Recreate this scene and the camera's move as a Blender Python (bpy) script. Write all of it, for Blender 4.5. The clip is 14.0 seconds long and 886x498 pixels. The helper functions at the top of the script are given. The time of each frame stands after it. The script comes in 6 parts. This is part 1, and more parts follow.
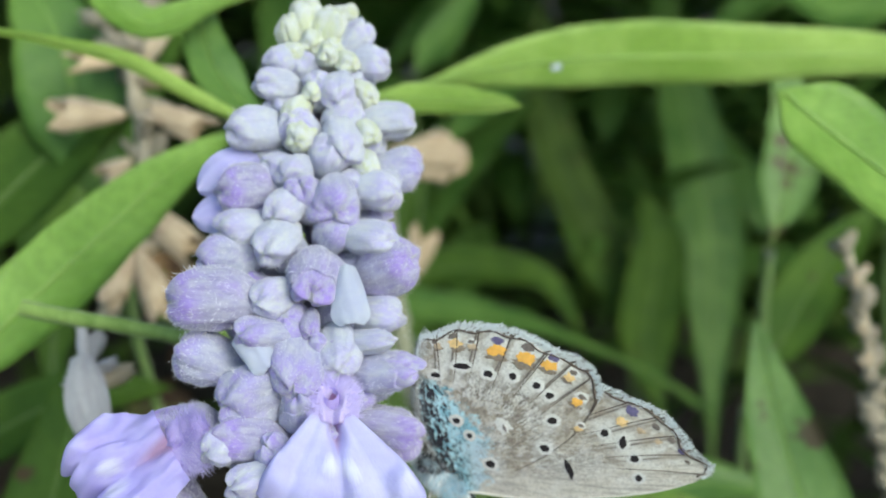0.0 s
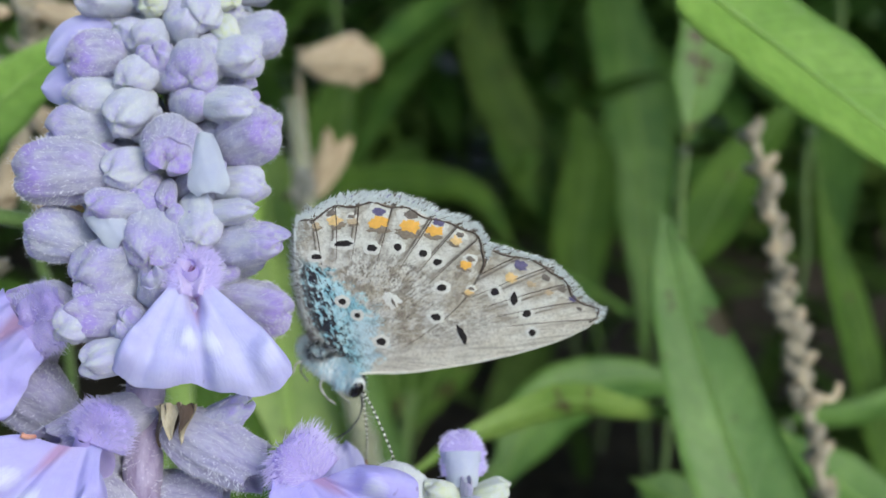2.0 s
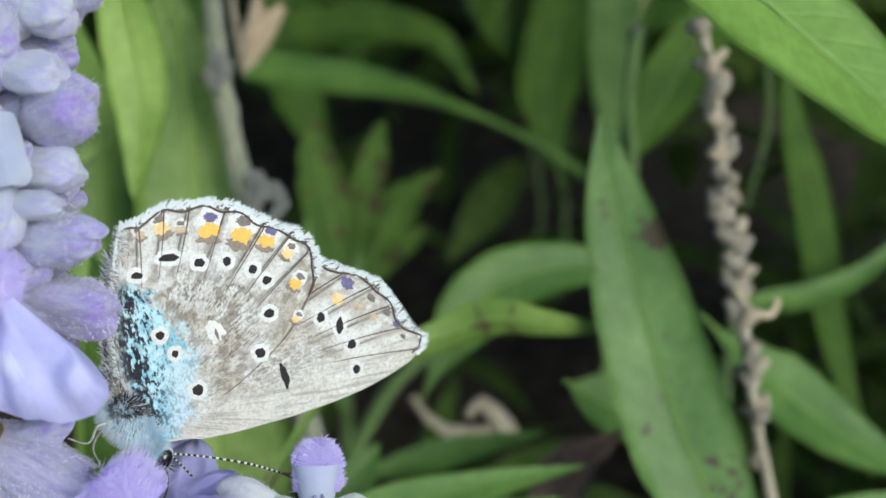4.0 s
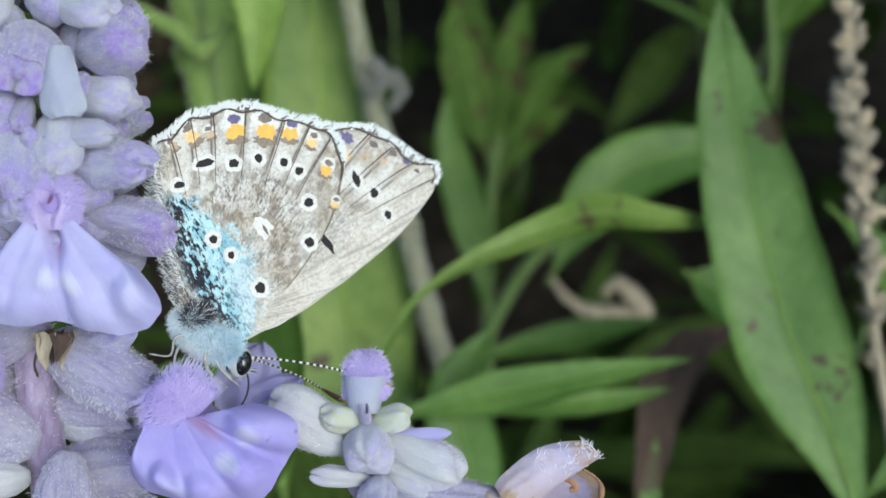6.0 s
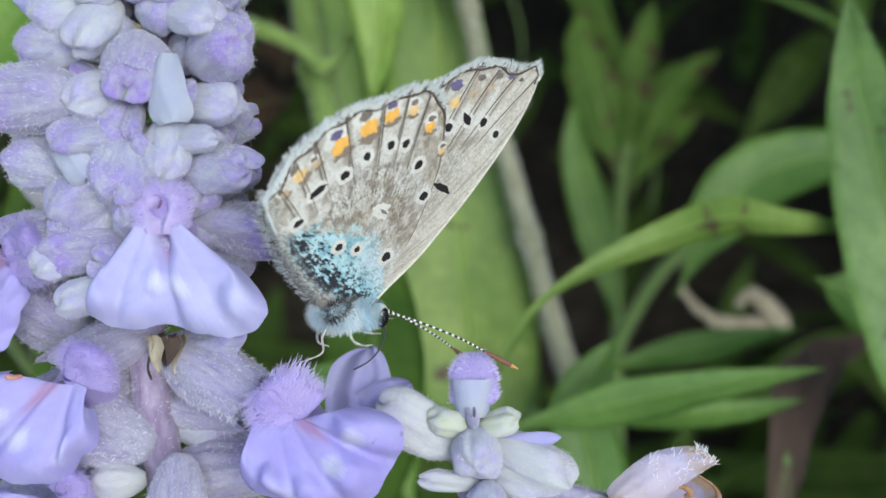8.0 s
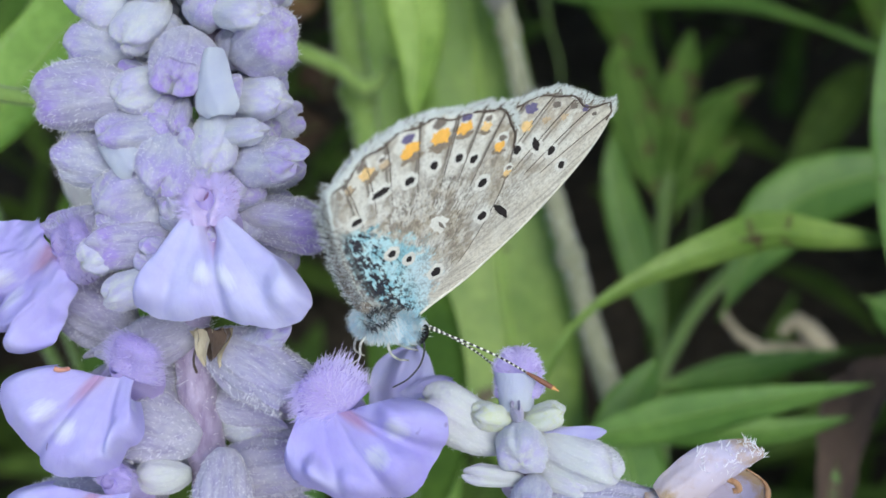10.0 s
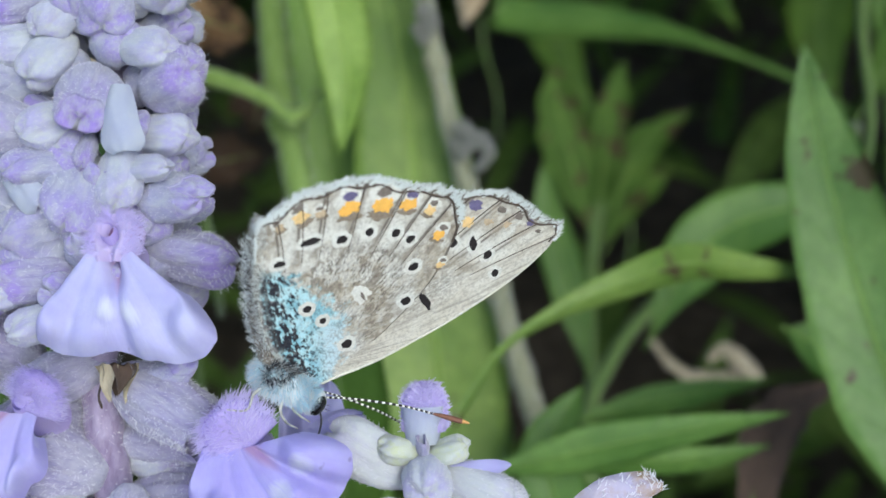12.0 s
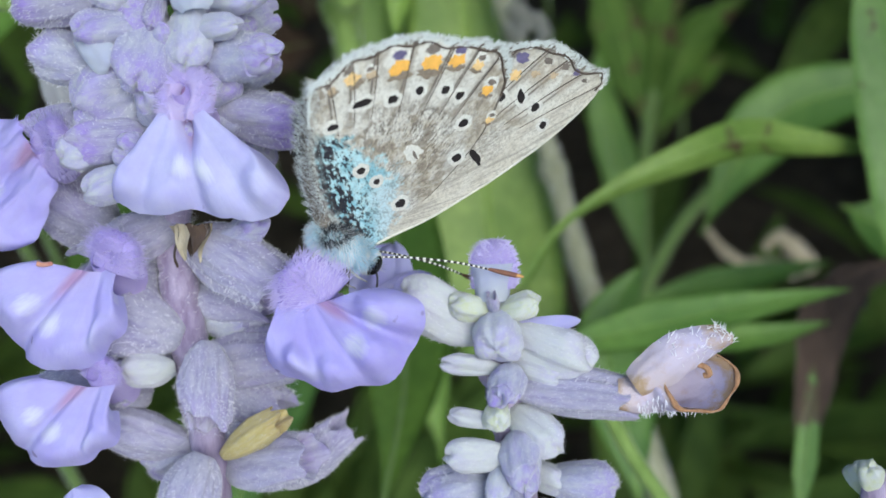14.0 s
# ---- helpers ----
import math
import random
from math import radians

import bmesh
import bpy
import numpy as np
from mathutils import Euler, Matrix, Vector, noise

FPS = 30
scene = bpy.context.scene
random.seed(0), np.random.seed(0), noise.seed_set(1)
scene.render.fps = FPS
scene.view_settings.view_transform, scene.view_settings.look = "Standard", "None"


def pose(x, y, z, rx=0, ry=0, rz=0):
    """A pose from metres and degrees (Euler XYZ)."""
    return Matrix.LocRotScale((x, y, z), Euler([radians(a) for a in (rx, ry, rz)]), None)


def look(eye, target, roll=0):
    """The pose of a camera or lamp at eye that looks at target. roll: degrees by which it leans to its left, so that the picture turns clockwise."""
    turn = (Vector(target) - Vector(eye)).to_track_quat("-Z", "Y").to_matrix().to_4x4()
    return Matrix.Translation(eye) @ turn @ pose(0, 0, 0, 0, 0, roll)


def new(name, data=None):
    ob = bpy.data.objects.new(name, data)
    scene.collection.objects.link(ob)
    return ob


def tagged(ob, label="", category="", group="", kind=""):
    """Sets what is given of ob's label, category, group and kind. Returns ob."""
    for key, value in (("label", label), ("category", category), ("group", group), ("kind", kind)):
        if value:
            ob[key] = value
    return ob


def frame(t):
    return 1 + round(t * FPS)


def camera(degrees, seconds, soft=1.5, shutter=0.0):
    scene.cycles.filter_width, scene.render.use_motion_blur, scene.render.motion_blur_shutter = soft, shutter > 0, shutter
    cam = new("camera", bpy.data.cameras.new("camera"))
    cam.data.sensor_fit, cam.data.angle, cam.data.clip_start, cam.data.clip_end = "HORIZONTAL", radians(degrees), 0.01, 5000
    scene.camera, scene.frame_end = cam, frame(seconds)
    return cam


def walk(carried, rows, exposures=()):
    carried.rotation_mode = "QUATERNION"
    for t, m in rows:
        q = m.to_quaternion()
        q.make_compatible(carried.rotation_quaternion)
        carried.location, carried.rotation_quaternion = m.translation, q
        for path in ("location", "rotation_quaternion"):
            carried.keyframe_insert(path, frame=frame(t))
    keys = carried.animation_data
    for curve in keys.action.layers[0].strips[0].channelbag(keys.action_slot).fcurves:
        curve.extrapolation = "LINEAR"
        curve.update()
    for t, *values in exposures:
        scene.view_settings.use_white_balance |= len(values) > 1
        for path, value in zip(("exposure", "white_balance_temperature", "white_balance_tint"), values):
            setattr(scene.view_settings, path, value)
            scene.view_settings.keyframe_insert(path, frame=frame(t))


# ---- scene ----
cam = camera(41.0, 14.0, soft=1.6)
# fine close-up lens: the near plants are sharp, those behind them soft
cam.data.dof.use_dof = True
cam.data.dof.focus_distance = 0.0635
cam.data.dof.aperture_fstop = 46.0

# Plan: u right, w ahead, v up, in millimetres, from the eye in mid-clip; the plan is tipped down towards the ground.
TILT, EYE_HEIGHT = 33.0, 0.42
G = pose(0, 0, EYE_HEIGHT, -TILT)


def mm(u, w, v):
    return Vector((u / 1000, w / 1000, v / 1000))


PATH = [  # seconds, u, w, v, yaw, pitch, roll
    (0.0, -20.19, -6.93, -10.96, -5.87, 16.76, 1.31),
    (0.2, -20.00, -6.63, -11.46, -5.34, 15.80, 1.56),
    (0.5, -19.75, -6.28, -11.99, -4.65, 16.07, 1.67),
    (0.7, -19.50, -6.33, -12.10, -5.30, 17.58, 1.55),
    (1.0, -18.76, -6.33, -12.40, -4.43, 16.31, 1.25),
    (1.2, -18.00, -5.51, -13.00, -5.20, 12.56, 0.81),
    (1.3, -17.60, -4.88, -13.42, -6.32, 11.86, 0.54),
    (1.5, -16.89, -4.16, -13.86, -7.14, 13.61, 0.06),
    (1.7, -16.40, -4.16, -13.79, -7.71, 14.56, -0.24),
    (2.0, -15.39, -4.22, -13.65, -8.72, 13.23, -0.84),
    (2.2, -14.19, -4.44, -13.05, -10.25, 12.12, -1.21),
    (4.3, -6.46, 2.21, -1.62, -9.42, 4.30, 0.01),
    (4.5, -5.45, 1.77, -0.86, -8.47, 4.19, 0.14),
    (4.7, -4.50, 1.30, -0.35, -8.36, 2.85, 0.24),
    (5.0, -3.15, 0.55, -0.20, -6.71, 1.24, 0.36),
    (5.2, -2.40, 0.25, -0.20, -6.17, -0.86, 0.42),
    (5.5, -1.52, 0.04, -0.01, -4.85, -1.11, 0.52),
    (6.0, -0.86, -0.15, 0.21, -1.27, -2.12, 0.69),
    (6.5, 0.00, 0.02, -0.00, 0.78, -2.35, 0.47),
    (7.0, 0.58, 0.34, 0.45, 1.94, -0.30, 0.27),
    (7.2, 0.80, 0.28, 0.30, 2.74, -1.16, 0.25),
    (7.5, 0.96, 0.33, -0.25, 3.24, -1.16, 0.15),
    (7.7, 0.90, 0.41, -0.45, 3.53, -0.55, -0.01),
    (8.0, 0.70, 0.71, -0.69, 5.25, -1.31, -0.21),
    (8.2, 0.13, 1.09, -0.79, 6.74, -2.24, -0.14),
    (10.3, 0.70, 0.39, -3.55, 7.08, 0.93, -0.62),
    (10.5, 1.62, 0.21, -3.41, 6.38, 0.87, -0.54),
    (11.0, 1.33, 0.27, -3.41, 6.27, 1.43, -0.64),
    (11.5, 2.20, 0.02, -3.62, 5.06, 0.97, -0.63),
    (12.0, 2.59, 0.00, -2.85, 4.41, 1.96, -0.44),
    (12.5, 1.97, 0.04, -2.58, 4.90, 2.50, -0.56),
    (12.7, 2.10, -0.03, -2.88, 4.97, 0.39, -0.61),
    (13.0, 2.41, -0.03, -3.79, 4.49, 0.49, -0.72),
    (13.2, 2.60, 0.06, -4.13, 4.59, 0.41, -0.69),
    (13.5, 2.64, 0.10, -4.35, 5.11, -1.27, -0.61),
    (14.0, 1.34, -0.32, -5.39, 6.72, -2.64, -1.06),
]
walk(cam, [(t, G @ pose(u / 1000, w / 1000, v / 1000, 0, 0, yaw) @ pose(0, 0, 0, 90 + pitch) @ pose(0, 0, 0, 0, 0, roll))
           for t, u, w, v, yaw, pitch, roll in PATH], exposures=[(0.0, 1.22, 6720, -2), (1.0, 1.22, 6720, -2), (1.5, 1.06, 6560, 2), (2.2, 1.04, 6560, 3), (4.3, 0.90, 6420, 3), (6.0, 0.86, 6420, 3), (8.0, 0.98, 6400, 4), (14.0, 0.96, 6340, 3)])

# ---- light: bright overcast day ----
world = bpy.data.worlds.new("sky")
scene.world = world
world.use_nodes = True
wn = world.node_tree.nodes
sky = wn.new("ShaderNodeTexSky")
sky.sky_type = "NISHITA"
sky.sun_disc = False
sky.sun_elevation, sky.sun_rotation = radians(37), radians(152)
wn["Background"].inputs["Strength"].default_value = 0.145
world.node_tree.links.new(sky.outputs[0], wn["Background"].inputs["Color"])
sun = new("sun", bpy.data.lights.new("sun", "SUN"))
sun.data.energy, sun.data.angle, sun.data.color = 1.12, radians(30), (1.0, 0.99, 0.91)
sun.matrix_basis = look((0.5, -0.95, 0.8), (0, 0, 0))


# ---- materials ----
class Mat:
    """Short-hand for a node material."""

    def __init__(self, name, rough=0.6, spec=0.3):
        self.m = bpy.data.materials.new(name)
        self.m.use_nodes = True
        self.t = self.m.node_tree
        self.b = self.t.nodes["Principled BSDF"]
        self.b.inputs["Roughness"].default_value = rough
        self.b.inputs["Specular IOR Level"].default_value = spec

    def n(self, kind, **values):
        node = self.t.nodes.new("ShaderNode" + kind)
        for key, value in values.items():
            node.inputs[key.replace("_", " ")].default_value = value
        return node

    def to(self, a, b):
        self.t.links.new(a, b)

    def coords(self, which="Object"):
        return self.n("TexCoord").outputs[which]

    def noise(self, scale, detail=3.0, vec=None, rough=0.55, stretch=None):
        node = self.n("TexNoise", Scale=scale, Detail=detail, Roughness=rough)
        vec = vec or self.coords()
        if stretch:
            mp = self.n("Mapping")
            mp.inputs["Scale"].default_value = stretch
            self.to(vec, mp.inputs["Vector"])
            vec = mp.outputs[0]
        self.to(vec, node.inputs["Vector"])
        return node.outputs["Fac"]

    def ramp(self, fac, *stops):
        node = self.n("ValToRGB")
        e = node.color_ramp.elements
        while len(e) < len(stops):
            e.new(0.5)
        for el, (p, c) in zip(e, stops):
            el.position = p
            el.color = (*c, 1) if isinstance(c, tuple) else (c, c, c, 1)
        self.to(fac, node.inputs[0])
        return node.outputs[0]

    def mix(self, fac, a, b, how="MIX"):
        node = self.t.nodes.new("ShaderNodeMix")
        node.data_type, node.blend_type = "RGBA", how
        for value, slot in ((fac, 0), (a, 6), (b, 7)):
            if isinstance(value, (int, float)):
                node.inputs[slot].default_value = value
            elif isinstance(value, tuple):
                node.inputs[slot].default_value = (*value, 1)
            else:
                self.to(value, node.inputs[slot])
        return node.outputs[2]

    def math(self, how, a, b=0.0, clamp=False):
        node = self.t.nodes.new("ShaderNodeMath")
        node.operation, node.use_clamp = how, clamp
        for k, value in enumerate((a, b)):
            if isinstance(value, (int, float)):
                node.inputs[k].default_value = value
            else:
                self.to(value, node.inputs[k])
        return node.outputs[0]

    def xyz(self, vec):
        node = self.n("SeparateXYZ")
        self.to(vec, node.inputs[0])
        return node.outputs

    def color(self, c):
        if isinstance(c, tuple):
            self.b.inputs["Base Color"].default_value = (*c, 1)
        else:
            self.to(c, self.b.inputs["Base Color"])
        self.c = c
        return self

    def bump(self, height, dist=0.0002, strength=0.6):
        node = self.n("Bump", Strength=strength, Distance=dist)
        self.to(height, node.inputs["Height"])
        self.to(node.outputs[0], self.b.inputs["Normal"])
        return self

    def thin(self, share=0.3, tint=1.0):
        """Lets light through, as a leaf or petal does."""
        tr = self.n("BsdfTranslucent")
        if isinstance(self.c, tuple):
            tr.inputs["Color"].default_value = (*self.c, 1)
        else:
            self.to(self.c, tr.inputs["Color"])
        add = self.n("MixShader")
        add.inputs[0].default_value = share
        self.to(self.b.outputs[0], add.inputs[1])
        self.to(tr.outputs[0], add.inputs[2])
        self.to(add.outputs[0], self.t.nodes["Material Output"].inputs[0])
        return self

    def velvet(self, weight=0.5, tint=(0.9, 0.9, 1.0)):
        self.b.inputs["Sheen Weight"].default_value = weight
        self.b.inputs["Sheen Tint"].default_value = (*tint, 1)
        return self


def leaf_material(name, dark, light, spots=0.0, gloss=0.45, shine=0.35):
    m = Mat(name, gloss, shine)
    uv = m.xyz(m.coords("UV"))
    across = m.math("ABSOLUTE", m.math("SUBTRACT", uv[0], 0.5))
    big, fine = m.noise(90, 3), m.noise(900, 4)
    base = m.mix(m.ramp(big, (0.35, 0.0), (0.68, 1.0)), dark, light)
    base = m.mix(m.math("MULTIPLY", m.ramp(fine, (0.35, 0.0), (0.7, 1.0)), 0.35), base, tuple(v * 0.55 for v in dark))
    rib = m.ramp(across, (0.018, 1.0), (0.05, 0.0))
    base = m.mix(m.math("MULTIPLY", rib, 0.35), base, tuple(min(1, v * 1.5 + 0.03) for v in light))
    side = m.math("SINE", m.math("ADD", m.math("MULTIPLY", uv[1], 95.0), m.math("MULTIPLY", across, -24.0)))
    veins = m.ramp(side, (0.82, 0.0), (1.0, 1.0))
    base = m.mix(m.math("MULTIPLY", veins, 0.10), base, light)
    if spots:
        patch = m.ramp(m.noise(170, 3, rough=0.65), (0.72 - spots, 0.0), (0.76 - spots, 1.0))
        base = m.mix(m.math("MULTIPLY", patch, 0.9), base, (0.075, 0.045, 0.03))
    m.color(base)
    h = m.math("ADD", m.math("MULTIPLY", fine, 0.5), m.math("ADD", m.math("MULTIPLY", veins, -0.25), m.math("MULTIPLY", rib, -0.9)))
    m.bump(h, 0.00025, 0.7)
    return m.thin(0.28).m


GREEN = leaf_material("leaf_green", (0.075, 0.17, 0.032), (0.165, 0.30, 0.065))
LIME = leaf_material("leaf_bright", (0.15, 0.29, 0.045), (0.28, 0.45, 0.10))
PALE = leaf_material("leaf_pale", (0.22, 0.36, 0.06), (0.40, 0.56, 0.14))
MOTTLED = leaf_material("leaf_mottled", (0.14, 0.25, 0.042), (0.31, 0.43, 0.10), spots=0.07)
SPOTTED = leaf_material("leaf_spotted", (0.10, 0.20, 0.048), (0.19, 0.32, 0.09), spots=0.15)
TORN = leaf_material("leaf_torn", (0.065, 0.13, 0.024), (0.12, 0.21, 0.04), spots=0.16, gloss=0.6, shine=0.12)
SCORCHED = leaf_material("leaf_scorched", (0.13, 0.23, 0.04), (0.23, 0.34, 0.075), spots=0.10)
# Two darkened copies of the leaf green: the undergrowth's shade is mixed into them.
GREEN_HALF_SHADE = leaf_material("leaf_half_shade_tint", (0.050, 0.108, 0.018), (0.10, 0.18, 0.028), spots=0.05, gloss=0.6, shine=0.12)
GREEN_SHADE = leaf_material("leaf_shade_tint", (0.055, 0.10, 0.022), (0.105, 0.17, 0.036), spots=0.07, gloss=0.6, shine=0.12)

BROWN_LEAF = leaf_material("leaf_brown", (0.17, 0.10, 0.05), (0.34, 0.22, 0.12), spots=0.2, gloss=0.8, shine=0.1)
DEAD_LEAF = leaf_material("leaf_dead", (0.055, 0.036, 0.026), (0.12, 0.08, 0.055), spots=0.2, gloss=0.8, shine=0.1)


def stalk_material(name, a, b, rough=0.7):
    m = Mat(name, rough, 0.25)
    f = m.noise(1100, 5, stretch=(1, 1, 0.3), rough=0.7)
    m.color(m.mix(m.ramp(f, (0.3, 0.0), (0.7, 1.0)), a, b))
    m.bump(f, 0.0002, 0.7)
    m.velvet(0.25)
    return m.m


STEM_GREEN = stalk_material("stem_green", (0.12, 0.20, 0.04), (0.22, 0.32, 0.09))
RIB = stalk_material("midrib_pale", (0.16, 0.27, 0.05), (0.23, 0.35, 0.085))
# Midrib green again, darkened to match the leaves whose colour holds shade.
RIB_SHADE = stalk_material("midrib_shade_tint", (0.08, 0.14, 0.035), (0.13, 0.20, 0.06))
STEM_GREY = stalk_material("stem_grey", (0.17, 0.18, 0.11), (0.33, 0.33, 0.24))
STEM_PURPLE = stalk_material("stem_purple", (0.17, 0.125, 0.22), (0.40, 0.345, 0.49))
DRIED = stalk_material("dried_brown", (0.21, 0.175, 0.12), (0.45, 0.395, 0.295), 0.85)
DRIED_PALE = stalk_material("dried_pale", (0.38, 0.29, 0.18), (0.62, 0.52, 0.37), 0.85)
HUSK = stalk_material("husk_pale", (0.34, 0.24, 0.15), (0.60, 0.48, 0.33), 0.85)
ANTHER = stalk_material("anther_orange", (0.38, 0.14, 0.11), (0.52, 0.27, 0.20), 0.6)
RUSTY = stalk_material("withered_rust", (0.17, 0.075, 0.035), (0.44, 0.26, 0.15), 0.85)
DEAD_DARK = stalk_material("dead_dark", (0.03, 0.02, 0.017), (0.09, 0.06, 0.045), 0.9)
WITHERED = stalk_material("withered_white", (0.30, 0.28, 0.30), (0.46, 0.45, 0.46), 0.8)


def felt(name, base, mid, tip, fuzz=0.6, veined=0.3):
    """Downy sepal: pale at its foot, tinted towards its tip, finely lined along its length under a short white nap."""
    m = Mat(name, 0.95, 0.06)
    uv = m.coords("UV")
    along = m.xyz(uv)[1]
    rnd = m.n("ObjectInfo").outputs["Random"]
    lines = m.noise(12, 4, stretch=(1, 1, 0.16), rough=0.6)
    cloud = m.noise(2.6, 3)
    nap = m.noise(17, 6, stretch=(1, 1, 0.45), rough=0.78)
    shift = m.math("ADD", along, m.math("MULTIPLY", m.math("SUBTRACT", cloud, 0.5), 0.30))
    shift = m.math("ADD", shift, m.math("MULTIPLY", m.math("SUBTRACT", rnd, 0.5), 0.12))
    c = m.ramp(shift, (0.10, base), (0.36, mid), (0.60, mid), (0.76, tuple(0.5 * (v + w) for v, w in zip(mid, tip))), (0.98, tip))
    c = m.mix(m.math("MULTIPLY", m.ramp(m.noise(3.4, 4, rough=0.65), (0.43, 0.0), (0.60, 1.0)), 0.75), c, tuple(min(0.75, v * 1.06) for v in base))
    c = m.mix(m.math("MULTIPLY", m.ramp(m.noise(2.9, 4, vec=m.n("TexCoord").outputs["Generated"], rough=0.65), (0.50, 0.0), (0.72, 1.0)), 0.45), c, tip)
    c = m.mix(m.math("MULTIPLY", m.ramp(lines, (0.50, 0.0), (0.66, 1.0)), veined), c, tuple(v * k for v, k in zip(mid, (0.62, 0.58, 0.74))))
    c = m.mix(m.math("MULTIPLY", m.ramp(nap, (0.47, 0.0), (0.64, 1.0)), 0.42), c, tuple(min(0.8, v * 0.4 + 0.42) for v in mid))
    c = m.mix(m.math("MULTIPLY", m.ramp(nap, (0.32, 1.0), (0.46, 0.0)), 0.6 * veined + 0.06), c, tuple(v * 0.66 for v in mid))
    m.color(m.mix(0.97, (0, 0, 0), c))
    m.bump(m.math("ADD", m.math("MULTIPLY", lines, 1.2), nap), 0.00010, 0.7)
    m.velvet(fuzz)
    return m.thin(0.26).m


BUD = {
    "s": felt("bud_white", (0.62, 0.65, 0.64), (0.63, 0.64, 0.70), (0.56, 0.54, 0.72), veined=0.2),
    "d": felt("tuft_grey", (0.14, 0.145, 0.115), (0.19, 0.195, 0.16), (0.23, 0.23, 0.20)),
    "g": felt("bud_greenish", (0.60, 0.65, 0.38), (0.66, 0.70, 0.60), (0.66, 0.68, 0.72), veined=0.10),
    "w": felt("bud_pale", (0.58, 0.61, 0.63), (0.53, 0.55, 0.69), (0.48, 0.44, 0.75), veined=0.14),
    "p": felt("bud_lilac", (0.50, 0.52, 0.60), (0.41, 0.41, 0.61), (0.38, 0.29, 0.74), veined=0.28),
    "v": felt("bud_violet", (0.44, 0.44, 0.54), (0.36, 0.34, 0.55), (0.36, 0.24, 0.75), veined=0.36),
    "c": felt("calyx_grey_lilac", (0.45, 0.44, 0.56), (0.39, 0.37, 0.56), (0.40, 0.33, 0.64), veined=0.55),
    "y": felt("calyx_dry_yellow", (0.50, 0.41, 0.16), (0.62, 0.52, 0.24), (0.45, 0.32, 0.18), 0.2),
}
m = Mat("down", 0.8, 0.2)
m.color((0.84, 0.83, 0.90)).velvet(0.4)
DOWN = m.thin(0.4).m


def petal(name, pale, deep, white=0.0, centre=0.5):
    m = Mat(name, 0.9, 0.05)
    uv = m.coords("UV")
    x, along, _ = m.xyz(uv)
    veins = m.noise(14, 4, vec=uv, stretch=(5, 0.5, 1))
    cloud = m.noise(520, 4)
    c = m.mix(m.ramp(cloud, (0.3, 0.0), (0.7, 1.0)), deep, pale)
    c = m.mix(m.math("MULTIPLY", m.ramp(veins, (0.5, 0.0), (0.72, 1.0)), 0.35), c, deep)
    if white:
        side = m.math("ABSOLUTE", m.math("SUBTRACT", x, centre))
        a = m.math("DIVIDE", m.math("SUBTRACT", side, 0.085), 0.075)
        b = m.math("DIVIDE", m.math("SUBTRACT", along, 0.56), 0.15)
        d = m.math("ADD", m.math("MULTIPLY", a, a), m.math("MULTIPLY", b, b))
        c = m.mix(m.math("MULTIPLY", m.ramp(m.math("ADD", d, m.math("MULTIPLY", m.math("SUBTRACT", veins, 0.5), 1.2)), (0.0, 1.0), (1.0, 0.0)), white), c, (0.86, 0.88, 0.90))
        a2 = m.math("DIVIDE", m.math("SUBTRACT", side, 0.37), 0.085)
        b2 = m.math("DIVIDE", m.math("SUBTRACT", along, 0.75), 0.15)
        d2 = m.math("ADD", m.math("MULTIPLY", a2, a2), m.math("MULTIPLY", b2, b2))
        c = m.mix(m.math("MULTIPLY", m.ramp(d2, (0.0, 1.0), (1.0, 0.0)), white * 0.55), c, (0.80, 0.81, 0.95))
        pink = m.ramp(m.math("ADD", along, m.math("MULTIPLY", side, 1.3)), (0.05, 1.0), (0.50, 0.0))
        c = m.mix(m.math("MULTIPLY", pink, 0.4), c, (0.56, 0.42, 0.72))
        slot = m.ramp(m.math("ADD", along, m.math("MULTIPLY", side, 3.2)), (0.22, 1.0), (0.46, 0.0))
        c = m.mix(m.math("MULTIPLY", slot, 0.75), c, (0.52, 0.31, 0.50))
        dots = m.ramp(m.noise(900, 1), (0.735, 0.0), (0.765, 1.0))
        c = m.mix(m.math("MULTIPLY", dots, 0.6), c, (0.20, 0.15, 0.38))
    m.color(c)
    m.bump(m.math("ADD", m.math("MULTIPLY", m.noise(650, 3), 2.2), m.math("ADD", veins, m.noise(2400, 3))), 0.00009, 0.5)
    m.velvet(0.2)
    return m.thin(0.45).m


PETAL = petal("petal_lilac", (0.69, 0.69, 0.92), (0.57, 0.55, 0.88), 0.7, 0.55)
PETAL_PLAIN = petal("petal_plain", (0.65, 0.65, 0.91), (0.55, 0.52, 0.87))
PETAL_VIOLET = petal("petal_violet", (0.59, 0.56, 0.90), (0.50, 0.44, 0.86), 0.6)
PETAL_EAST = petal("petal_violet_marked", (0.58, 0.55, 0.90), (0.49, 0.43, 0.86), 0.7, 0.76)
PETAL_WEST = petal("petal_lilac_marked", (0.62, 0.60, 0.90), (0.52, 0.47, 0.86), 0.7, 0.38)
HOOD_PINK = petal("hood_pink", (0.73, 0.65, 0.89), (0.65, 0.54, 0.84))
HOOD = petal("petal_hood", (0.62, 0.54, 0.87), (0.53, 0.43, 0.82))
PETAL_WHITE = petal("petal_white", (0.64, 0.68, 0.75), (0.54, 0.57, 0.73))
THROAT = petal("throat_pink", (0.50, 0.30, 0.46), (0.38, 0.20, 0.36))
HAIR = petal("hood_hair", (0.74, 0.68, 0.92), (0.65, 0.58, 0.90))

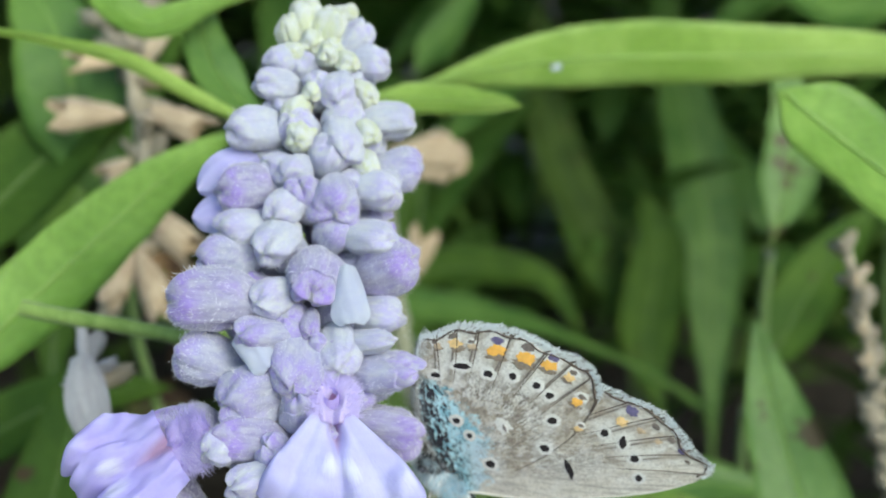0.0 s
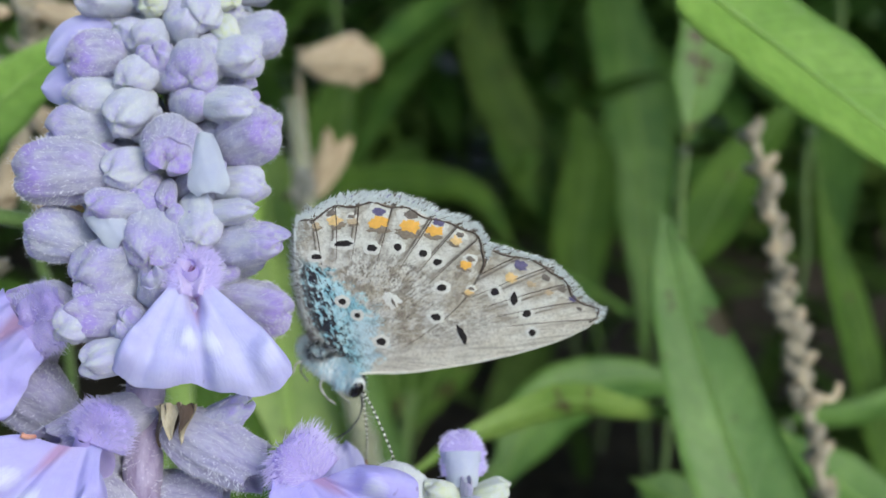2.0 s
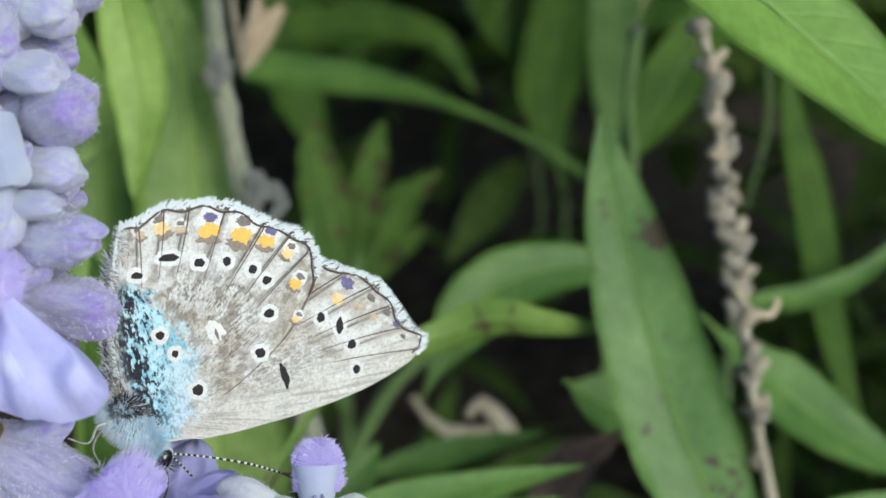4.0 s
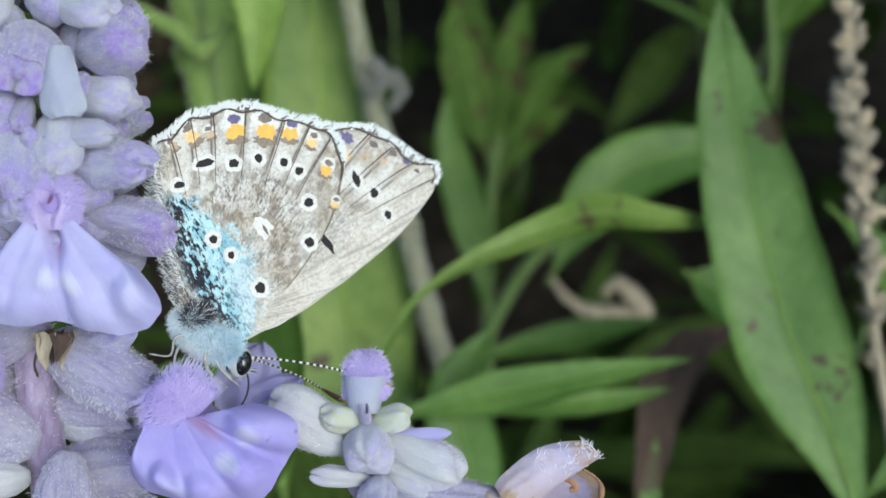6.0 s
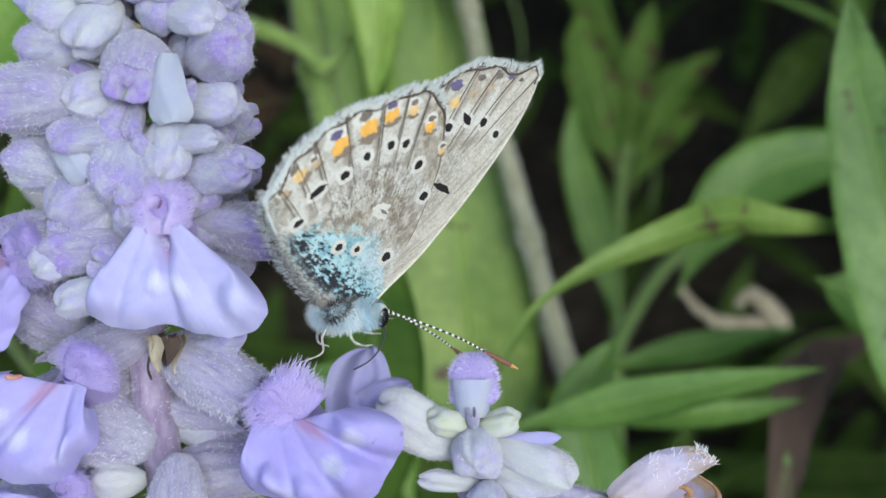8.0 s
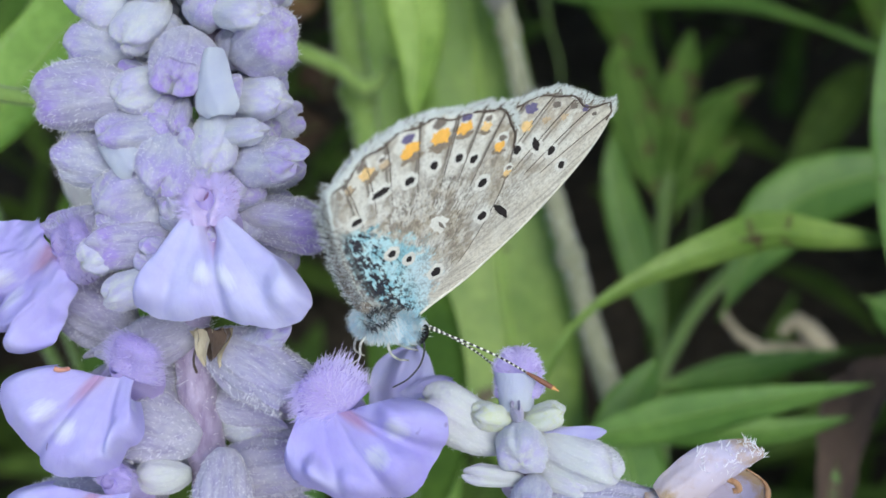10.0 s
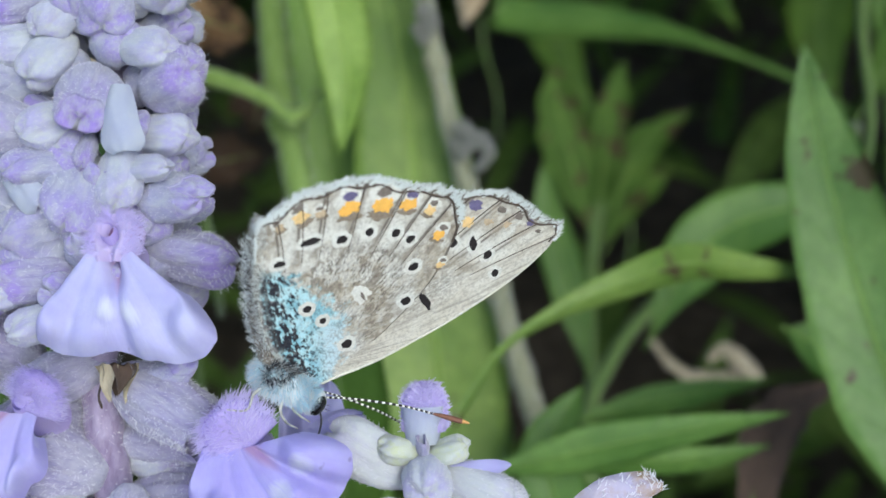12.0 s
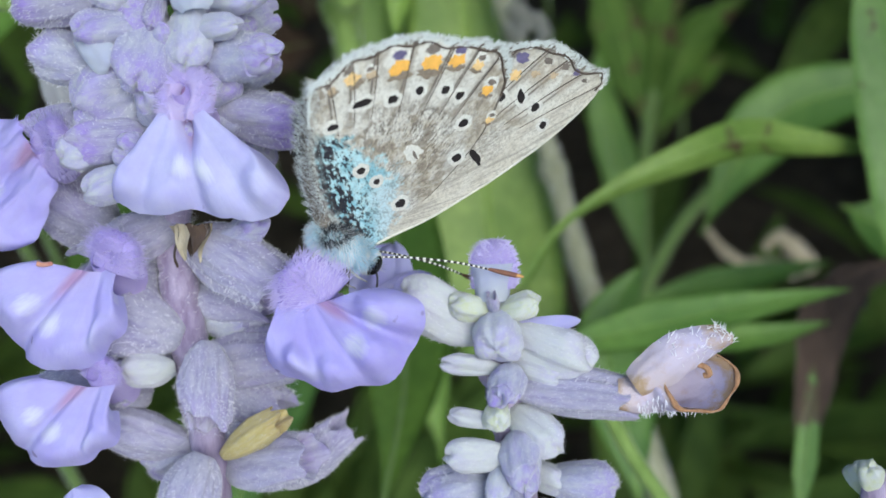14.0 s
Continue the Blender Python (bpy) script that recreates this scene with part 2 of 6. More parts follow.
m = Mat("soil", 0.95, 0.1)
m.color(m.mix(m.ramp(m.noise(60, 6), (0.35, 0.0), (0.7, 1.0)), (0.036, 0.031, 0.025), (0.09, 0.072, 0.056)))
m.bump(m.noise(140, 6), 0.01, 0.8)
SOIL = m.m


# ---- mesh helpers ----
def linked(name, bm, materials, parent=None, label="", smooth=True, uv=True):
    me = bpy.data.meshes.new(name)
    if smooth:
        for f in bm.faces:
            f.smooth = True
    bm.to_mesh(me)
    bm.free()
    for one in materials if isinstance(materials, (list, tuple)) else [materials]:
        me.materials.append(one)
    ob = new(name, me)
    ob.parent = parent
    if label:
        ob["label"] = label
    return ob


def part(name, bm, material, parent, label=""):
    return linked(name, bm, material, parent, label)


def shared_part(name, me, parent, m, label=""):
    ob = new(name, me)
    ob.parent = parent
    ob.matrix_basis = m
    if label:
        ob["label"] = label
    return ob


def thing(name, label, category, m, group="", kind=""):
    ob = new(name)
    ob.empty_display_size = 0.005
    ob.matrix_basis = m
    return tagged(ob, label, category, group, kind)


def grid(bm, nu, nv, place, close=False, mat=0):
    """A sheet of quads: place(i / nu, j / nv) gives the point; the same pair is its UV."""
    uvl = bm.loops.layers.uv.verify()
    rows = [[bm.verts.new(place(i / nu, j / nv)) for i in range(nu + (0 if close else 1))] for j in range(nv + 1)]
    for j in range(nv):
        for i in range(nu):
            k = (i + 1) % nu if close else i + 1
            f = bm.faces.new((rows[j][i], rows[j][k], rows[j + 1][k], rows[j + 1][i]))
            f.material_index = mat
            for lp, (a, b) in zip(f.loops, ((i, j), (i + 1, j), (i + 1, j + 1), (i, j + 1))):
                lp[uvl].uv = (a / nu, b / nv)
    return rows


def curve_at(pts, s):
    """Catmull-Rom through the points; s from 0 to 1. Returns place and tangent."""
    n = len(pts) - 1
    k = min(int(s * n), n - 1)
    f = s * n - k
    p1, p2 = pts[k], pts[k + 1]
    p0 = pts[k - 1] if k else p1 * 2 - p2
    p3 = pts[k + 2] if k + 2 <= n else p2 * 2 - p1
    a, b = (p2 - p0) / 2, (p3 - p1) / 2
    f2, f3 = f * f, f * f * f
    place = p1 * (2 * f3 - 3 * f2 + 1) + a * (f3 - 2 * f2 + f) + p2 * (-2 * f3 + 3 * f2) + b * (f3 - f2)
    tan = p1 * (6 * f2 - 6 * f) + a * (3 * f2 - 4 * f + 1) + p2 * (-6 * f2 + 6 * f) + b * (3 * f2 - 2 * f)
    return place, tan.normalized()


def tube(bm, pts, radius, sides=8, rings=24, knobs=0.0, mat=0):
    """A round stalk along a curve; radius may be a function of s."""
    rad = radius if callable(radius) else (lambda s: radius)
    ref = Vector((0.31, -0.9, 0.2)).normalized()

    def place(i, j):
        c, t = curve_at(pts, j)
        x = t.cross(ref).normalized()
        y = t.cross(x)
        r = rad(j) * (1 + knobs * noise.noise(c * 900 + Vector((i * 3, 0, 0))))
        return c + (x * math.cos(i * math.tau) + y * math.sin(i * math.tau)) * r

    rows = grid(bm, sides, rings, place, close=True, mat=mat)
    for row in (rows[0], rows[-1]):
        f = bm.faces.new(row)
        f.material_index = mat


def strand(bm, a, b, width, mat=0, bend=0.0):
    """One flat-sided hair from a to b."""
    d = b - a
    side = d.cross(Vector((0.2, 1, 0.3))).normalized() * width
    mid = (a + b) / 2 + Vector((noise.noise(a * 5000), noise.noise(b * 5000), noise.noise(a * 3000))) * bend
    v = [bm.verts.new(p) for p in (a - side, a + side, mid + side * 0.8, mid - side * 0.8, b)]
    for f in (bm.faces.new((v[0], v[1], v[2], v[3])), bm.faces.new((v[3], v[2], v[4]))):
        f.material_index = mat


def aim(base, way, roll=0.0):
    """A pose at base whose z axis points along way."""
    return Matrix.Translation(base) @ way.to_track_quat("Z", "Y").to_matrix().to_4x4() @ pose(0, 0, 0, 0, 0, roll)


# ---- ground and the growth behind ----
bm = bmesh.new()
N = 90


def ground_at(i, j):
    a, b = (i - 0.5) * 2, (j - 0.5) * 2
    x, y = a * abs(a) ** 3 * 60 + a * 0.8, b * abs(b) ** 3 * 60 + b * 0.8 + 0.4
    near = math.exp(-(x * x + (y - 0.5) ** 2) / 2)
    return Vector((x, y, near * 0.03 * noise.fractal(Vector((x * 9, y * 9, 0)), 1.0, 2.0, 4)))


grid(bm, N, N, ground_at)
tagged(linked("ground", bm, SOIL), "dark bare garden soil with uneven crumbs", "soil", kind="structure")


def leaf_mesh(bm, pts, width, facing, fold=0.18, wave=0.05, tipped=True, stalk=0.12, rows=28, across=8, twist=0.0, ragged=0.0, thick=0.00028, seed=0.0):
    """A lance-shaped blade along a curve, folded a little at its midrib, with real thickness."""
    face = facing.normalized()

    def outline(s):
        w = min(1.0, math.sin(min(s / (0.34 + stalk), 1) * math.pi / 2) ** (1.5 + 4 * stalk))
        if tipped:
            w *= max(0.0, 1 - max(0, (s - 0.45) / 0.55) ** 2.2)
        else:
            w *= 1 - 0.25 * s
        return max(w, (0.05 if stalk < 0.15 else 0.17) * (1 - s) + 0.012)

    def top(i, j, under=0.0):
        c, t = curve_at(pts, j)
        side = t.cross(face).normalized()
        side = Matrix.Rotation(twist * j, 3, t) @ side
        up = side.cross(t).normalized()
        x = (i - 0.5) * 2
        w = outline(j) * width / 2
        edge = 1 + wave * noise.noise(Vector((j * 9 + seed, x * 1.5, seed))) - ragged * max(0, noise.noise(Vector((j * 13 + seed, x, 4)))) * abs(x)
        edge *= 1 + 0.018 * math.sin(j * 130) * (abs(x) > 0.8)
        lift = fold * w * (abs(x) ** 1.3) + wave * width * 0.55 * noise.noise(Vector((j * 5 + seed, x, seed + 7)))
        return c + side * (x * w * edge) + up * (lift - under)

    a = grid(bm, across, rows, top)
    b = grid(bm, across, rows, lambda i, j: top(1 - i, j, thick))
    n = across
    for j in range(rows):
        for p, q in ((0, n), (n, 0)):
            bm.faces.new((a[j + 1][p], a[j][p], b[j][q], b[j + 1][q]) if p == 0 else (a[j][p], a[j + 1][p], b[j + 1][q], b[j][q]))
    for j in (0, rows):
        for i in range(n):
            bm.faces.new((a[j][i + 1], a[j][i], b[j][n - i], b[j][n - i - 1]) if j else (a[j][i], a[j][i + 1], b[j][n - i - 1], b[j][n - i]))


FRONT = Vector((0, -1, 0.45))


def blade(label, pts, width, material, facing=FRONT, group="salvia leaves", **more):
    bm = bmesh.new()
    leaf_mesh(bm, [mm(*p) for p in pts], width / 1000, facing, seed=len(bpy.data.objects) * 1.7, **more)
    ob = linked("leaf", bm, material)
    ob.matrix_basis = G
    line = [mm(*p) for p in pts]
    up = facing.normalized() * (0.0001 + width * 0.00001)
    bm = bmesh.new()
    tube(bm, [curve_at(line, 0.02 + 0.94 * k / 10)[0] + up * (0.0 if material in (DEAD_DARK,) else 1.0) for k in range(11)], lambda s: width * 0.000016 * (1.1 - s), 6, 30)
    part("midrib", bm, DEAD_DARK if material == DEAD_DARK else RIB_SHADE if material in (GREEN_HALF_SHADE, GREEN_SHADE) else RIB, ob)
    return tagged(ob, label, "leaf", group)


def stalk(label, pts, radius, material, category="stem", name="stem", knobs=0.15, end=None, nodes=(), hairs=0):
    bm = bmesh.new()
    r0, r1 = radius / 1000, (end or radius) / 1000
    tube(bm, [mm(*p) for p in pts], lambda s: r0 + (r1 - r0) * s, 9, 36, knobs)
    ob = linked(name, bm, material)
    ob.matrix_basis = G
    line = [mm(*p) for p in pts]
    for s in nodes:
        c, t = curve_at(line, s)
        r = r0 + (r1 - r0) * s
        bm = bmesh.new()
        tube(bm, [c - t * r * 1.1, c - t * r * 0.4, c + t * r * 0.4, c + t * r * 1.1], lambda k: r * (0.95 + 0.42 * math.sin(math.pi * k)), 12, 10, 0.2)
        part("node", bm, material, ob, "swollen joint of the stalk")
    if hairs:
        rnd = random.Random(hairs)
        bm = bmesh.new()
        for _ in range(hairs):
            s = rnd.random()
            c, t = curve_at(line, s)
            o = t.cross(Vector((rnd.gauss(0, 1), rnd.gauss(0, 1), rnd.gauss(0, 1)))).normalized()
            r = r0 + (r1 - r0) * s
            strand(bm, c + o * r * 0.95, c + o * (r + rnd.uniform(0.0002, 0.0006)) + t * rnd.uniform(-0.0003, 0.0003), 0.00003, 0, 0.0001)
        part("down", bm, DOWN, ob, "short white down")
    return tagged(ob, label, category)


blade("long upright green leaf with brown blotches on its edge", [(30.7, 125.0, 22.6), (32.1, 123.8, 11.2), (34.6, 122.6, -0.9), (37.8, 121.2, -12.7), (42.1, 119.6, -23.7), (46.3, 118.0, -36.4)][::-1], 11.5, SPOTTED, stalk=0.05, facing=Vector((-0.25, -1, 0.3)))
blade("broad bright green leaf hanging slantwise", [(18.4, 84.6, 32.8), (22.5, 84.4, 29.2), (27.5, 84.2, 25.2), (33.1, 83.2, 19.9), (39.6, 81.6, 13.8), (44.4, 80.0, 9.4)], 11.0, LIME, facing=Vector((-0.2, -1, 0.6)), stalk=-0.16)
blade("long light green leaf lying level with a pale midrib", [(-14.5, 118.0, 44.9), (-3.8, 115.6, 47.3), (8.8, 113.2, 48.8), (21.5, 111.6, 49.2), (42.0, 110.8, 50.5), (62, 109.0, 49.3)], 11.5, PALE, facing=Vector((0, -1, 0.5)), stalk=0.1)
blade("small bright green leaf with a pale midrib", [(-17.6, 92.0, 33.1), (-12.5, 92, 33.0), (-8.0, 91.3, 32.8), (-3.4, 90.0, 32.3)], 4.4, PALE, facing=Vector((0, -1, 0.6)), stalk=0.0)
blade("bright green leaf rising slantwise beside the flower spike", [(-50.7, 86.0, 1.7), (-47.9, 88.4, 6.6), (-43.1, 90.8, 13.5), (-39.1, 93.6, 19.7), (-34.8, 96.8, 26.1), (-28.7, 100.0, 32.6)], 7.4, LIME, facing=Vector((0.1, -1, 0.4)), stalk=0.02)
blade("narrow light green leaf with a long stalk", [(-52, 78, 30.3), (-48.1, 80.0, 31.4), (-42.9, 85.3, 33.0), (-38.2, 90.3, 34.1), (-32.1, 95.0, 33.0), (-26, 97, 31)], 2.7, PALE, stalk=0.3)
blade("small light green leaf near the flower tip", [(-28, 98, 46), (-33, 97, 43.5), (-38, 96, 40.6), (-43, 95, 44), (-45, 95, 49)], 4.5, LIME)
blade("dull green leaf behind dry stalks", [(-25, 100, 33), (-30, 100, 36), (-33, 100, 41), (-34, 100, 48)], 5.0, GREEN)
stalk("thin light green flower stalk", [(-42.1, 80.0, 9.2), (-39.1, 80.0, 8.7), (-34.2, 80.0, 8.1), (-26.8, 80.0, 7.0)], 0.62, STEM_GREEN)
blade("slender green leaf with brown scorched patches", [(-7.5, 110, -19), (-3.7, 112.0, -13.1), (-0.5, 114.0, -8.5), (5.0, 116.0, -5.0), (12.2, 118.0, -2.1), (18.2, 121.3, -0.4), (24.4, 124.7, -0.9), (35, 128.0, -1.6)], 5.8, SCORCHED, stalk=0.5, fold=0.3)
blade("arched green leaf in half shade", [(19, 180, -12), (23.9, 180.0, -2.4), (29.0, 180.0, 4.2), (35.3, 180.0, 7.6), (44.4, 180.0, 9.0), (56, 180.0, 7)], 10.5, GREEN, facing=Vector((0, -1, 0.2)), stalk=0.02)
blade("low green leaf reaching sideways", [(-6, 124, -23.4), (-2.1, 125.0, -22.0), (3.8, 125.0, -20.7), (10.8, 125.0, -19.1), (18.4, 125.0, -17.6), (28.6, 125.0, -15.8)], 5.0, GREEN, stalk=0.25)
blade("thin low green leaf under another", [(2, 130, -22.6), (6.9, 130.0, -22.1), (13.5, 130.0, -21.6), (20.7, 130.0, -21.2), (27.6, 130.0, -19.8)], 3.4, GREEN, stalk=0.2)
blade("dim green leaf lying low", [(6, 170, -22.5), (10.9, 170.0, -21.0), (18.8, 170.0, -19.0), (26.7, 170.0, -17.4), (35.8, 170.0, -15.7)], 4.6, GREEN, stalk=0.2)
blade("withered dark brown leaf hanging down", [(40, 140, -11.6), (35.1, 140.0, -15.0), (31.3, 140.0, -17.3), (29.0, 140.0, -21.5), (27.5, 140, -30), (26, 140, -38)], 6.5, DEAD_DARK, ragged=0.5, wave=0.2)
blade("green leaf end with a brown rim", [(33, 150, -7.6), (35.6, 150.0, -9.1), (39.6, 150.0, -11.2), (43.5, 150.0, -14.0), (46.5, 150.0, -18.5)], 8.0, GREEN)
blade("broad pale green leaf behind the butterfly", [(-7.9, 156.0, -36.0), (-8.6, 156.0, -26.2), (-10.4, 156.0, -12.3), (-12.7, 156.4, 7.1), (-15.1, 157.2, 29.5), (-18.9, 158.0, 48.4)], 17.5, MOTTLED, facing=Vector((0.1, -1, 0.2)), stalk=0.02, fold=0.1)
blade("dull green leaf with a torn brown edge", [(-6.8, 162.0, -46.9), (-6.9, 162.0, -31.4), (-7.7, 162.0, -12.7), (-9.3, 162.0, 1.2)], 12.5, SPOTTED, facing=Vector((0.3, -1, 0.2)))
blade("small pointed bright green leaf hanging tip down", [(-22.1, 135.0, 41.6), (-20.8, 135.0, 34.0), (-19.3, 135.0, 26.5), (-18.8, 135.0, 20.8), (-19.6, 135.0, 12.9)], 6.6, PALE, stalk=0.0)
blade("green leaf standing behind the thick stalk", [(-19, 168, -44), (-22, 168, -24), (-24.5, 168, 0), (-27, 168, 24), (-33, 168, 46)], 13.0, LIME, facing=Vector((0.1, -1, 0.2)), stalk=0.02)
stalk("downy grey-green flower stalk", [(-12.2, 150.0, 43.7), (-9.4, 150.8, 24.0), (-2.8, 151.6, -0.4), (2.3, 153.2, -18.6), (8.3, 155.6, -35.9), (13.7, 158.0, -53.0)], 1.1, STEM_GREY, end=1.9, nodes=(0.18, 0.42), hairs=1400)
stalk("thick green stalk behind the flowers", [(-31.6, 150.0, 42.6), (-30.2, 150.0, 24.7), (-28.0, 150.0, 14.0), (-25.8, 150.0, 1.0), (-23.6, 150.0, -14.8)], 2.0, STEM_GREEN, nodes=(0.38,), hairs=500)
stalk("pale green side shoot with a bent tip", [(-40.5, 143.0, 24.3), (-35.0, 143.0, 23.0), (-30.1, 143.0, 20.8), (-27.0, 143.0, 18.4), (-24.6, 143.0, 19.8), (-23.5, 143.0, 21.8)], 1.25, STEM_GREEN, end=0.75, nodes=(0.6,))
blade("curved green leaf on a long stalk", [(74, 272, 36), (63.5, 280.0, 45.5), (48.2, 288.0, 54.4), (33.0, 296.0, 61.1), (16.5, 301.0, 64.8), (2.2, 303.0, 66.4), (-6.5, 305.0, 68.6)], 14.0, GREEN, stalk=0.45, tipped=False)
stalk("thin green stem in the shade", [(14.5, 250, -60), (14.5, 250.0, -32.2), (14.2, 250.0, -18.1), (14.3, 250.0, -3.9), (15.2, 250.0, 7.9), (16.4, 250.0, 15.0)], 1.2, RIB_SHADE)
blade("torn green leaf with brown holes", [(15.0, 250.0, 6), (11.0, 250.0, 22.4), (8.2, 250.0, 34.2), (6.9, 250.0, 45.0)], 11.5, TORN, ragged=0.5, wave=0.15, stalk=0.05)
blade("ragged green leaf half eaten", [(16.0, 252.0, 8), (17.4, 252.0, 22.3), (19.5, 252.0, 34.3), (22.0, 252.0, 45.7)], 8.5, TORN, ragged=0.9, wave=0.2, stalk=0.05)
blade("torn green leaf tip with holes", [(16.6, 254.0, 6), (21.9, 254.0, 20.0), (27.9, 254.0, 29.0), (36.0, 254.0, 34.9)], 9.0, TORN, ragged=0.7, wave=0.15, stalk=0.05)
blade("small torn green leaf lobe", [(17.0, 256.0, 4), (22.5, 256.0, 14.1), (27.4, 256.0, 18.9), (32.2, 256.0, 22.5)], 6.5, TORN, ragged=0.8, wave=0.15)
blade("crumpled brown dead leaf among the stems", [(-50.3, 172.0, 36.9), (-46.8, 172.0, 37.5), (-42.9, 172.0, 36.3), (-38.7, 172.0, 35.9)], 9.0, BROWN_LEAF, ragged=0.7, wave=0.25, twist=0.6, stalk=0.05)
blade("dark withered leaf hanging behind the spike", [(-41.2, 175.0, 29.9), (-39.4, 175.0, 26.7), (-38.7, 175.0, 23.5), (-39.8, 175.0, 20.7)], 9.0, DEAD_LEAF, ragged=0.7, wave=0.25, twist=0.6, stalk=0.05)
blade("dry brown leaf scrap behind the spike", [(-49.6, 178.0, 15.9), (-46.3, 178.0, 16.9), (-42.7, 178.0, 17.4), (-38.7, 178.0, 18.2)], 9.0, DEAD_LEAF, ragged=0.7, wave=0.25, twist=0.6, stalk=0.05)
blade("narrow upright green leaf in shade", [(13.2, 230.0, -22), (10.7, 230.0, -8.7), (7.6, 230.0, 2.7), (5.3, 230.0, 12.6), (4.6, 230.0, 22.0)], 7.6, GREEN, stalk=0.05)
stalk("slim green stem slanting low", [(11, 222, -40), (12.7, 222.0, -24.8), (15.9, 222.0, -17.5), (20.6, 222.0, -10.2), (29.0, 222.0, -1.9)], 1.4, RIB_SHADE)
blade("low green leaf pointing outward", [(51, 149, 1), (58.4, 150.0, -5.4), (64.6, 150.0, -10.6), (72.5, 150.0, -15.9), (84, 150.0, -22)], 10.5, GREEN)
blade("leaf near the ground with a blunt tip", [(48, 130, -33), (55.4, 130.0, -26.5), (61.5, 130.0, -23.4), (70.3, 130.0, -20.3)], 7.0, GREEN)
blade("yellowing leaf with a withered tip", [(22.3, 120.0, -40), (23.2, 120.0, -31.4), (24.0, 120.0, -22.6)], 2.4, SPOTTED)
stalk("thin yellow-green stem of a low plant", [(2.6, 98, -22.4), (3.7, 98.0, -24.6), (5.3, 98.0, -27.4), (11, 98.0, -36)], 0.7, STEM_GREEN)
# blades standing farther behind; most wear a green darkened to stand for shade
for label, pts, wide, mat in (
        ("tall green leaf far back in shade", [(110.0, 460.0, 73.3), (103.8, 460.0, 101.6), (92.7, 460.0, 135.3), (76.5, 460.0, 174.8), (69.6, 460.0, 210.9), (67.6, 460.0, 251.1)], 25, GREEN_SHADE),
        ("toothed green leaf far back", [(104.8, 455.0, 98.0), (87.8, 455.0, 126.3), (76.2, 455.0, 145.4)], 12, GREEN_HALF_SHADE),
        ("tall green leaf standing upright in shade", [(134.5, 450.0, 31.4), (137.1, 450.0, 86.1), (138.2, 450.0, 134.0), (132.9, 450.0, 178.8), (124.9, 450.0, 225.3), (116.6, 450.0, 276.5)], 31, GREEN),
        ("broad upright leaf in shade with worn edges", [(115.2, 440.0, 52.0), (107.5, 440.0, 87.7), (113.6, 440.0, 129.9), (107.4, 440.0, 153.8)], 25, GREEN_HALF_SHADE),
        ("green leaf leaning outward in shade", [(53.2, 190.0, 23.0), (61.1, 190.0, 36.3), (70.4, 190.0, 50.2), (82.1, 190.0, 62.6)], 11, GREEN_HALF_SHADE),
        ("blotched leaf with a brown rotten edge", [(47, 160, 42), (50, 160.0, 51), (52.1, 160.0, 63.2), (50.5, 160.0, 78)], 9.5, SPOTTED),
        ("arched dim leaf far back in the shade", [(-14, 380, 84), (-4.1, 380.0, 91.2), (12.8, 380.0, 97.5), (35.7, 380.0, 100.2), (55.1, 380.0, 96.7), (68.5, 380.0, 78)], 17.0, GREEN_HALF_SHADE),
        ("dim curved leaf far back", [(31.6, 400.0, 40), (14, 400.0, 72), (6, 400.0, 103), (9, 400.0, 135), (24.1, 400.0, 165)], 22, GREEN_HALF_SHADE),
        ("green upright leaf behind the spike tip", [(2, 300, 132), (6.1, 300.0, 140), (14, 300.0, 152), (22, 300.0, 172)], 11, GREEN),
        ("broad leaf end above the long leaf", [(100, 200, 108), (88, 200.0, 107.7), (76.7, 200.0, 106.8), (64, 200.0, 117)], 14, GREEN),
        ("upright stem leaf beside the dried stalk", [(88, 200, 60), (89.9, 200.0, 38.8), (93.7, 200.0, 18.5), (96.5, 200.0, -1.7), (104, 200.0, -28)], 8, GREEN_HALF_SHADE),
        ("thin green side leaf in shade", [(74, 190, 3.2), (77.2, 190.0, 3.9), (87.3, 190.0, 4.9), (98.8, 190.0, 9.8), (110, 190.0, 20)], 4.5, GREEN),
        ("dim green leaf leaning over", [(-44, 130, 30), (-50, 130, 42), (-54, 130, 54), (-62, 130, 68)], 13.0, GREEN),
        ("dim green leaf by the dry stalks", [(-70, 125, 12), (-60, 128, 30), (-52, 130, 42), (-40, 132, 60)], 13.0, GREEN_HALF_SHADE),
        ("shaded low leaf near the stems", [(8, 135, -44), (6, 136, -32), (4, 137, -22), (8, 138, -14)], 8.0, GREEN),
        ("shaded leaf among the flower stalks", [(-20, 118, -40), (-17, 120, -24), (-18, 120, -8), (-22, 120, 6)], 10.0, GREEN_HALF_SHADE),
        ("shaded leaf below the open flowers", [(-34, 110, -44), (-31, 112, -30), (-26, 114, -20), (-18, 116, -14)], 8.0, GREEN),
        ("shaded leaf beside the open flowers", [(-56, 120, -30), (-50, 122, -14), (-47, 124, 2), (-46, 124, 16)], 10.0, GREEN_HALF_SHADE),
        ("dim leaf under the dry husks", [(-70, 140, -6), (-60, 140, 6), (-50, 140, 12), (-38, 140, 14)], 9.0, GREEN_HALF_SHADE),
        ("dim upright leaf beyond the dry husks", [(-60, 180, 10), (-62, 180, 40), (-56, 180, 66), (-44, 180, 90)], 16.0, GREEN_HALF_SHADE)):
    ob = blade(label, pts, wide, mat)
    foot = mm(*pts[0])
    down = G.to_3x3().inverted() @ Vector((0.03, 0.02, -0.30))
    bm = bmesh.new()
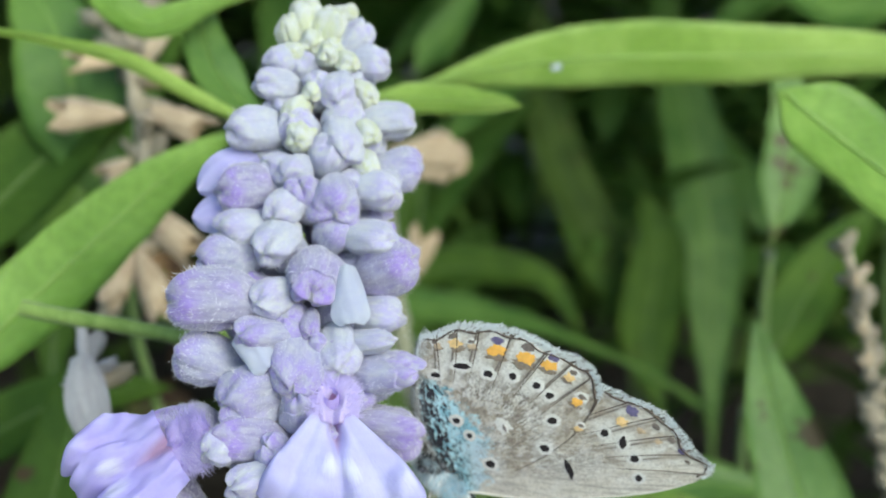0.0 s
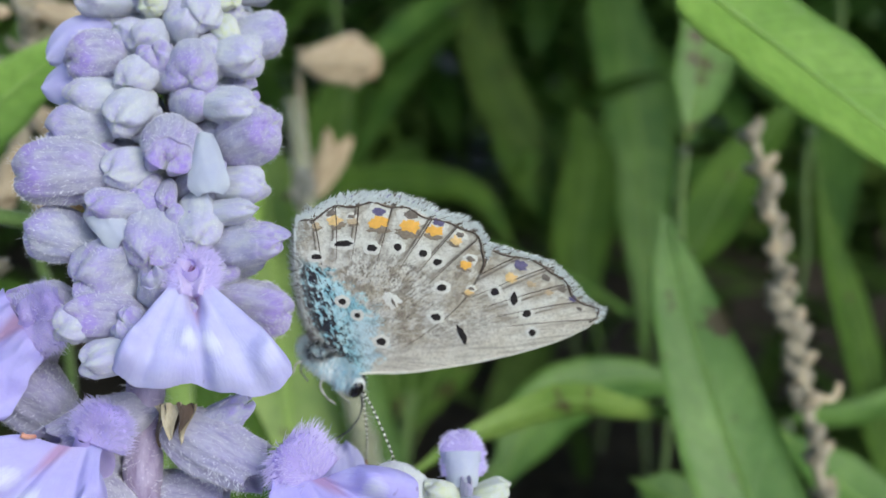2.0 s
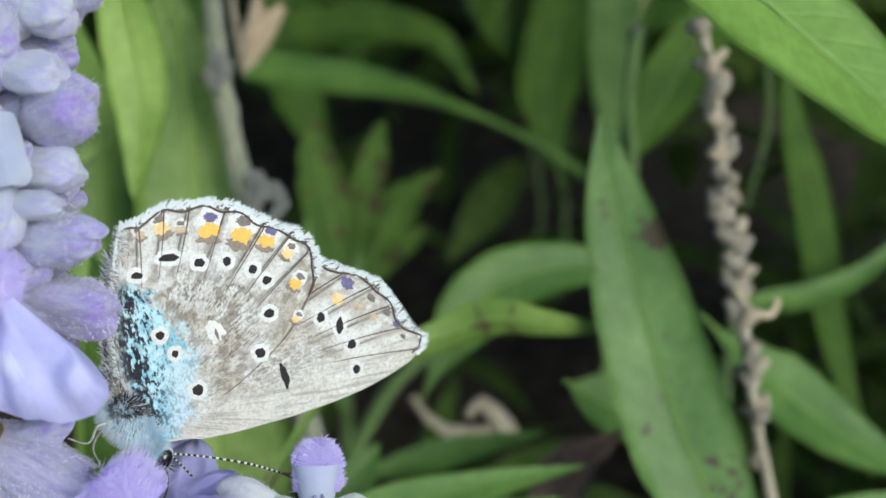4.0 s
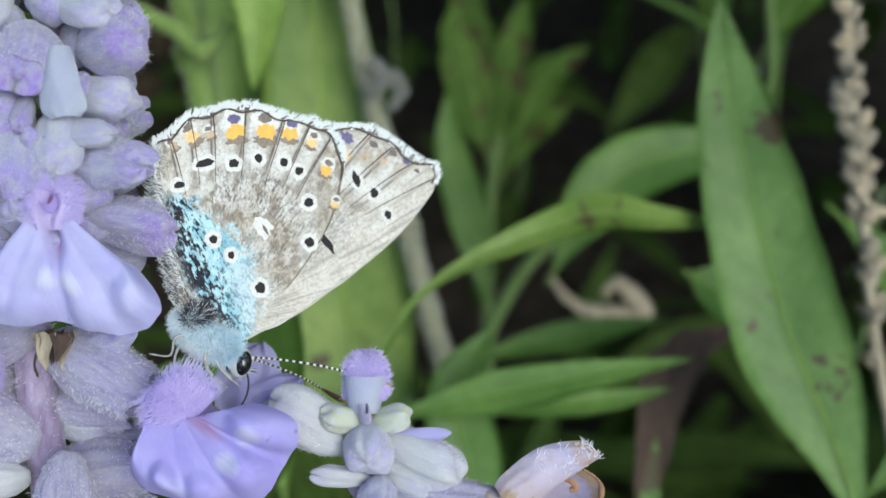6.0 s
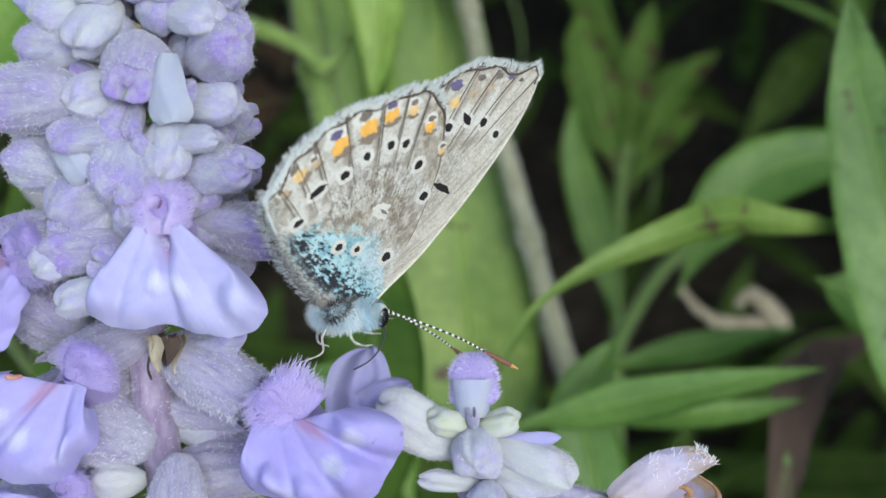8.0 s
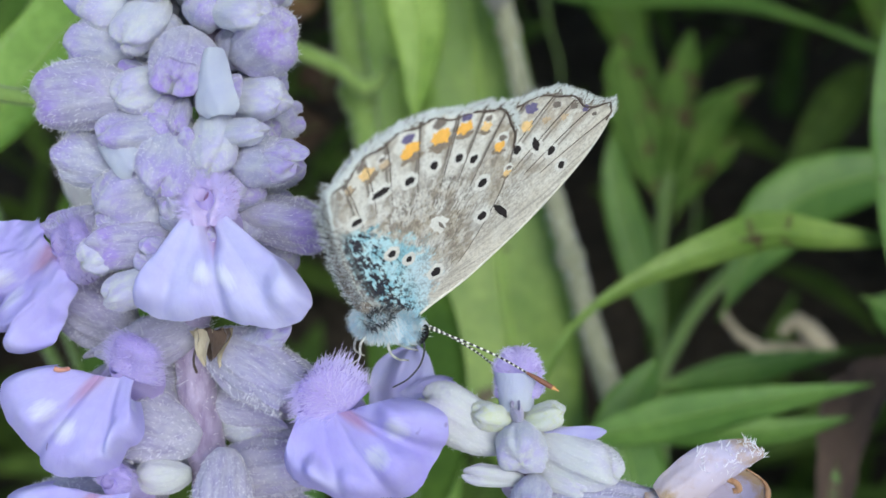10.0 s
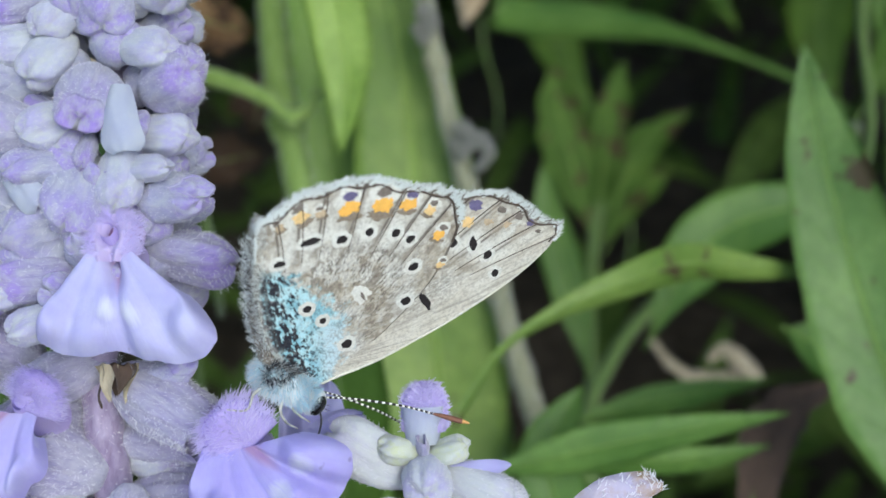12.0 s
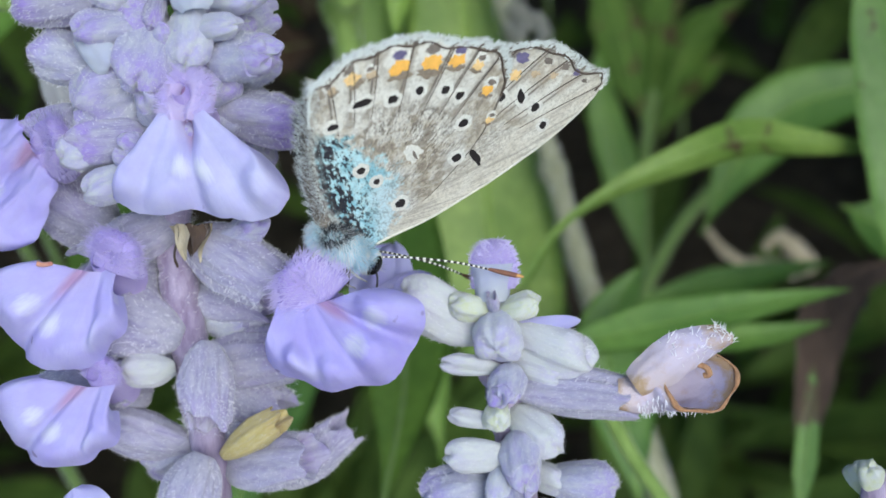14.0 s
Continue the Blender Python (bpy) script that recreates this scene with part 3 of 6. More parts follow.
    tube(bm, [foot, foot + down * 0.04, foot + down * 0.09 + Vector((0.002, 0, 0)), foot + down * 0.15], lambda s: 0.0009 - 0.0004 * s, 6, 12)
    part("leaf_stalk", bm, RIB_SHADE, ob)


def thicket(name, label, count, seed, umin, umax, wmin, wmax, zlow, zhigh, size, material):
    """Many loose leaves of the plants farther back, as one mass."""
    rnd = random.Random(seed)
    verts, faces, uvs = [], [], []
    for _ in range(count):
        x, y = rnd.uniform(umin, umax), rnd.uniform(wmin, wmax)
        z = zlow + (zhigh - zlow) * rnd.random() ** 1.2
        a, lean = rnd.uniform(0, math.tau), rnd.uniform(-0.5, 1.2)
        t = Vector((math.cos(a) * math.cos(lean), math.sin(a) * math.cos(lean), math.sin(lean)))
        s = t.cross(Vector((rnd.uniform(-0.5, 0.5), rnd.uniform(-0.5, 0.5), 1))).normalized()
        n = s.cross(t)
        long, wide = size * rnd.uniform(0.6, 1.3), size * rnd.uniform(0.09, 0.16)
        o, k0 = Vector((x, y, z)), len(verts)
        for k in range(7):
            f = k / 6
            w = wide * math.sin(max(0.06, f) ** 0.8 * math.pi * 0.97)
            c = o + t * (f * long) - n * (f * f * long * 0.25)
            verts += [c - s * w + n * w * 0.25, c, c + s * w + n * w * 0.25]
            if k:
                b = k0 + 3 * k
                for q in (0, 1):
                    faces.append((b - 3 + q, b - 2 + q, b + 1 + q, b + q))
                    uvs.append((q / 2, f - 1 / 6, q / 2 + 0.5, f - 1 / 6, q / 2 + 0.5, f, q / 2, f))
    me = bpy.data.meshes.new(name)
    me.from_pydata(verts, [], faces)
    layer = me.uv_layers.new(name="UVMap")
    layer.data.foreach_set("uv", np.array(uvs, dtype=np.float32).ravel())
    me.polygons.foreach_set("use_smooth", [True] * len(faces))
    me.materials.append(material)
    return tagged(new(name, me), label, "foliage", kind="stuff")


# All but the last mass use the darkest leaf green, coloured as if shaded.
thicket("far_foliage", "sparse dim green leaves of plants standing farther back", 190, 3, -0.5, 0.5, 0.42, 1.1, 0.0, 0.2, 0.08, GREEN_SHADE)
thicket("hedge", "tall mass of green leaves, coloured shade-dark, closing the view", 9000, 5, -2.4, 2.4, 1.1, 1.6, 0.0, 1.5, 0.17, GREEN_SHADE)
thicket("low_foliage", "low leaves coloured shade-dark, close to the soil under the flowers", 500, 8, -0.30, 0.30, 0.08, 0.36, 0.0, 0.14, 0.07, GREEN_SHADE)
thicket("side_foliage", "green leaves of neighbouring plants", 1500, 9, -0.75, -0.24, -0.4, 0.6, 0.0, 0.55, 0.08, GREEN_SHADE)
thicket("side_foliage", "green leaves of neighbouring plants", 1500, 10, 0.24, 0.75, -0.4, 0.6, 0.0, 0.55, 0.08, GREEN_SHADE)
# Unseen canopy, added overhead to keep sun and sky off the growth behind.
thicket("upper_foliage", "added leaf canopy out of view, shading the plants behind", 3000, 12, -0.75, 0.75, 0.06, 1.3, 0.58, 0.80, 0.10, GREEN_SHADE)
thicket("upright_foliage", "half-shaded green leaves of the plants behind", 800, 21, -0.05, 0.42, 0.46, 0.80, 0.27, 0.54, 0.075, GREEN)


# ---- flower spikes ----
def bud_mesh(name, mats, seed=0, neck=0.34, veins=9, vein=0.03, fuzz=600, form="open"):
    """A downy bud of length 1 and width 1 along z. "young": a closed, bluntly three-sided calyx; "open": a ribbed calyx with a toothed rim, the folded corolla
    standing out of it; "calyx": an empty two-lipped cup."""
    rnd = random.Random(seed)
    bm = bmesh.new()
    bend, lean, belly = rnd.uniform(-0.14, 0.14), rnd.uniform(0, math.tau), rnd.uniform(0.48, 0.62)
    rim, lip = {"young": (1.0, 1.0), "open": (0.68, 0.73), "calyx": (0.82, 0.88)}[form]
    top = {"young": 1.0, "open": 0.84, "calyx": 1.0}[form]

    def place(i, j):
        a = i * math.tau
        ca, sa = math.cos(a), math.sin(a)
        s = min(1.0, j / rim)
        z = s * top
        r = 0.5 * (neck + (1 - neck) * math.sin(min(1, s / belly) * math.pi / 2) ** 0.8)
        if form == "young":
            k = max(0.0, (s - 0.66) / 0.34)
            r *= max(0.02, 1 - k ** 2.5) ** 0.55
            z -= 0.05 * k ** 3 * math.exp(-(r * math.sin(a + lean) / 0.09) ** 2)
            z += 0.10 * k * (1 - 0.6 * k) * math.cos(3 * a + seed)
            for seam in (lean, lean + 2.2, lean + 4.1):
                d = (a - seam + math.pi) % math.tau - math.pi
                r *= 1 - (0.05 + 0.10 * s * s) * math.exp(-(d / 0.16) ** 2)
        else:
            r *= 1 - (0.30 if form == "calyx" else 0.24) * max(0, (s - belly) / (1 - belly)) + 0.05 * s ** 8
            z += 0.085 * s ** 5 * math.cos(2 * a + lean) + 0.05 * s ** 8 * math.cos(5 * a + seed)
        tooth = 1 - abs(math.sin(veins * a / 2 + seed))
        shape = 1 + vein * (2 * tooth - 1) * min(1, s * 2.5) + 0.075 * math.cos(3 * a + lean) + 0.05 * math.cos(2 * a + seed)
        shape += 0.17 * noise.noise(Vector((ca * 0.9, sa * 0.9, s * 1.5 + seed * 3.1))) + 0.06 * noise.noise(Vector((ca * 2.6, sa * 2.6, s * 3.5 + seed))) + 0.035 * noise.noise(Vector((ca * 6, sa * 6, s * 9 + seed)))
        if form == "calyx" and j > rim:
            q = (j - rim) / (1 - rim)
            r, z = r * (1 - 0.6 * q), z - 0.42 * q
        elif form == "open" and j > rim:
            q, u = min(1.0, (j - rim) / (lip - rim)), max(0.0, (j - lip) / (1 - lip))
            r = r * (1 - 0.09 * q) * max(0.02, 1 - u ** 2.0) ** 0.55
            z += -0.03 * q + 0.22 * math.sin(u * math.pi / 2)
            shape += 0.03 * u * math.cos(3 * a + seed * 2)
            z -= 0.03 * u ** 3 * math.exp(-(r * math.sin(a + lean) / 0.08) ** 2)
        return Vector((r * shape * ca + bend * z * z, r * shape * sa * 0.94, z))

    rows = grid(bm, 48, 30, place, close=True)
    bm.faces.new(rows[0][::-1])
    bm.faces.new(rows[-1])
    for _ in range(fuzz):
        i, j = rnd.random(), rnd.uniform(0.05, rim)
        p = place(i, j)
        out = Vector((p.x, p.y, 0)).normalized() + Vector((rnd.uniform(-0.5, 0.5), rnd.uniform(-0.5, 0.5), rnd.uniform(-0.1, 1.1)))
        strand(bm, p, p + out * rnd.uniform(0.015, 0.055) * (0.6 + 0.8 * j), 0.0028, 1, 0.03)
    me = bpy.data.meshes.new(name)
    for f in bm.faces:
        f.smooth = True
    bm.to_mesh(me)
    bm.free()
    for one in mats:
        me.materials.append(one)
    return me


BUDS = {k: [bud_mesh("bud_mesh", (BUD[k], DOWN), *shape) for shape in shapes] for k, shapes in {
    "g": [(1, 0.44, 5, 0.03, 350, "young"), (2, 0.40, 6, 0.03, 350, "young"), (13, 0.46, 5, 0.03, 350, "young")],
    "w": [(3, 0.40, 7, 0.035, 600, "young"), (4, 0.36, 8, 0.035, 600, "young"), (14, 0.38, 7, 0.035, 600, "young"), (24, 0.42, 9, 0.03, 600, "young")],
    "p": [(5, 0.30, 9, 0.032, 800, "open"), (6, 0.36, 8, 0.032, 800, "young"), (15, 0.30, 10, 0.03, 800, "young"), (25, 0.32, 9, 0.032, 800, "young")],
    "v": [(7, 0.30, 9, 0.032, 900, "open"), (8, 0.28, 10, 0.032, 900, "young"), (18, 0.32, 8, 0.032, 900, "young")],
    "c": [(9, 0.36, 11, 0.06, 1500, "calyx"), (10, 0.40, 10, 0.06, 1500, "calyx"), (20, 0.34, 12, 0.06, 1500, "calyx")],
    "s": [(31, 0.40, 7, 0.04, 700, "young"), (32, 0.34, 8, 0.045, 700, "young"), (33, 0.44, 6, 0.04, 700, "young")],
    "d": [(17, 0.4, 5, 0.12, 900, "young"), (19, 0.4, 4, 0.12, 900, "young")],
    "y": [(11, 0.3, 6, 0.09, 60, "calyx")]}.items()}
BUD_LABEL = {"s": "white-lilac downy bud", "g": "pale green-white bud", "w": "pale white-lilac downy bud", "p": "lilac-blue downy bud", "v": "violet downy bud",
             "c": "grey-lilac downy calyx", "d": "grey downy bud", "y": "dry yellow calyx"}


def put_buds(spike, rows, name="bud", long_by=1.26, wide_by=1.14):
    """Rows: place u w v, direction in the upright plane, share of the direction that points forward, length and width, kind."""
    for n, (u, w, v, angle, facing, long, wide, kind) in enumerate(rows):
        a, flat = radians(angle), math.sqrt(max(0.0, 1 - facing * facing))
        way = Vector((math.cos(a) * flat, -facing, math.sin(a) * flat))
        long, wide = long * long_by, wide * wide_by
        m = aim(mm(u, w, v) - way * (long * 0.54 / 1000), way, (n * 67) % 360)
        shapes = BUDS[kind]
        shared_part(name, shapes[n % len(shapes)], spike, m @ Matrix.Diagonal((wide / 1000, wide / 1000 * (0.84 if kind == "c" else 0.96), long / 1000, 1)), BUD_LABEL[kind])


TIER_TOP = [
    (-22.2, 62.8, 25.1, 95, 0.55, 2.3, 1.9, "g"),
    (-23.2, 62.7, 24.0, 120, 0.55, 2.1, 1.6, "g"),
    (-20.8, 62.6, 24.7, 70, 0.55, 2.2, 1.9, "g"),
    (-21.9, 62.3, 23.3, 265, 0.55, 1.7, 1.5, "g"),
    (-19.1, 62.8, 23.9, 50, 0.55, 2.5, 1.9, "w"),
    (-22.8, 62.3, 22.5, 215, 0.55, 1.7, 1.4, "g"),
    (-23.6, 62.4, 21.9, 205, 0.55, 2.2, 1.9, "w"),
    (-20.8, 62.1, 22.4, 280, 0.55, 1.7, 1.4, "g"),
    (-18.0, 62.9, 22.4, -15, 0.32, 2.2, 2.1, "w"),
    (-19.6, 62.2, 22.0, 300, 0.55, 1.6, 1.4, "g"),
]
TIER_HIGH = [
    (-23.8, 62.1, 20.1, 195, 0.55, 2.6, 2.0, "w"),
    (-19.9, 61.6, 19.7, 275, 0.55, 2.4, 2.2, "w"),
    (-18.3, 62.1, 19.9, -50, 0.55, 1.8, 1.6, "g"),
    (-21.6, 61.6, 19.7, 262, 0.55, 1.9, 1.2, "g"),
    (-22.5, 61.6, 18.3, 225, 0.55, 2.0, 1.6, "g"),
    (-24.8, 62.3, 17.0, 188, 0.33, 3.4, 2.8, "w"),
    (-16.7, 62.6, 18.4, 8, 0.00, 2.9, 2.5, "w"),
    (-22.1, 61.3, 16.4, 262, 0.55, 2.0, 1.8, "g"),
    (-19.7, 61.3, 16.2, 275, 0.55, 3.1, 2.5, "w"),
    (-18.2, 61.7, 17.1, -60, 0.55, 2.0, 1.5, "g"),
    (-18.0, 61.5, 14.9, 290, 0.55, 1.8, 1.5, "g"),
]
TIER_UPPER = [
    (-22.3, 61.1, 14.1, 240, 0.55, 2.1, 1.9, "w"),
    (-25.2, 62.0, 13.1, 190, 0.29, 3.2, 2.7, "v"),
    (-16.0, 62.5, 14.9, 5, 0.00, 2.7, 2.5, "p"),
    (-19.9, 60.8, 12.3, 270, 0.55, 3.0, 2.7, "p"),
    (-17.3, 61.5, 13.2, -20, 0.55, 2.8, 2.3, "w"),
    (-22.8, 61.0, 11.7, 245, 0.55, 2.5, 2.2, "w"),
    (-17.6, 60.9, 10.0, -10, 0.55, 3.2, 2.3, "w"),
    (-25.1, 61.7, 10.3, 195, 0.36, 3.0, 2.4, "w"),
    (-23.2, 60.9, 9.5, 235, 0.55, 3.0, 2.3, "w"),
    (-26.1, 62.1, 8.8, 178, 0.00, 3.0, 2.5, "p"),
    (-16.5, 61.4, 8.3, 12, 0.55, 3.7, 2.9, "v"),
]
TIER_MIDDLE = [
    (-20.7, 60.4, 7.4, 268, 0.55, 3.1, 3.0, "v"),
    (-26.6, 61.2, 5.9, 180, 0.00, 4.6, 3.3, "v"),
    (-23.0, 60.7, 6.1, 205, 0.55, 3.0, 2.1, "w"),
    (-17.1, 62.4, 5.6, -5, 0.55, 3.5, 2.3, "w"),
    (-20.9, 60.6, 4.5, 268, 0.55, 1.9, 1.2, "v"),
    (-23.4, 60.7, 3.8, 190, 0.55, 3.6, 2.2, "p"),
    (-18.0, 60.8, 3.6, 2, 0.55, 4.2, 1.5, "w"),
    (-26.8, 62.6, 2.6, 160, 0.00, 3.3, 2.9, "p"),
    (-16.5, 61.8, 2.1, -3, 0.53, 3.5, 2.8, "p"),
    (-23.9, 61.6, 0.5, 200, 0.55, 3.8, 3.2, "p"),
]
TIER_LOWER = [
    (-27.4, 63.2, -1.3, 170, 0.11, 3.2, 2.8, "v"),
    (-24.1, 61.8, -2.1, 182, 0.55, 4.3, 2.5, "v"),
    (-16.1, 64.0, -0.9, -6, 0.00, 4.1, 2.8, "v"),
    (-23.5, 60.7, -4.5, 200, 0.55, 2.9, 1.9, "w"),
    (-25.4, 61.2, -2.7, 215, 0.55, 2.3, 1.9, "w"),
    (-21.7, 60.6, 2.3, 262, 0.55, 3.9, 2.6, "p"),
    (-19.1, 60.7, 3.1, 280, 0.55, 3.2, 2.3, "w"),
]
TIER_BASE = [
    (-24.6, 65.3, -7.9, 205, 0.2, 4.7, 3.1, "c"),
    (-28.7, 67.0, -5.8, 150, 0.2, 3.8, 3.8, "c"),
    (-24.8, 65.7, -12.2, 160, 0.2, 4.4, 3.7, "c"),
    (-25.3, 67.0, -19.1, 160, 0.2, 4.8, 3.0, "c"),
    (-23.6, 64.9, -15.2, 185, 0.3, 2.2, 1.6, "s"),
    (-19.7, 63.6, -15.9, 272, 0.4, 3.5, 2.6, "c"),
    (-17.9, 65.0, -9.1, -28, 0.2, 4.8, 3.6, "c"),
    (-19.8, 68.2, -11.7, -10, 0.0, 3.9, 2.9, "c"),
    (-19.0, 68.5, -15.4, 8, 0.0, 4.8, 3.9, "c"),
    (-16.7, 66.5, -20.8, 12, 0.4, 4.5, 3.1, "c"),
    (-14.6, 68.5, -20.6, 40, 0.0, 3.9, 2.6, "c"),
    (-19.8, 68.5, -12.7, 0, 0.0, 2.5, 2.0, "w"),
    (-17.3, 64.6, -18.8, 34, 0.3, 3.6, 1.5, "y"),
    (-23.5, 67.9, -20.6, 210, 0.0, 2.9, 2.3, "p"),
    (-23.5, 68.8, -9.7, 230, 0.0, 3.6, 2.6, "c"),
    (-18.6, 68.8, -17.3, -30, 0.0, 3.6, 3.0, "c"),
    (-27.5, 69.1, -10.4, 200, 0.0, 4.0, 3.3, "c"),
    (-23.7, 69.1, -13.9, 200, 0.0, 3.3, 2.8, "c"),
    (-30.4, 69.4, -17.1, 200, 0.0, 3.7, 3.3, "c"),
    (-17.4, 69.4, -13.9, 0, 0.0, 4.0, 3.0, "c"),
    (-19.7, 69.4, -19.5, -20, 0.0, 3.7, 3.0, "c"),
    (-21.1, 63.9, -22.2, 250, 0.3, 3.4, 2.8, "c"),
    (-28.2, 69.4, -14.6, 180, 0.0, 3.3, 3.0, "c"),
]
SECOND_UPPER = [
    (-5.0, 65.4, -11.7, 165, 0.5, 2.0, 1.6, "g"),
    (-2.2, 65.2, -11.8, 12, 0.5, 2.1, 1.5, "g"),
    (-3.6, 64.9, -11.5, 90, 0.6, 1.2, 0.8, "c"),
    (-7.0, 66.6, -12.1, 150, 0.2, 4.3, 3.0, "s"),
    (-3.4, 65.2, -13.4, 270, 0.75, 2.3, 2.7, "w"),
    (-0.6, 66.6, -14.2, -22, 0.3, 4.6, 3.3, "s"),
    (-5.1, 65.4, -14.9, 170, 0.3, 2.6, 1.1, "s"),
    (-1.4, 66.0, -15.4, -12, 0.4, 2.7, 1.1, "s"),
    (-2.9, 64.9, -16.0, 260, 0.75, 2.0, 2.0, "p"),
]
SECOND_LOWER = [
    (-4.9, 65.3, -18.0, 165, 0.3, 2.3, 1.1, "s"),
    (-3.5, 64.9, -17.8, 270, 0.8, 1.6, 1.5, "g"),
    (-1.3, 66.1, -18.9, -35, 0.4, 2.9, 2.3, "s"),
    (-4.9, 65.3, -20.1, 178, 0.3, 2.8, 1.9, "s"),
    (-2.2, 65.2, -20.3, 280, 0.7, 2.7, 2.5, "p"),
    (-0.7, 67.0, -21.7, -20, 0.5, 2.1, 1.7, "s"),
    (1.2, 67.0, -22.1, -10, 0.2, 3.2, 2.6, "p"),
    (-6.0, 66.5, -22.4, 190, 0.2, 3.5, 2.5, "p"),
    (-3.5, 64.9, -21.7, 250, 0.5, 1.7, 1.3, "w"),
    (-3.0, 64.9, -23.9, 270, 0.4, 3.7, 3.1, "p"),
    (-0.5, 67.0, -24.8, -20, 0.3, 3.9, 2.9, "p"),
    (-5.2, 65.5, -24.7, 200, 0.3, 3.8, 2.8, "c"),
]


spike = thing("flower_spike", "upright lilac-blue salvia flower spike, white-green at its tip, downy buds", "flower spike", G, "salvia spikes")
SPIKE_LINE = [mm(-21.6, 65.0, 27), mm(-20.9, 65.0, 20.1), mm(-20.5, 65.0, 12.2), mm(-20.3, 65.2, 5.0), mm(-22.1, 65.9, -6), mm(-22.0, 66.8, -12.2), mm(-21.2, 67.0, -17.7), mm(-20.6, 67.5, -24), mm(-19, 69, -60), mm(-16, 72, -200), mm(-10, 90, -330)]
bm = bmesh.new()
tube(bm, SPIKE_LINE, lambda s: 0.0006 + 0.0005 * min(1, s * 4), 12, 120, 0.25)
rnd = random.Random(77)
for _ in range(900):
    s = rnd.uniform(0.3, 0.66)
    p, t = curve_at(SPIKE_LINE, s)
    a = rnd.uniform(0, math.tau)
    o = Vector((math.cos(a), math.sin(a), 0))
    strand(bm, p + o * 0.001, p + o * rnd.uniform(0.0013, 0.0017) + Vector((0, 0, rnd.uniform(-0.0002, 0.0003))), 0.000012, 1, 0.0001)
part("stem", bm, (STEM_PURPLE, DOWN), spike, "purple-grey downy stem")
for rows in (TIER_TOP, TIER_HIGH, TIER_UPPER, TIER_MIDDLE, TIER_LOWER):
    put_buds(spike, rows)
put_buds(spike, TIER_BASE, "calyx", 1.36, 1.22)
# buds filling the inside and the far side of the spike
rnd = random.Random(4)
for k in range(84):
    v = 26.5 - k * 0.37
    r = min(4.4, 0.6 + (28 - v) * 0.27)
    a = radians((k * 137.5) % 360)
    deep = 0.42 if math.sin(a) > 0 else 0.55
    way = Vector((math.cos(a), -math.sin(a), 0.35)).normalized()
    size = min(1.0, 0.45 + (28 - v) * 0.05)
    shared_part("bud", BUDS["p" if v < 12 else "w" if v < 22 else "g"][k % 2], spike,
                aim(mm(-21.0 + math.cos(a) * r * deep * 0.8, 65.0 - math.sin(a) * r * deep, v), way, k * 40) @ Matrix.Diagonal((0.0026 * size, 0.0026 * size, 0.0034 * size, 1)))


def fan_mesh(lobes, span, creases, pads=(), dome=1.0, hem=0.5, seed=0.0, start=0.06, neck=1.1, cleft=0.0, cleft_at=0.0):
    """A spread lower lip, in millimetres: lobes (angle from straight down, half width, length) fan out from the throat; creases (angle, depth) part them,
    pads (angle, share of the length, height) swell near the hem; cleft hollows the throat. Hangs down -z and bulges to -y."""
    bm = bmesh.new()
    lo, hi = span

    def reach(t):
        best = 0.0
        for a, w, long in lobes:
            best += (long * max(0.05, 1 - 0.18 * abs((t - a) / w) ** 2.4)) ** 9
        return best ** (1 / 9) * 0.93 * (1 + 0.008 * noise.noise(Vector((t * 0.7, seed, 9))) + 0.012 * noise.noise(Vector((t * 0.16, seed, 2))))

    def place(i, j, under=0.0):
        t = lo + (hi - lo) * i
        side = min(1.0, min(i, 1 - i) / 0.10)
        f = start + (1 - start) * j
        r = reach(t) * f * (1 - 0.34 * (1 - side) ** 2 * f)
        y = -dome * math.sin(math.pi * min(1, f * 0.72)) + hem * max(0, (f - 0.72) / 0.28) ** 2
        y += 0.9 * (1 - side) ** 2 * f
        for a, deep in creases:
            y += deep * math.exp(-((t - a) / 5.0) ** 2) * f ** 1.2 * (1.25 - 0.6 * f)
        for a, share, high in pads:
            y -= high * math.exp(-(((t - a) / 10.5) ** 2 + ((f - share) / 0.16) ** 2) ** 1.6)
        y += cleft * math.exp(-((t - cleft_at) / 12) ** 2 - ((f - 0.16) / 0.2) ** 2)
        y += 0.05 * noise.noise(Vector((t * 0.12, f * 7 + seed, 1))) * f
        y += 0.16 * noise.noise(Vector((t * 0.03 + seed, f * 1.8, 3))) * f
        return mm(r * math.sin(radians(t)) + neck * (2 * i - 1) * (1 - f) ** 1.6, y + under, -r * math.cos(radians(t)))

    grid(bm, 72, 34, place)
    grid(bm, 72, 34, lambda i, j: place(1 - i, j, 0.14))
    return bm


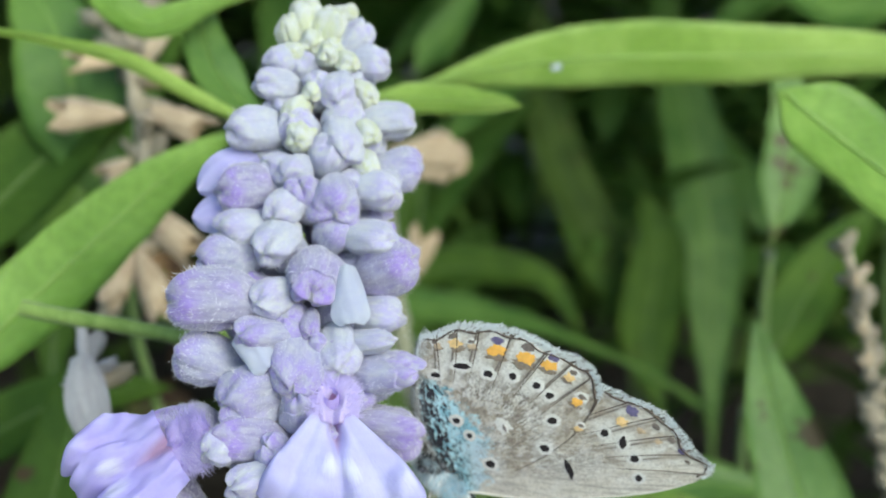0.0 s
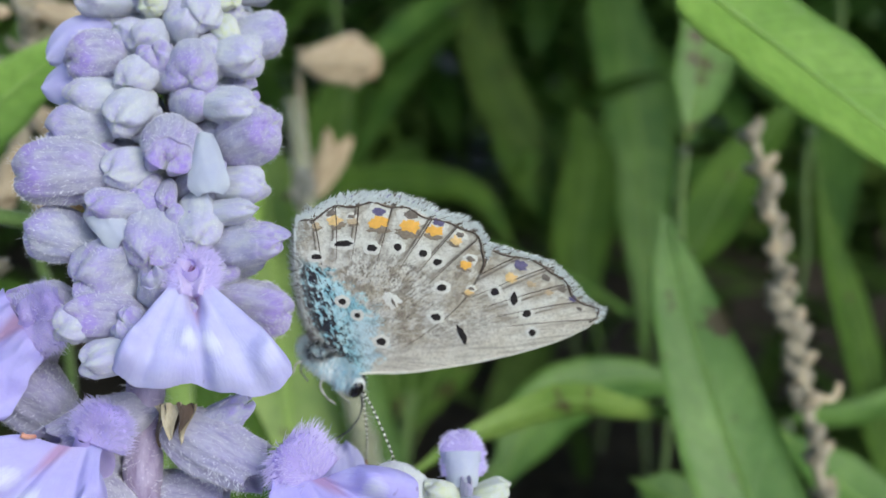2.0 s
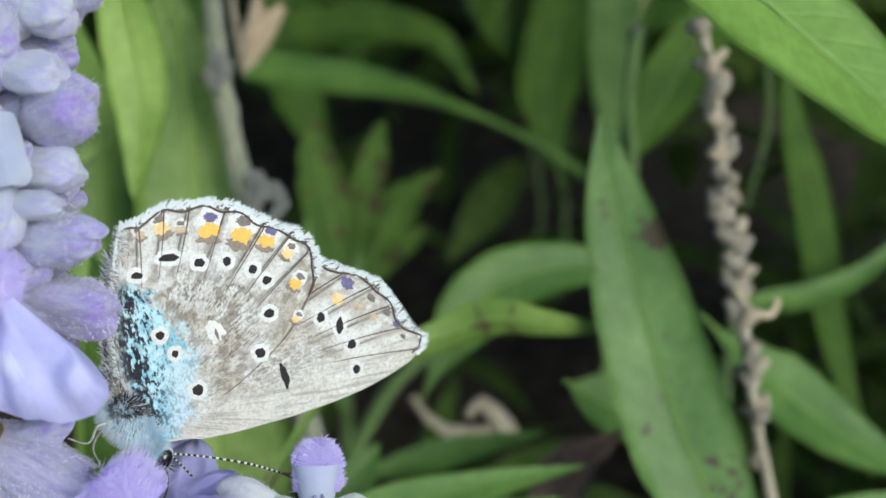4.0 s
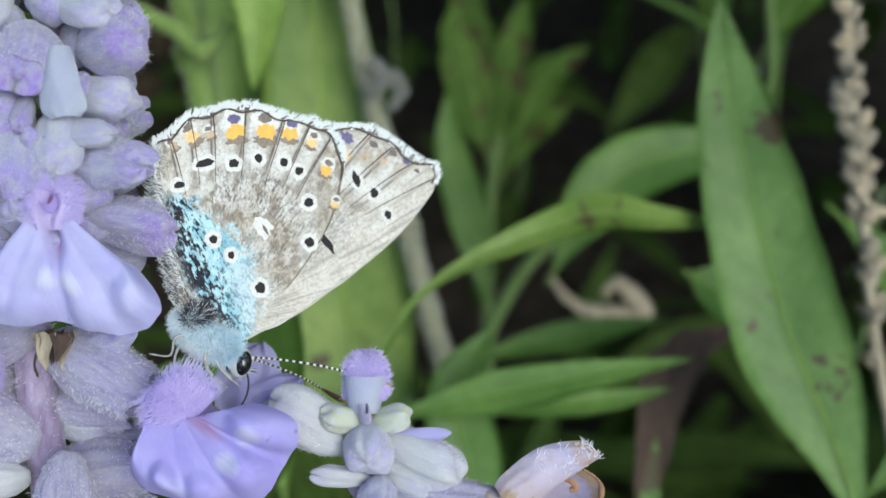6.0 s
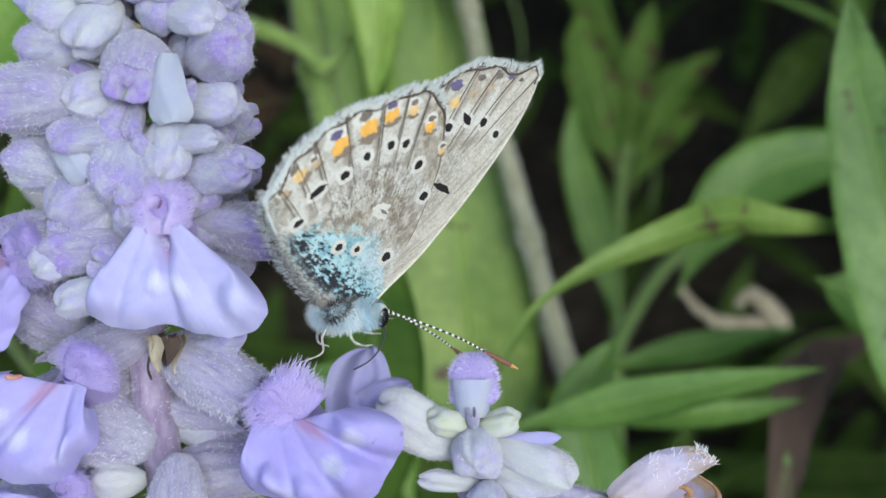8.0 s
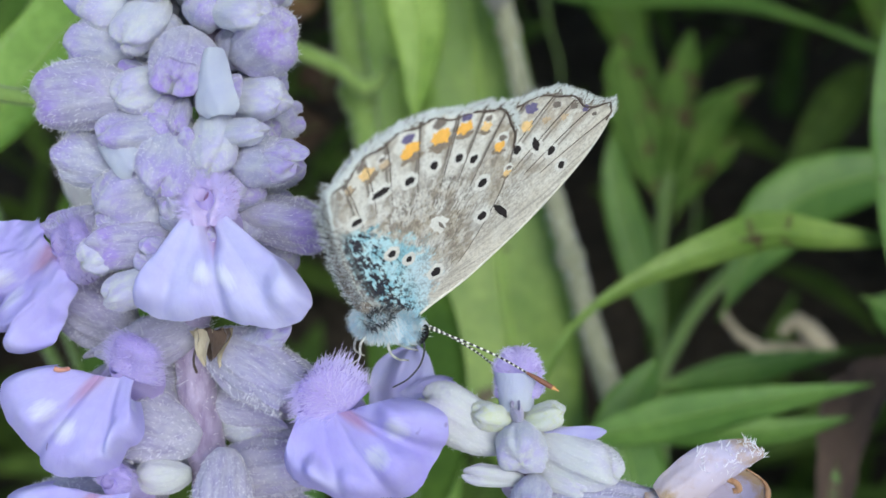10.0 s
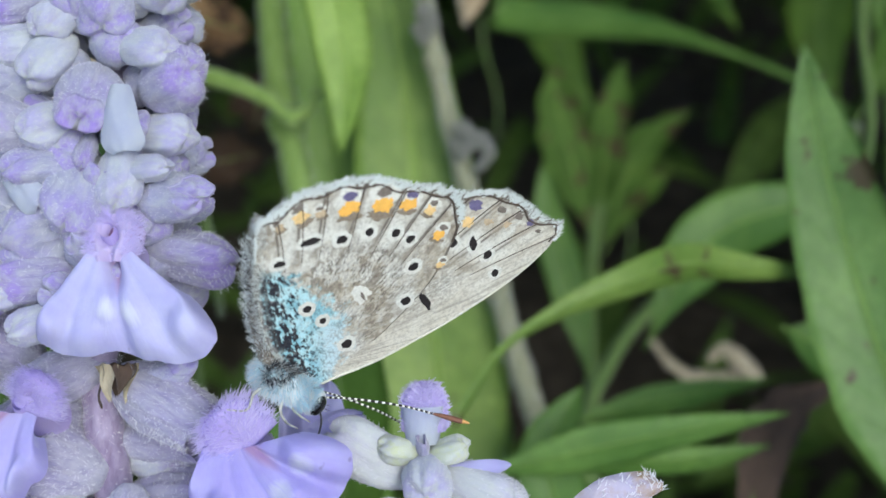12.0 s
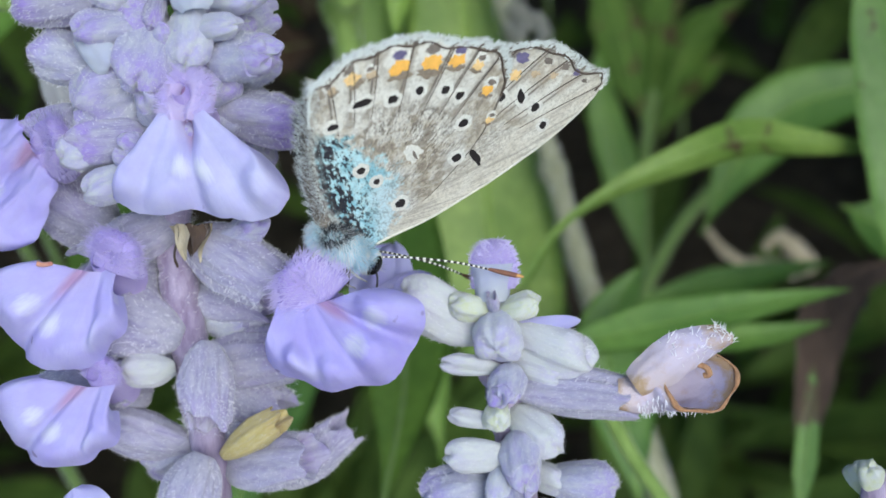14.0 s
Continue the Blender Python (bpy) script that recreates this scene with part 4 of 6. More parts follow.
def lip_mesh(wide, long, neck=0.16, lobe=0.15, roll=0.12, skew=0.0, ruffle=1.0, flare=1.0, vee=0.15, vee_power=4.0, scallop=0.06, corner=0.105):
    """The lower lip: from a narrow throat it flares to two puffed lobes with a deep crease between them and a rolled hem; hangs down -z, faces -y."""
    bm = bmesh.new()

    def place(i, j, under=0.0):
        x = (i - 0.5) * 2
        ax = abs(x)
        q = min(1, j / 0.74)
        half = neck + (1 - neck) * (q ** (1.15 * flare)) * (1 - 0.30 * max(0, (j - 0.72) / 0.28) ** 2.4)
        hem = 1 - vee * ax ** vee_power - scallop * (1 - abs(math.sin(2 * math.pi * ax))) ** 2 - 0.07 * math.exp(-(ax / 0.07) ** 2) + 0.025 * ruffle * math.sin(x * 8.5 + skew * 4) + 0.03 * ruffle * noise.noise(Vector((x * 2.7, skew * 3, 4)))
        z = -long * j * (hem if j > 0.4 else 1 + (hem - 1) * j / 0.4)
        puff = math.sin(math.pi * min(1, ax ** 0.9)) ** 0.7
        y = -lobe * wide * puff * (0.25 + 0.75 * q)
        y -= corner * wide * math.exp(-((ax - 0.74) / 0.19) ** 2 - ((j - 0.74) / 0.14) ** 2)
        y -= 0.040 * wide * math.exp(-((ax - 0.20) / 0.10) ** 2 - ((j - 0.62) / 0.17) ** 2)
        y += 0.016 * wide * math.exp(-((ax - 0.45 - 0.12 * j) / 0.08) ** 2) * j
        y -= 0.10 * wide * j * j * flare
        y += roll * wide * max(0, (j - 0.80) / 0.20) ** 2.2
        y += 0.22 * wide * max(0, ax - 0.72) ** 1.5
        y += ruffle * wide * (0.030 * noise.noise(Vector((x * 2.0 + skew * 5, j * 2.6, 7))) + 0.014 * noise.noise(Vector((x * 6, j * 6, skew))))
        return Vector((x * wide / 2 * half * (1 + 0.03 * ruffle * noise.noise(Vector((j * 5, x * 2, skew)))) + skew * 0.08 * wide * j * j, y + under, z))

    grid(bm, 56, 36, place)
    grid(bm, 56, 36, lambda i, j: place(1 - i, j, 0.00016))
    return bm


def hood_mesh(size, hairs=1500, seed=1, open_front=0.55, fluff=1.0):
    """The hairy upper lip: a short downy hood, hollow in front, points +z, faces -y."""
    rnd = random.Random(seed)
    bm = bmesh.new()

    def place(i, j):
        a = i * math.tau
        s, co = math.sin(a), math.cos(a)
        r = size * 0.40 * max(0.02, 1 - abs((j - 0.35) / 0.66) ** 2.6) ** 0.5
        front = math.exp(-((a - math.pi) / 0.55) ** 2)
        r *= 1 - open_front * front * math.exp(-((j - 0.30) / 0.30) ** 2) + 0.14 * noise.noise(Vector((s * 1.6, co * 1.6, j * 3 + seed)))
        return Vector((s * r * 1.12, co * r * 0.8 - size * 0.14 * j, (j - 0.30) * size * 0.95))

    rows = grid(bm, 30, 18, place, close=True)
    bm.faces.new(rows[-1])
    bm.faces.new(rows[0][::-1])
    for _ in range(hairs):
        i, j = rnd.random(), rnd.uniform(0.0, 1) ** 0.75
        p = place(i, j)
        out = Vector((p.x, p.y * 0.8, 0)).normalized() * 0.8 + Vector((rnd.uniform(-0.35, 0.35), rnd.uniform(-0.35, 0.1), rnd.uniform(-0.2, 0.8)))
        strand(bm, p, p + out * size * fluff * rnd.uniform(0.06, 0.24), size * 0.0065, 1, size * 0.05)
    return bm


def crown_mesh(hairs=1500, seed=3):
    """The upper lip seen from the front: a hairy crown over the throat, slotted in the middle; millimetres, faces -y."""
    rnd = random.Random(seed)
    bm = bmesh.new()

    def place(i, j, under=0.0):
        x = 2 * i - 1
        half = 1.45 * float(np.interp(j, (0, 0.15, 0.4, 0.7, 0.88, 1.0), (0.62, 0.85, 1.05, 0.88, 0.58, 0.2))) * (1 + 0.10 * noise.noise(Vector((x, j * 4, 2))))
        y = 0.9 * j + 0.5 * max(0.0, 0.25 - j) - 0.95 * math.sqrt(max(0.0, 1 - x * x)) * (1 - 0.3 * j)
        y += 1.0 * math.exp(-(x / 0.25) ** 2 - ((j - 0.44) / 0.17) ** 2) + 0.5 * math.exp(-(x / 0.2) ** 2 - (j / 0.25) ** 2)
        y -= 0.22 * math.exp(-((abs(x) - 0.42) / 0.16) ** 2) * (1 - j)
        y += 0.22 * noise.noise(Vector((x * 2.4, j * 4, 5)))
        return mm(x * half, y + under, -0.95 + 3.0 * j)

    grid(bm, 40, 26, place)
    grid(bm, 40, 26, lambda i, j: place(1 - i, j, 0.5))
    for _ in range(hairs):
        i, j = rnd.random(), rnd.uniform(0.08, 1.0)
        x = 2 * i - 1
        if abs(x) < 0.5 and j < 0.62 and rnd.random() < 0.8:
            continue
        p = place(i, j)
        out = Vector((x * 0.9 + rnd.uniform(-0.4, 0.4), rnd.uniform(-0.7, 0.1), rnd.uniform(-0.3, 0.5) + 0.7 * max(0, j - 0.4)))
        strand(bm, p, p + out.normalized() * rnd.uniform(0.0002, 0.0008), 0.00002, 1, 0.00012)
    return bm


def tube_mesh(r0, r1, long):
    bm = bmesh.new()
    grid(bm, 16, 8, lambda i, j: Vector((math.cos(i * math.tau) * (r0 + (r1 - r0) * j), math.sin(i * math.tau) * (r0 + (r1 - r0) * j) + 0.15 * long * j * j, j * long)), close=True)
    return bm


def corolla(spike, at, turn, lip=(9.8, 7.4), hood=3.0, lip_turn=0.0, calyx_len=4.5, calyx_wide=3.0, label="open lilac-blue flower with a white-marked lower lip", hood_turn=(0, 0, 0), hood_at=(0, 0.0006, 0.0006), crown=None, anther=None, tone=None, fan=None, fan_at=None, hood_scale=(1.12, 1, 0.80), **more):
    """One open flower: calyx, corolla tube, hairy hood and broad lower lip, facing -y of its own pose."""
    m = Matrix.Translation(mm(*at)) @ pose(0, 0, 0, *turn)
    back = Vector((0, 1, -0.25)).normalized()
    flower = shared_part("flower", BUDS["c"][0], spike, m @ aim(back * 0.0075, -back) @ Matrix.Diagonal((calyx_wide / 1000, calyx_wide / 1000, calyx_len / 1000, 1)), label)
    inv = flower.matrix_basis.inverted()

    def sub(name, bm, mats, local, lab=""):
        ob = linked(name, bm, mats, flower, lab)
        ob.matrix_basis = inv @ m @ local
        return ob

    sub("tube", tube_mesh(0.0013, 0.0004, 0.0045), HOOD, aim(back * 0.004, -back))
    if crown:
        ob = linked("upper_lip", crown_mesh(), (HOOD_PINK, HAIR), flower, "pinkish hairy crown")
        ob.matrix_basis = inv @ Matrix.Translation(mm(*crown))
        bm = bmesh.new()
        grid(bm, 10, 12, lambda i, j: mm((2 * i - 1) * 0.34 * math.sin(math.pi * (0.04 + 0.9 * j)) ** 0.7, 0.12 + 0.2 * (2 * i - 1) ** 2, 0.85 - 1.0 * j))
        throat = linked("throat", bm, THROAT, flower, "dark pink throat")
        throat.matrix_basis = inv @ Matrix.Translation(mm(*crown))
    else:
        sub("upper_lip", hood_mesh(hood / 1000, seed=int(at[0] * 7) % 50), (HOOD, HAIR), pose(*hood_at, *hood_turn) @ Matrix.Diagonal((*hood_scale, 1)), "violet hairy hood")
    if fan:
        ob = linked("lower_lip", fan_mesh(**fan), tone or PETAL_VIOLET, flower, "lilac lip with two white marks")
        ob.matrix_basis = inv @ Matrix.Translation(mm(*fan_at))
    else:
        sub("lower_lip", lip_mesh(lip[0] / 1000, lip[1] / 1000, **more), tone or PETAL_VIOLET, pose(0, 0, 0.0002, lip_turn), "lilac lip with two white marks")
    if anther:
        bm = bmesh.new()
        tube(bm, [Vector((0.0001, 0.0003, 0.0001)), Vector((0, 0, 0)), Vector((-0.0002, -0.0002, -0.0001)), Vector((-0.0004, -0.0003, -0.0001))], lambda q: 0.00012 + 0.00006 * q, 8, 10, 0.3)
        sub("anther", bm, ANTHER, pose(*anther), "small orange-red anther")
    return flower


corolla(spike, (-19.5, 60.1, -0.4), (0, 0, -2), crown=(-19.35, 60.25, -0.35), tone=PETAL, fan_at=(-19.4, 59.8, -0.55),
        fan=dict(lobes=((-40, 20, 6.6), (-18, 17, 6.2), (8, 15, 5.75), (27, 17, 6.7), (46, 20, 7.9)), span=(-50, 58), creases=((9, 0.7), (-27, 0.30), (34, 0.28)), pads=((-39, 0.82, 0.75), (46, 0.82, 0.8), (0, 0.56, 0.25), (18, 0.56, 0.25), (-14, 0.85, 0.3), (24, 0.85, 0.3)),
                 dome=0.85, seed=1.0, neck=0.95, cleft=1.1, cleft_at=8))
corolla(spike, (-13.1, 62.0, -11.2), (0, -30, 8), hood=3.7, hood_at=(0.0004, 0.0002, 0.0005), hood_turn=(0, -15, 0), tone=PETAL_EAST, fan_at=(-13.4, 61.5, -10.8),
        fan=dict(lobes=((-8, 30, 4.7), (24, 20, 5.7), (52, 18, 6.9), (82, 20, 7.1)), span=(-52, 100), creases=((69, 1.7), (38, 0.8), (12, 0.3)), pads=((-2, 0.72, 0.9), (26, 0.78, 0.6), (55, 0.75, 0.5), (86, 0.55, 0.6)), dome=1.5, hem=0.8, seed=4.0, neck=1.5))
corolla(spike, (-25.0, 61.4, -9.3), (4, 30, -8), hood=3.0, hood_at=(0.0006, 0.0004, 0.0012), hood_turn=(0, -10, 0), anther=(-0.0021, -0.0014, -0.0005), tone=PETAL_WEST, fan_at=(-25.1, 61.4, -8.9),
        fan=dict(lobes=((10, 22, 4.5), (-15, 18, 6.2), (-38, 18, 7.0), (-70, 24, 6.8)), span=(-98, 34), creases=((-46, 1.2), (-4, 0.5)), pads=((6, 0.78, 0.8), (-16, 0.8, 0.3), (-60, 0.7, 0.4)), dome=1.3, hem=0.7, seed=7.0, neck=1.4))
corolla(spike, (-25.8, 62.2, -15.6), (4, 26, -6), hood=2.2, tone=PETAL_WEST, fan_at=(-25.75, 62.2, -15.4),
        fan=dict(lobes=((8, 22, 4.1), (-20, 18, 5.3), (-45, 20, 6.3), (-76, 22, 6.2)), span=(-98, 30), creases=((-48, 1.1), (-8, 0.5)), pads=((2, 0.8, 0.75), (-22, 0.82, 0.3)), dome=1.2, hem=0.7, seed=9.0, neck=1.4))
corolla(spike, (-28.6, 61.8, -2.6), (0, 58, -12), lip=(7.6, 6.6), hood=3.2, lip_turn=6, hood_at=(0.0004, 0.0006, 0.0008), hood_turn=(0, 10, 0), neck=0.62, skew=0.2, ruffle=1.8, scallop=0.16, vee=0.25)


shared_part("bud", BUDS["p"][0], spike, aim(mm(-19.6, 65.6, -8.6), Vector((0.75, -0.35, 0.45)), 20) @ Matrix.Diagonal((0.0022, 0.0022, 0.0040, 1)))


def loose_petal(spike, at, turn, wide, long, material, label="", puff=0.16, crinkle=0.06, blunt=False):
    bm = bmesh.new()

    def place(i, j, under=0.0):
        x = (i - 0.5) * 2
        w = (0.45 + 0.55 * j ** 0.8) * (1 - 0.45 * max(0, (j - 0.78) / 0.22) ** 2.5) if blunt else math.sin(math.pi * (0.10 + 0.895 * j ** 1.25)) ** 0.55
        ruffle = crinkle * noise.noise(Vector((x * 2 + wide, j * 3, long)))
        return Vector((x * w * wide / 2000 * (1 + ruffle), (-puff * wide * (1 - x * x) - 0.12 * long * math.sin(j * 3) + ruffle * wide) / 1000 + under, j * long / 1000))

    grid(bm, 16, 16, place)
    grid(bm, 16, 16, lambda i, j: place(1 - i, j, 0.00015))
    ob = part("petal", bm, material, spike, label)
    ob.matrix_basis = Matrix.Translation(mm(*at)) @ pose(0, 0, 0, *turn)


loose_petal(spike, (-24.6, 63.4, 16.0), (0, -128, 0), 2.7, 4.6, PETAL_PLAIN, "lilac petal standing out")
loose_petal(spike, (-24.6, 63.4, 12.1), (0, -100, 0), 2.7, 3.9, PETAL_PLAIN, "lilac petal standing out")
loose_petal(spike, (-19.0, 60.2, 7.9), (6, 172, 0), 2.5, 3.6, PETAL_WHITE, "folded whitish petal with a violet hem", 0.2, 0.05, True)
loose_petal(spike, (-25.0, 60.2, 3.4), (8, 130, 0), 2.0, 2.7, PETAL_WHITE, "small white petal", 0.2, 0.1, True)
loose_petal(spike, (-11.5, 70.0, -13.3), (-24, 14, 0), 3.9, 5.6, PETAL_PLAIN, "lilac petal behind the butterfly", 0.05, 0.25)
loose_petal(spike, (-11.3, 69.6, -13.8), (-20, 46, 0), 3.6, 5.2, PETAL_PLAIN, "lilac petal edge", 0.05, 0.25)
loose_petal(spike, (-25.5, 62, -24.5), (0, -20, 0), 3.5, 3.5, PETAL_PLAIN, "lilac petal low on the spike")
loose_petal(spike, (-17.5, 63, -26.5), (0, 40, 0), 3.5, 3.8, PETAL_PLAIN, "lilac petal low on the spike")
bm = bmesh.new()
for k in range(7):
    a = k / 7 * math.tau
    o = Vector((math.cos(a), math.sin(a) * 0.8, 0))
    side = Vector((-math.sin(a), math.cos(a), 0))
    long = 0.0012 + 0.0013 * ((k * 5) % 7) / 7
    grid(bm, 5, 6, lambda i, j: o * 0.0009 * (0.95 - 0.25 * j + 0.12 * (2 * i - 1) ** 2) + side * (i - 0.5) * 0.0012 * (1 - 0.9 * j ** 1.4) + o * 0.0002 * math.sin(j * 5 + k) + Vector((0, 0, 0.0004 - long * j + 0.0001 * math.sin(i * 9 + k))), mat=1 if k % 2 else 0)
ob = part("withered_calyx", bm, (DEAD_DARK, DRIED), spike, "dark withered calyx with a pale torn rim")
ob.matrix_basis = Matrix.Translation(mm(-20.2, 63.2, -7.2))
for u, v, a in ((-23.0, 12.9, 20), (-20.6, 11.0, -10)):
    loose_petal(spike, (u, 61.2, v), (20, 80 + a, 0), 1.0, 2.0, GREEN, "small green bract")

second = thing("flower_spike", "small pale salvia flower spike with white buds and a withered flower", "flower spike", G, "salvia spikes")
bm = bmesh.new()
tube(bm, [mm(-3.7, 67.0, -11), mm(-3.8, 67.0, -12.4), mm(-3.6, 67.0, -15.0), mm(-3.0, 67.5, -17.7), mm(-2.6, 68.0, -24), mm(-1, 70, -60), mm(3, 76, -200), mm(6, 90, -330)], lambda s: 0.0005 + 0.0007 * min(1, s * 5), 10, 90, 0.25)
part("stem", bm, STEM_PURPLE, second, "pale lilac downy stem")
put_buds(second, SECOND_UPPER, "bud", 1.3, 1.12)
put_buds(second, SECOND_LOWER, "bud", 1.3, 1.12)
# small flower seen from behind at the top
bm = hood_mesh(0.0029, 1500, 9, 0.1, 0.5)
ob = part("upper_lip", bm, (HOOD, HAIR), second, "violet hairy hood")
ob.matrix_basis = Matrix.Translation(mm(-3.6, 66.0, -9.9)) @ pose(0, 0, 0, 0, 0, 180)
bm = tube_mesh(0.0009, 0.00125, 0.0021)
ob = part("tube", bm, PETAL_WHITE, second, "white flower tube")
ob.matrix_basis = Matrix.Translation(mm(-3.7, 65.8, -11.4))
loose_petal(second, (-2.2, 66, -12.8), (0, 86, 0), 0.9, 3.4, PETAL_PLAIN, "lilac petal edge")
# withered flower standing out sideways
shared_part("calyx", BUDS["c"][1], second, aim(mm(-2.4, 66.4, -16.4), Vector((1, -0.05, -0.09))) @ Matrix.Diagonal((0.0031, 0.0031, 0.0066, 1)), "pale lilac ribbed calyx")


def withered(parent):
    """A dying flower: a funnel bent towards the viewer with a brown, rolled rim, a hairy upper lip standing over it."""
    m2 = Mat("withered_flower", 0.85, 0.12)
    along = m2.xyz(m2.coords("UV"))[1]
    k = m2.math("ADD", along, m2.math("MULTIPLY", m2.math("SUBTRACT", m2.noise(700, 5, rough=0.65), 0.5), 0.7))
    c = m2.ramp(k, (0.02, (0.46, 0.33, 0.22)), (0.14, (0.62, 0.53, 0.58)), (0.45, (0.61, 0.54, 0.67)), (0.86, (0.57, 0.52, 0.70)), (1.0, (0.52, 0.37, 0.25)))
    m2.color(m2.mix(m2.math("MULTIPLY", m2.ramp(m2.noise(1500, 4), (0.56, 0.0), (0.7, 1.0)), 0.4), c, (0.50, 0.36, 0.34)))
    m2.bump(m2.noise(900, 4), 0.0002, 0.8)
    skin = m2.thin(0.25).m
    line = [mm(3.2, 66.1, -16.7), mm(4.8, 66.6, -16.7), mm(6.4, 66.2, -16.2), mm(7.6, 65.0, -15.8)]

    def ring(i, j, scale=1.0):
        a = i * math.tau
        centre, _ = curve_at(line, j)
        phi = radians(78) * j ** 1.2
        e1 = Vector((math.sin(phi), math.cos(phi), 0))
        r1, r2 = 0.95 + 1.15 * j ** 0.8, 0.95 + 0.65 * j
        crumple = 1 + 0.16 * j * noise.noise(Vector((math.cos(a) * 1.6, math.sin(a) * 1.6, j * 3))) + 0.10 * j * noise.noise(Vector((math.cos(a) * 5, math.sin(a) * 5, 7)))
        return centre + (e1 * math.cos(a) * r1 + Vector((0, 0.15 * j, 1)) * math.sin(a) * r2) * crumple * scale / 1000 + mm(0, 0.35 * j * noise.noise(Vector((i * 9, 2, 5))), 0)

    bm = bmesh.new()
    grid(bm, 48, 22, ring, close=True)
    grid(bm, 48, 22, lambda i, j: ring(-i, j, 0.93 - 0.02 * j), close=True)
    rnd = random.Random(4)
    for _ in range(110):
        p = ring(rnd.uniform(0.55, 0.95), rnd.uniform(0.3, 0.95))
        strand(bm, p, p + mm(rnd.uniform(-0.15, 0.15), rnd.uniform(-0.3, 0.1), rnd.uniform(-0.45, -0.15)), 0.00003, 1, 0.00004)
    part("withered_flower", bm, (skin, DOWN), parent, "withered pale flower with a brown curled rim")
    bm = bmesh.new()
    tube(bm, [ring(q, 1.0, 0.98) for q in (0.50, 0.58, 0.66, 0.74, 0.82, 0.90, 0.98, 1.06, 1.14, 1.20)], lambda q: 0.00005 + 0.00016 * abs(math.sin(q * 11) * math.sin(q * 5 + 1)) * math.sin(math.pi * min(1, q + 0.1)), 8, 90, 0.9)
    part("rim", bm, RUSTY, parent, "brown rolled rim")
    bm = bmesh.new()
    tube(bm, [mm(6.7, 65.3, -15.1), mm(7.2, 64.9, -14.8), mm(7.9, 64.8, -15.0), mm(8.1, 64.8, -15.4), mm(7.8, 64.9, -15.5)], 0.00017, 8, 20, 0.5)
    part("stamen", bm, RUSTY, parent, "brown curled stamen")
    bm = bmesh.new()
    spine = [mm(3.9, 65.4, -16.1), mm(5.4, 64.9, -14.9), mm(6.8, 64.7, -13.9), mm(8.7, 64.6, -13.2)]

    def lip(i, j, under=0.0):
        centre, way = curve_at(spine, j)
        x = 2 * i - 1
        half = 0.55 + 0.75 * math.sin(math.pi * min(1, 0.15 + 0.8 * j)) + 0.14 * noise.noise(Vector((x * 2, j * 5, 3)))
        across = Vector((-0.55, -0.1, 0.8))
        return centre + (across * x * half + Vector((0.2, -0.75 * (1 - x * x) + 0.15 * noise.noise(Vector((x * 3, j * 6, 8))), 0)) + Vector((0.35, 0, 0)) * (1 - abs(x)) * j) / 1000 + mm(0, under, 0)

    grid(bm, 20, 24, lip)
    grid(bm, 20, 24, lambda i, j: lip(1 - i, j, 0.14))
    for _ in range(110):
        i, j = rnd.random(), 1 - 0.55 * rnd.random() ** 2.2
        p = lip(i, j)
        strand(bm, p, p + mm(rnd.uniform(-0.3, 0.35), rnd.uniform(-0.35, 0.1), rnd.uniform(0.1, 0.5)), 0.00003, 1, 0.00006)
    part("upper_lip", bm, (skin, DOWN), parent, "pale pinkish hairy upper lip")


withered(second)


# ---- dried stalks ----
def dried_stalk(label, pts, radius, whorls, size, mats, seed, per=5, slim=0.7):
    root = thing("dried_flower_stalk", label, "dried stalk", G, "dried stalks")
    bm = bmesh.new()
    tube(bm, [mm(*p) for p in pts], radius / 1000, 8, 60, 0.35)
    part("stem", bm, mats[0], root)
    rnd = random.Random(seed)
    shapes = []
    for k in range(3):
        bm = bmesh.new()
        ends = grid(bm, 10, 7, lambda i, j: Vector((math.cos(i * math.tau) * (0.12 + 0.36 * math.sin(math.pi * (0.08 + 0.80 * j)) ** 0.8) * (1 + 0.3 * noise.noise(Vector((i * 7, j * 3, k)))), math.sin(i * math.tau) * (0.10 + 0.24 * math.sin(math.pi * (0.08 + 0.80 * j)) ** 0.8), j + 0.16 * math.sin(i * math.tau * 3 + k) * j)), close=True)
        bm.faces.new(ends[-1])
        me = bpy.data.meshes.new("husk_mesh")
        for f in bm.faces:
            f.smooth = True
        bm.to_mesh(me)
        bm.free()
        me.materials.append(mats[k % len(mats)])
        shapes.append(me)
    for s in whorls:
        c, t = curve_at([mm(*p) for p in pts], s)
        for k in range(per):
            a = rnd.uniform(0, math.tau)
            way = (Vector((math.cos(a), math.sin(a), 0)) + t * (rnd.uniform(-1.0, 1.2) if slim < 0.7 else rnd.uniform(0.5, 1.6)) * (-1 if t.z < 0 else 1)).normalized()
            z = size / 1000 * rnd.uniform(0.45, 1.2)
            shared_part("husk", shapes[k % 3], root, aim(c + t * rnd.uniform(-0.4, 0.4) * z + way * radius / 2000, way) @ Matrix.Diagonal((z * slim, z * slim, z, 1)))
    return root


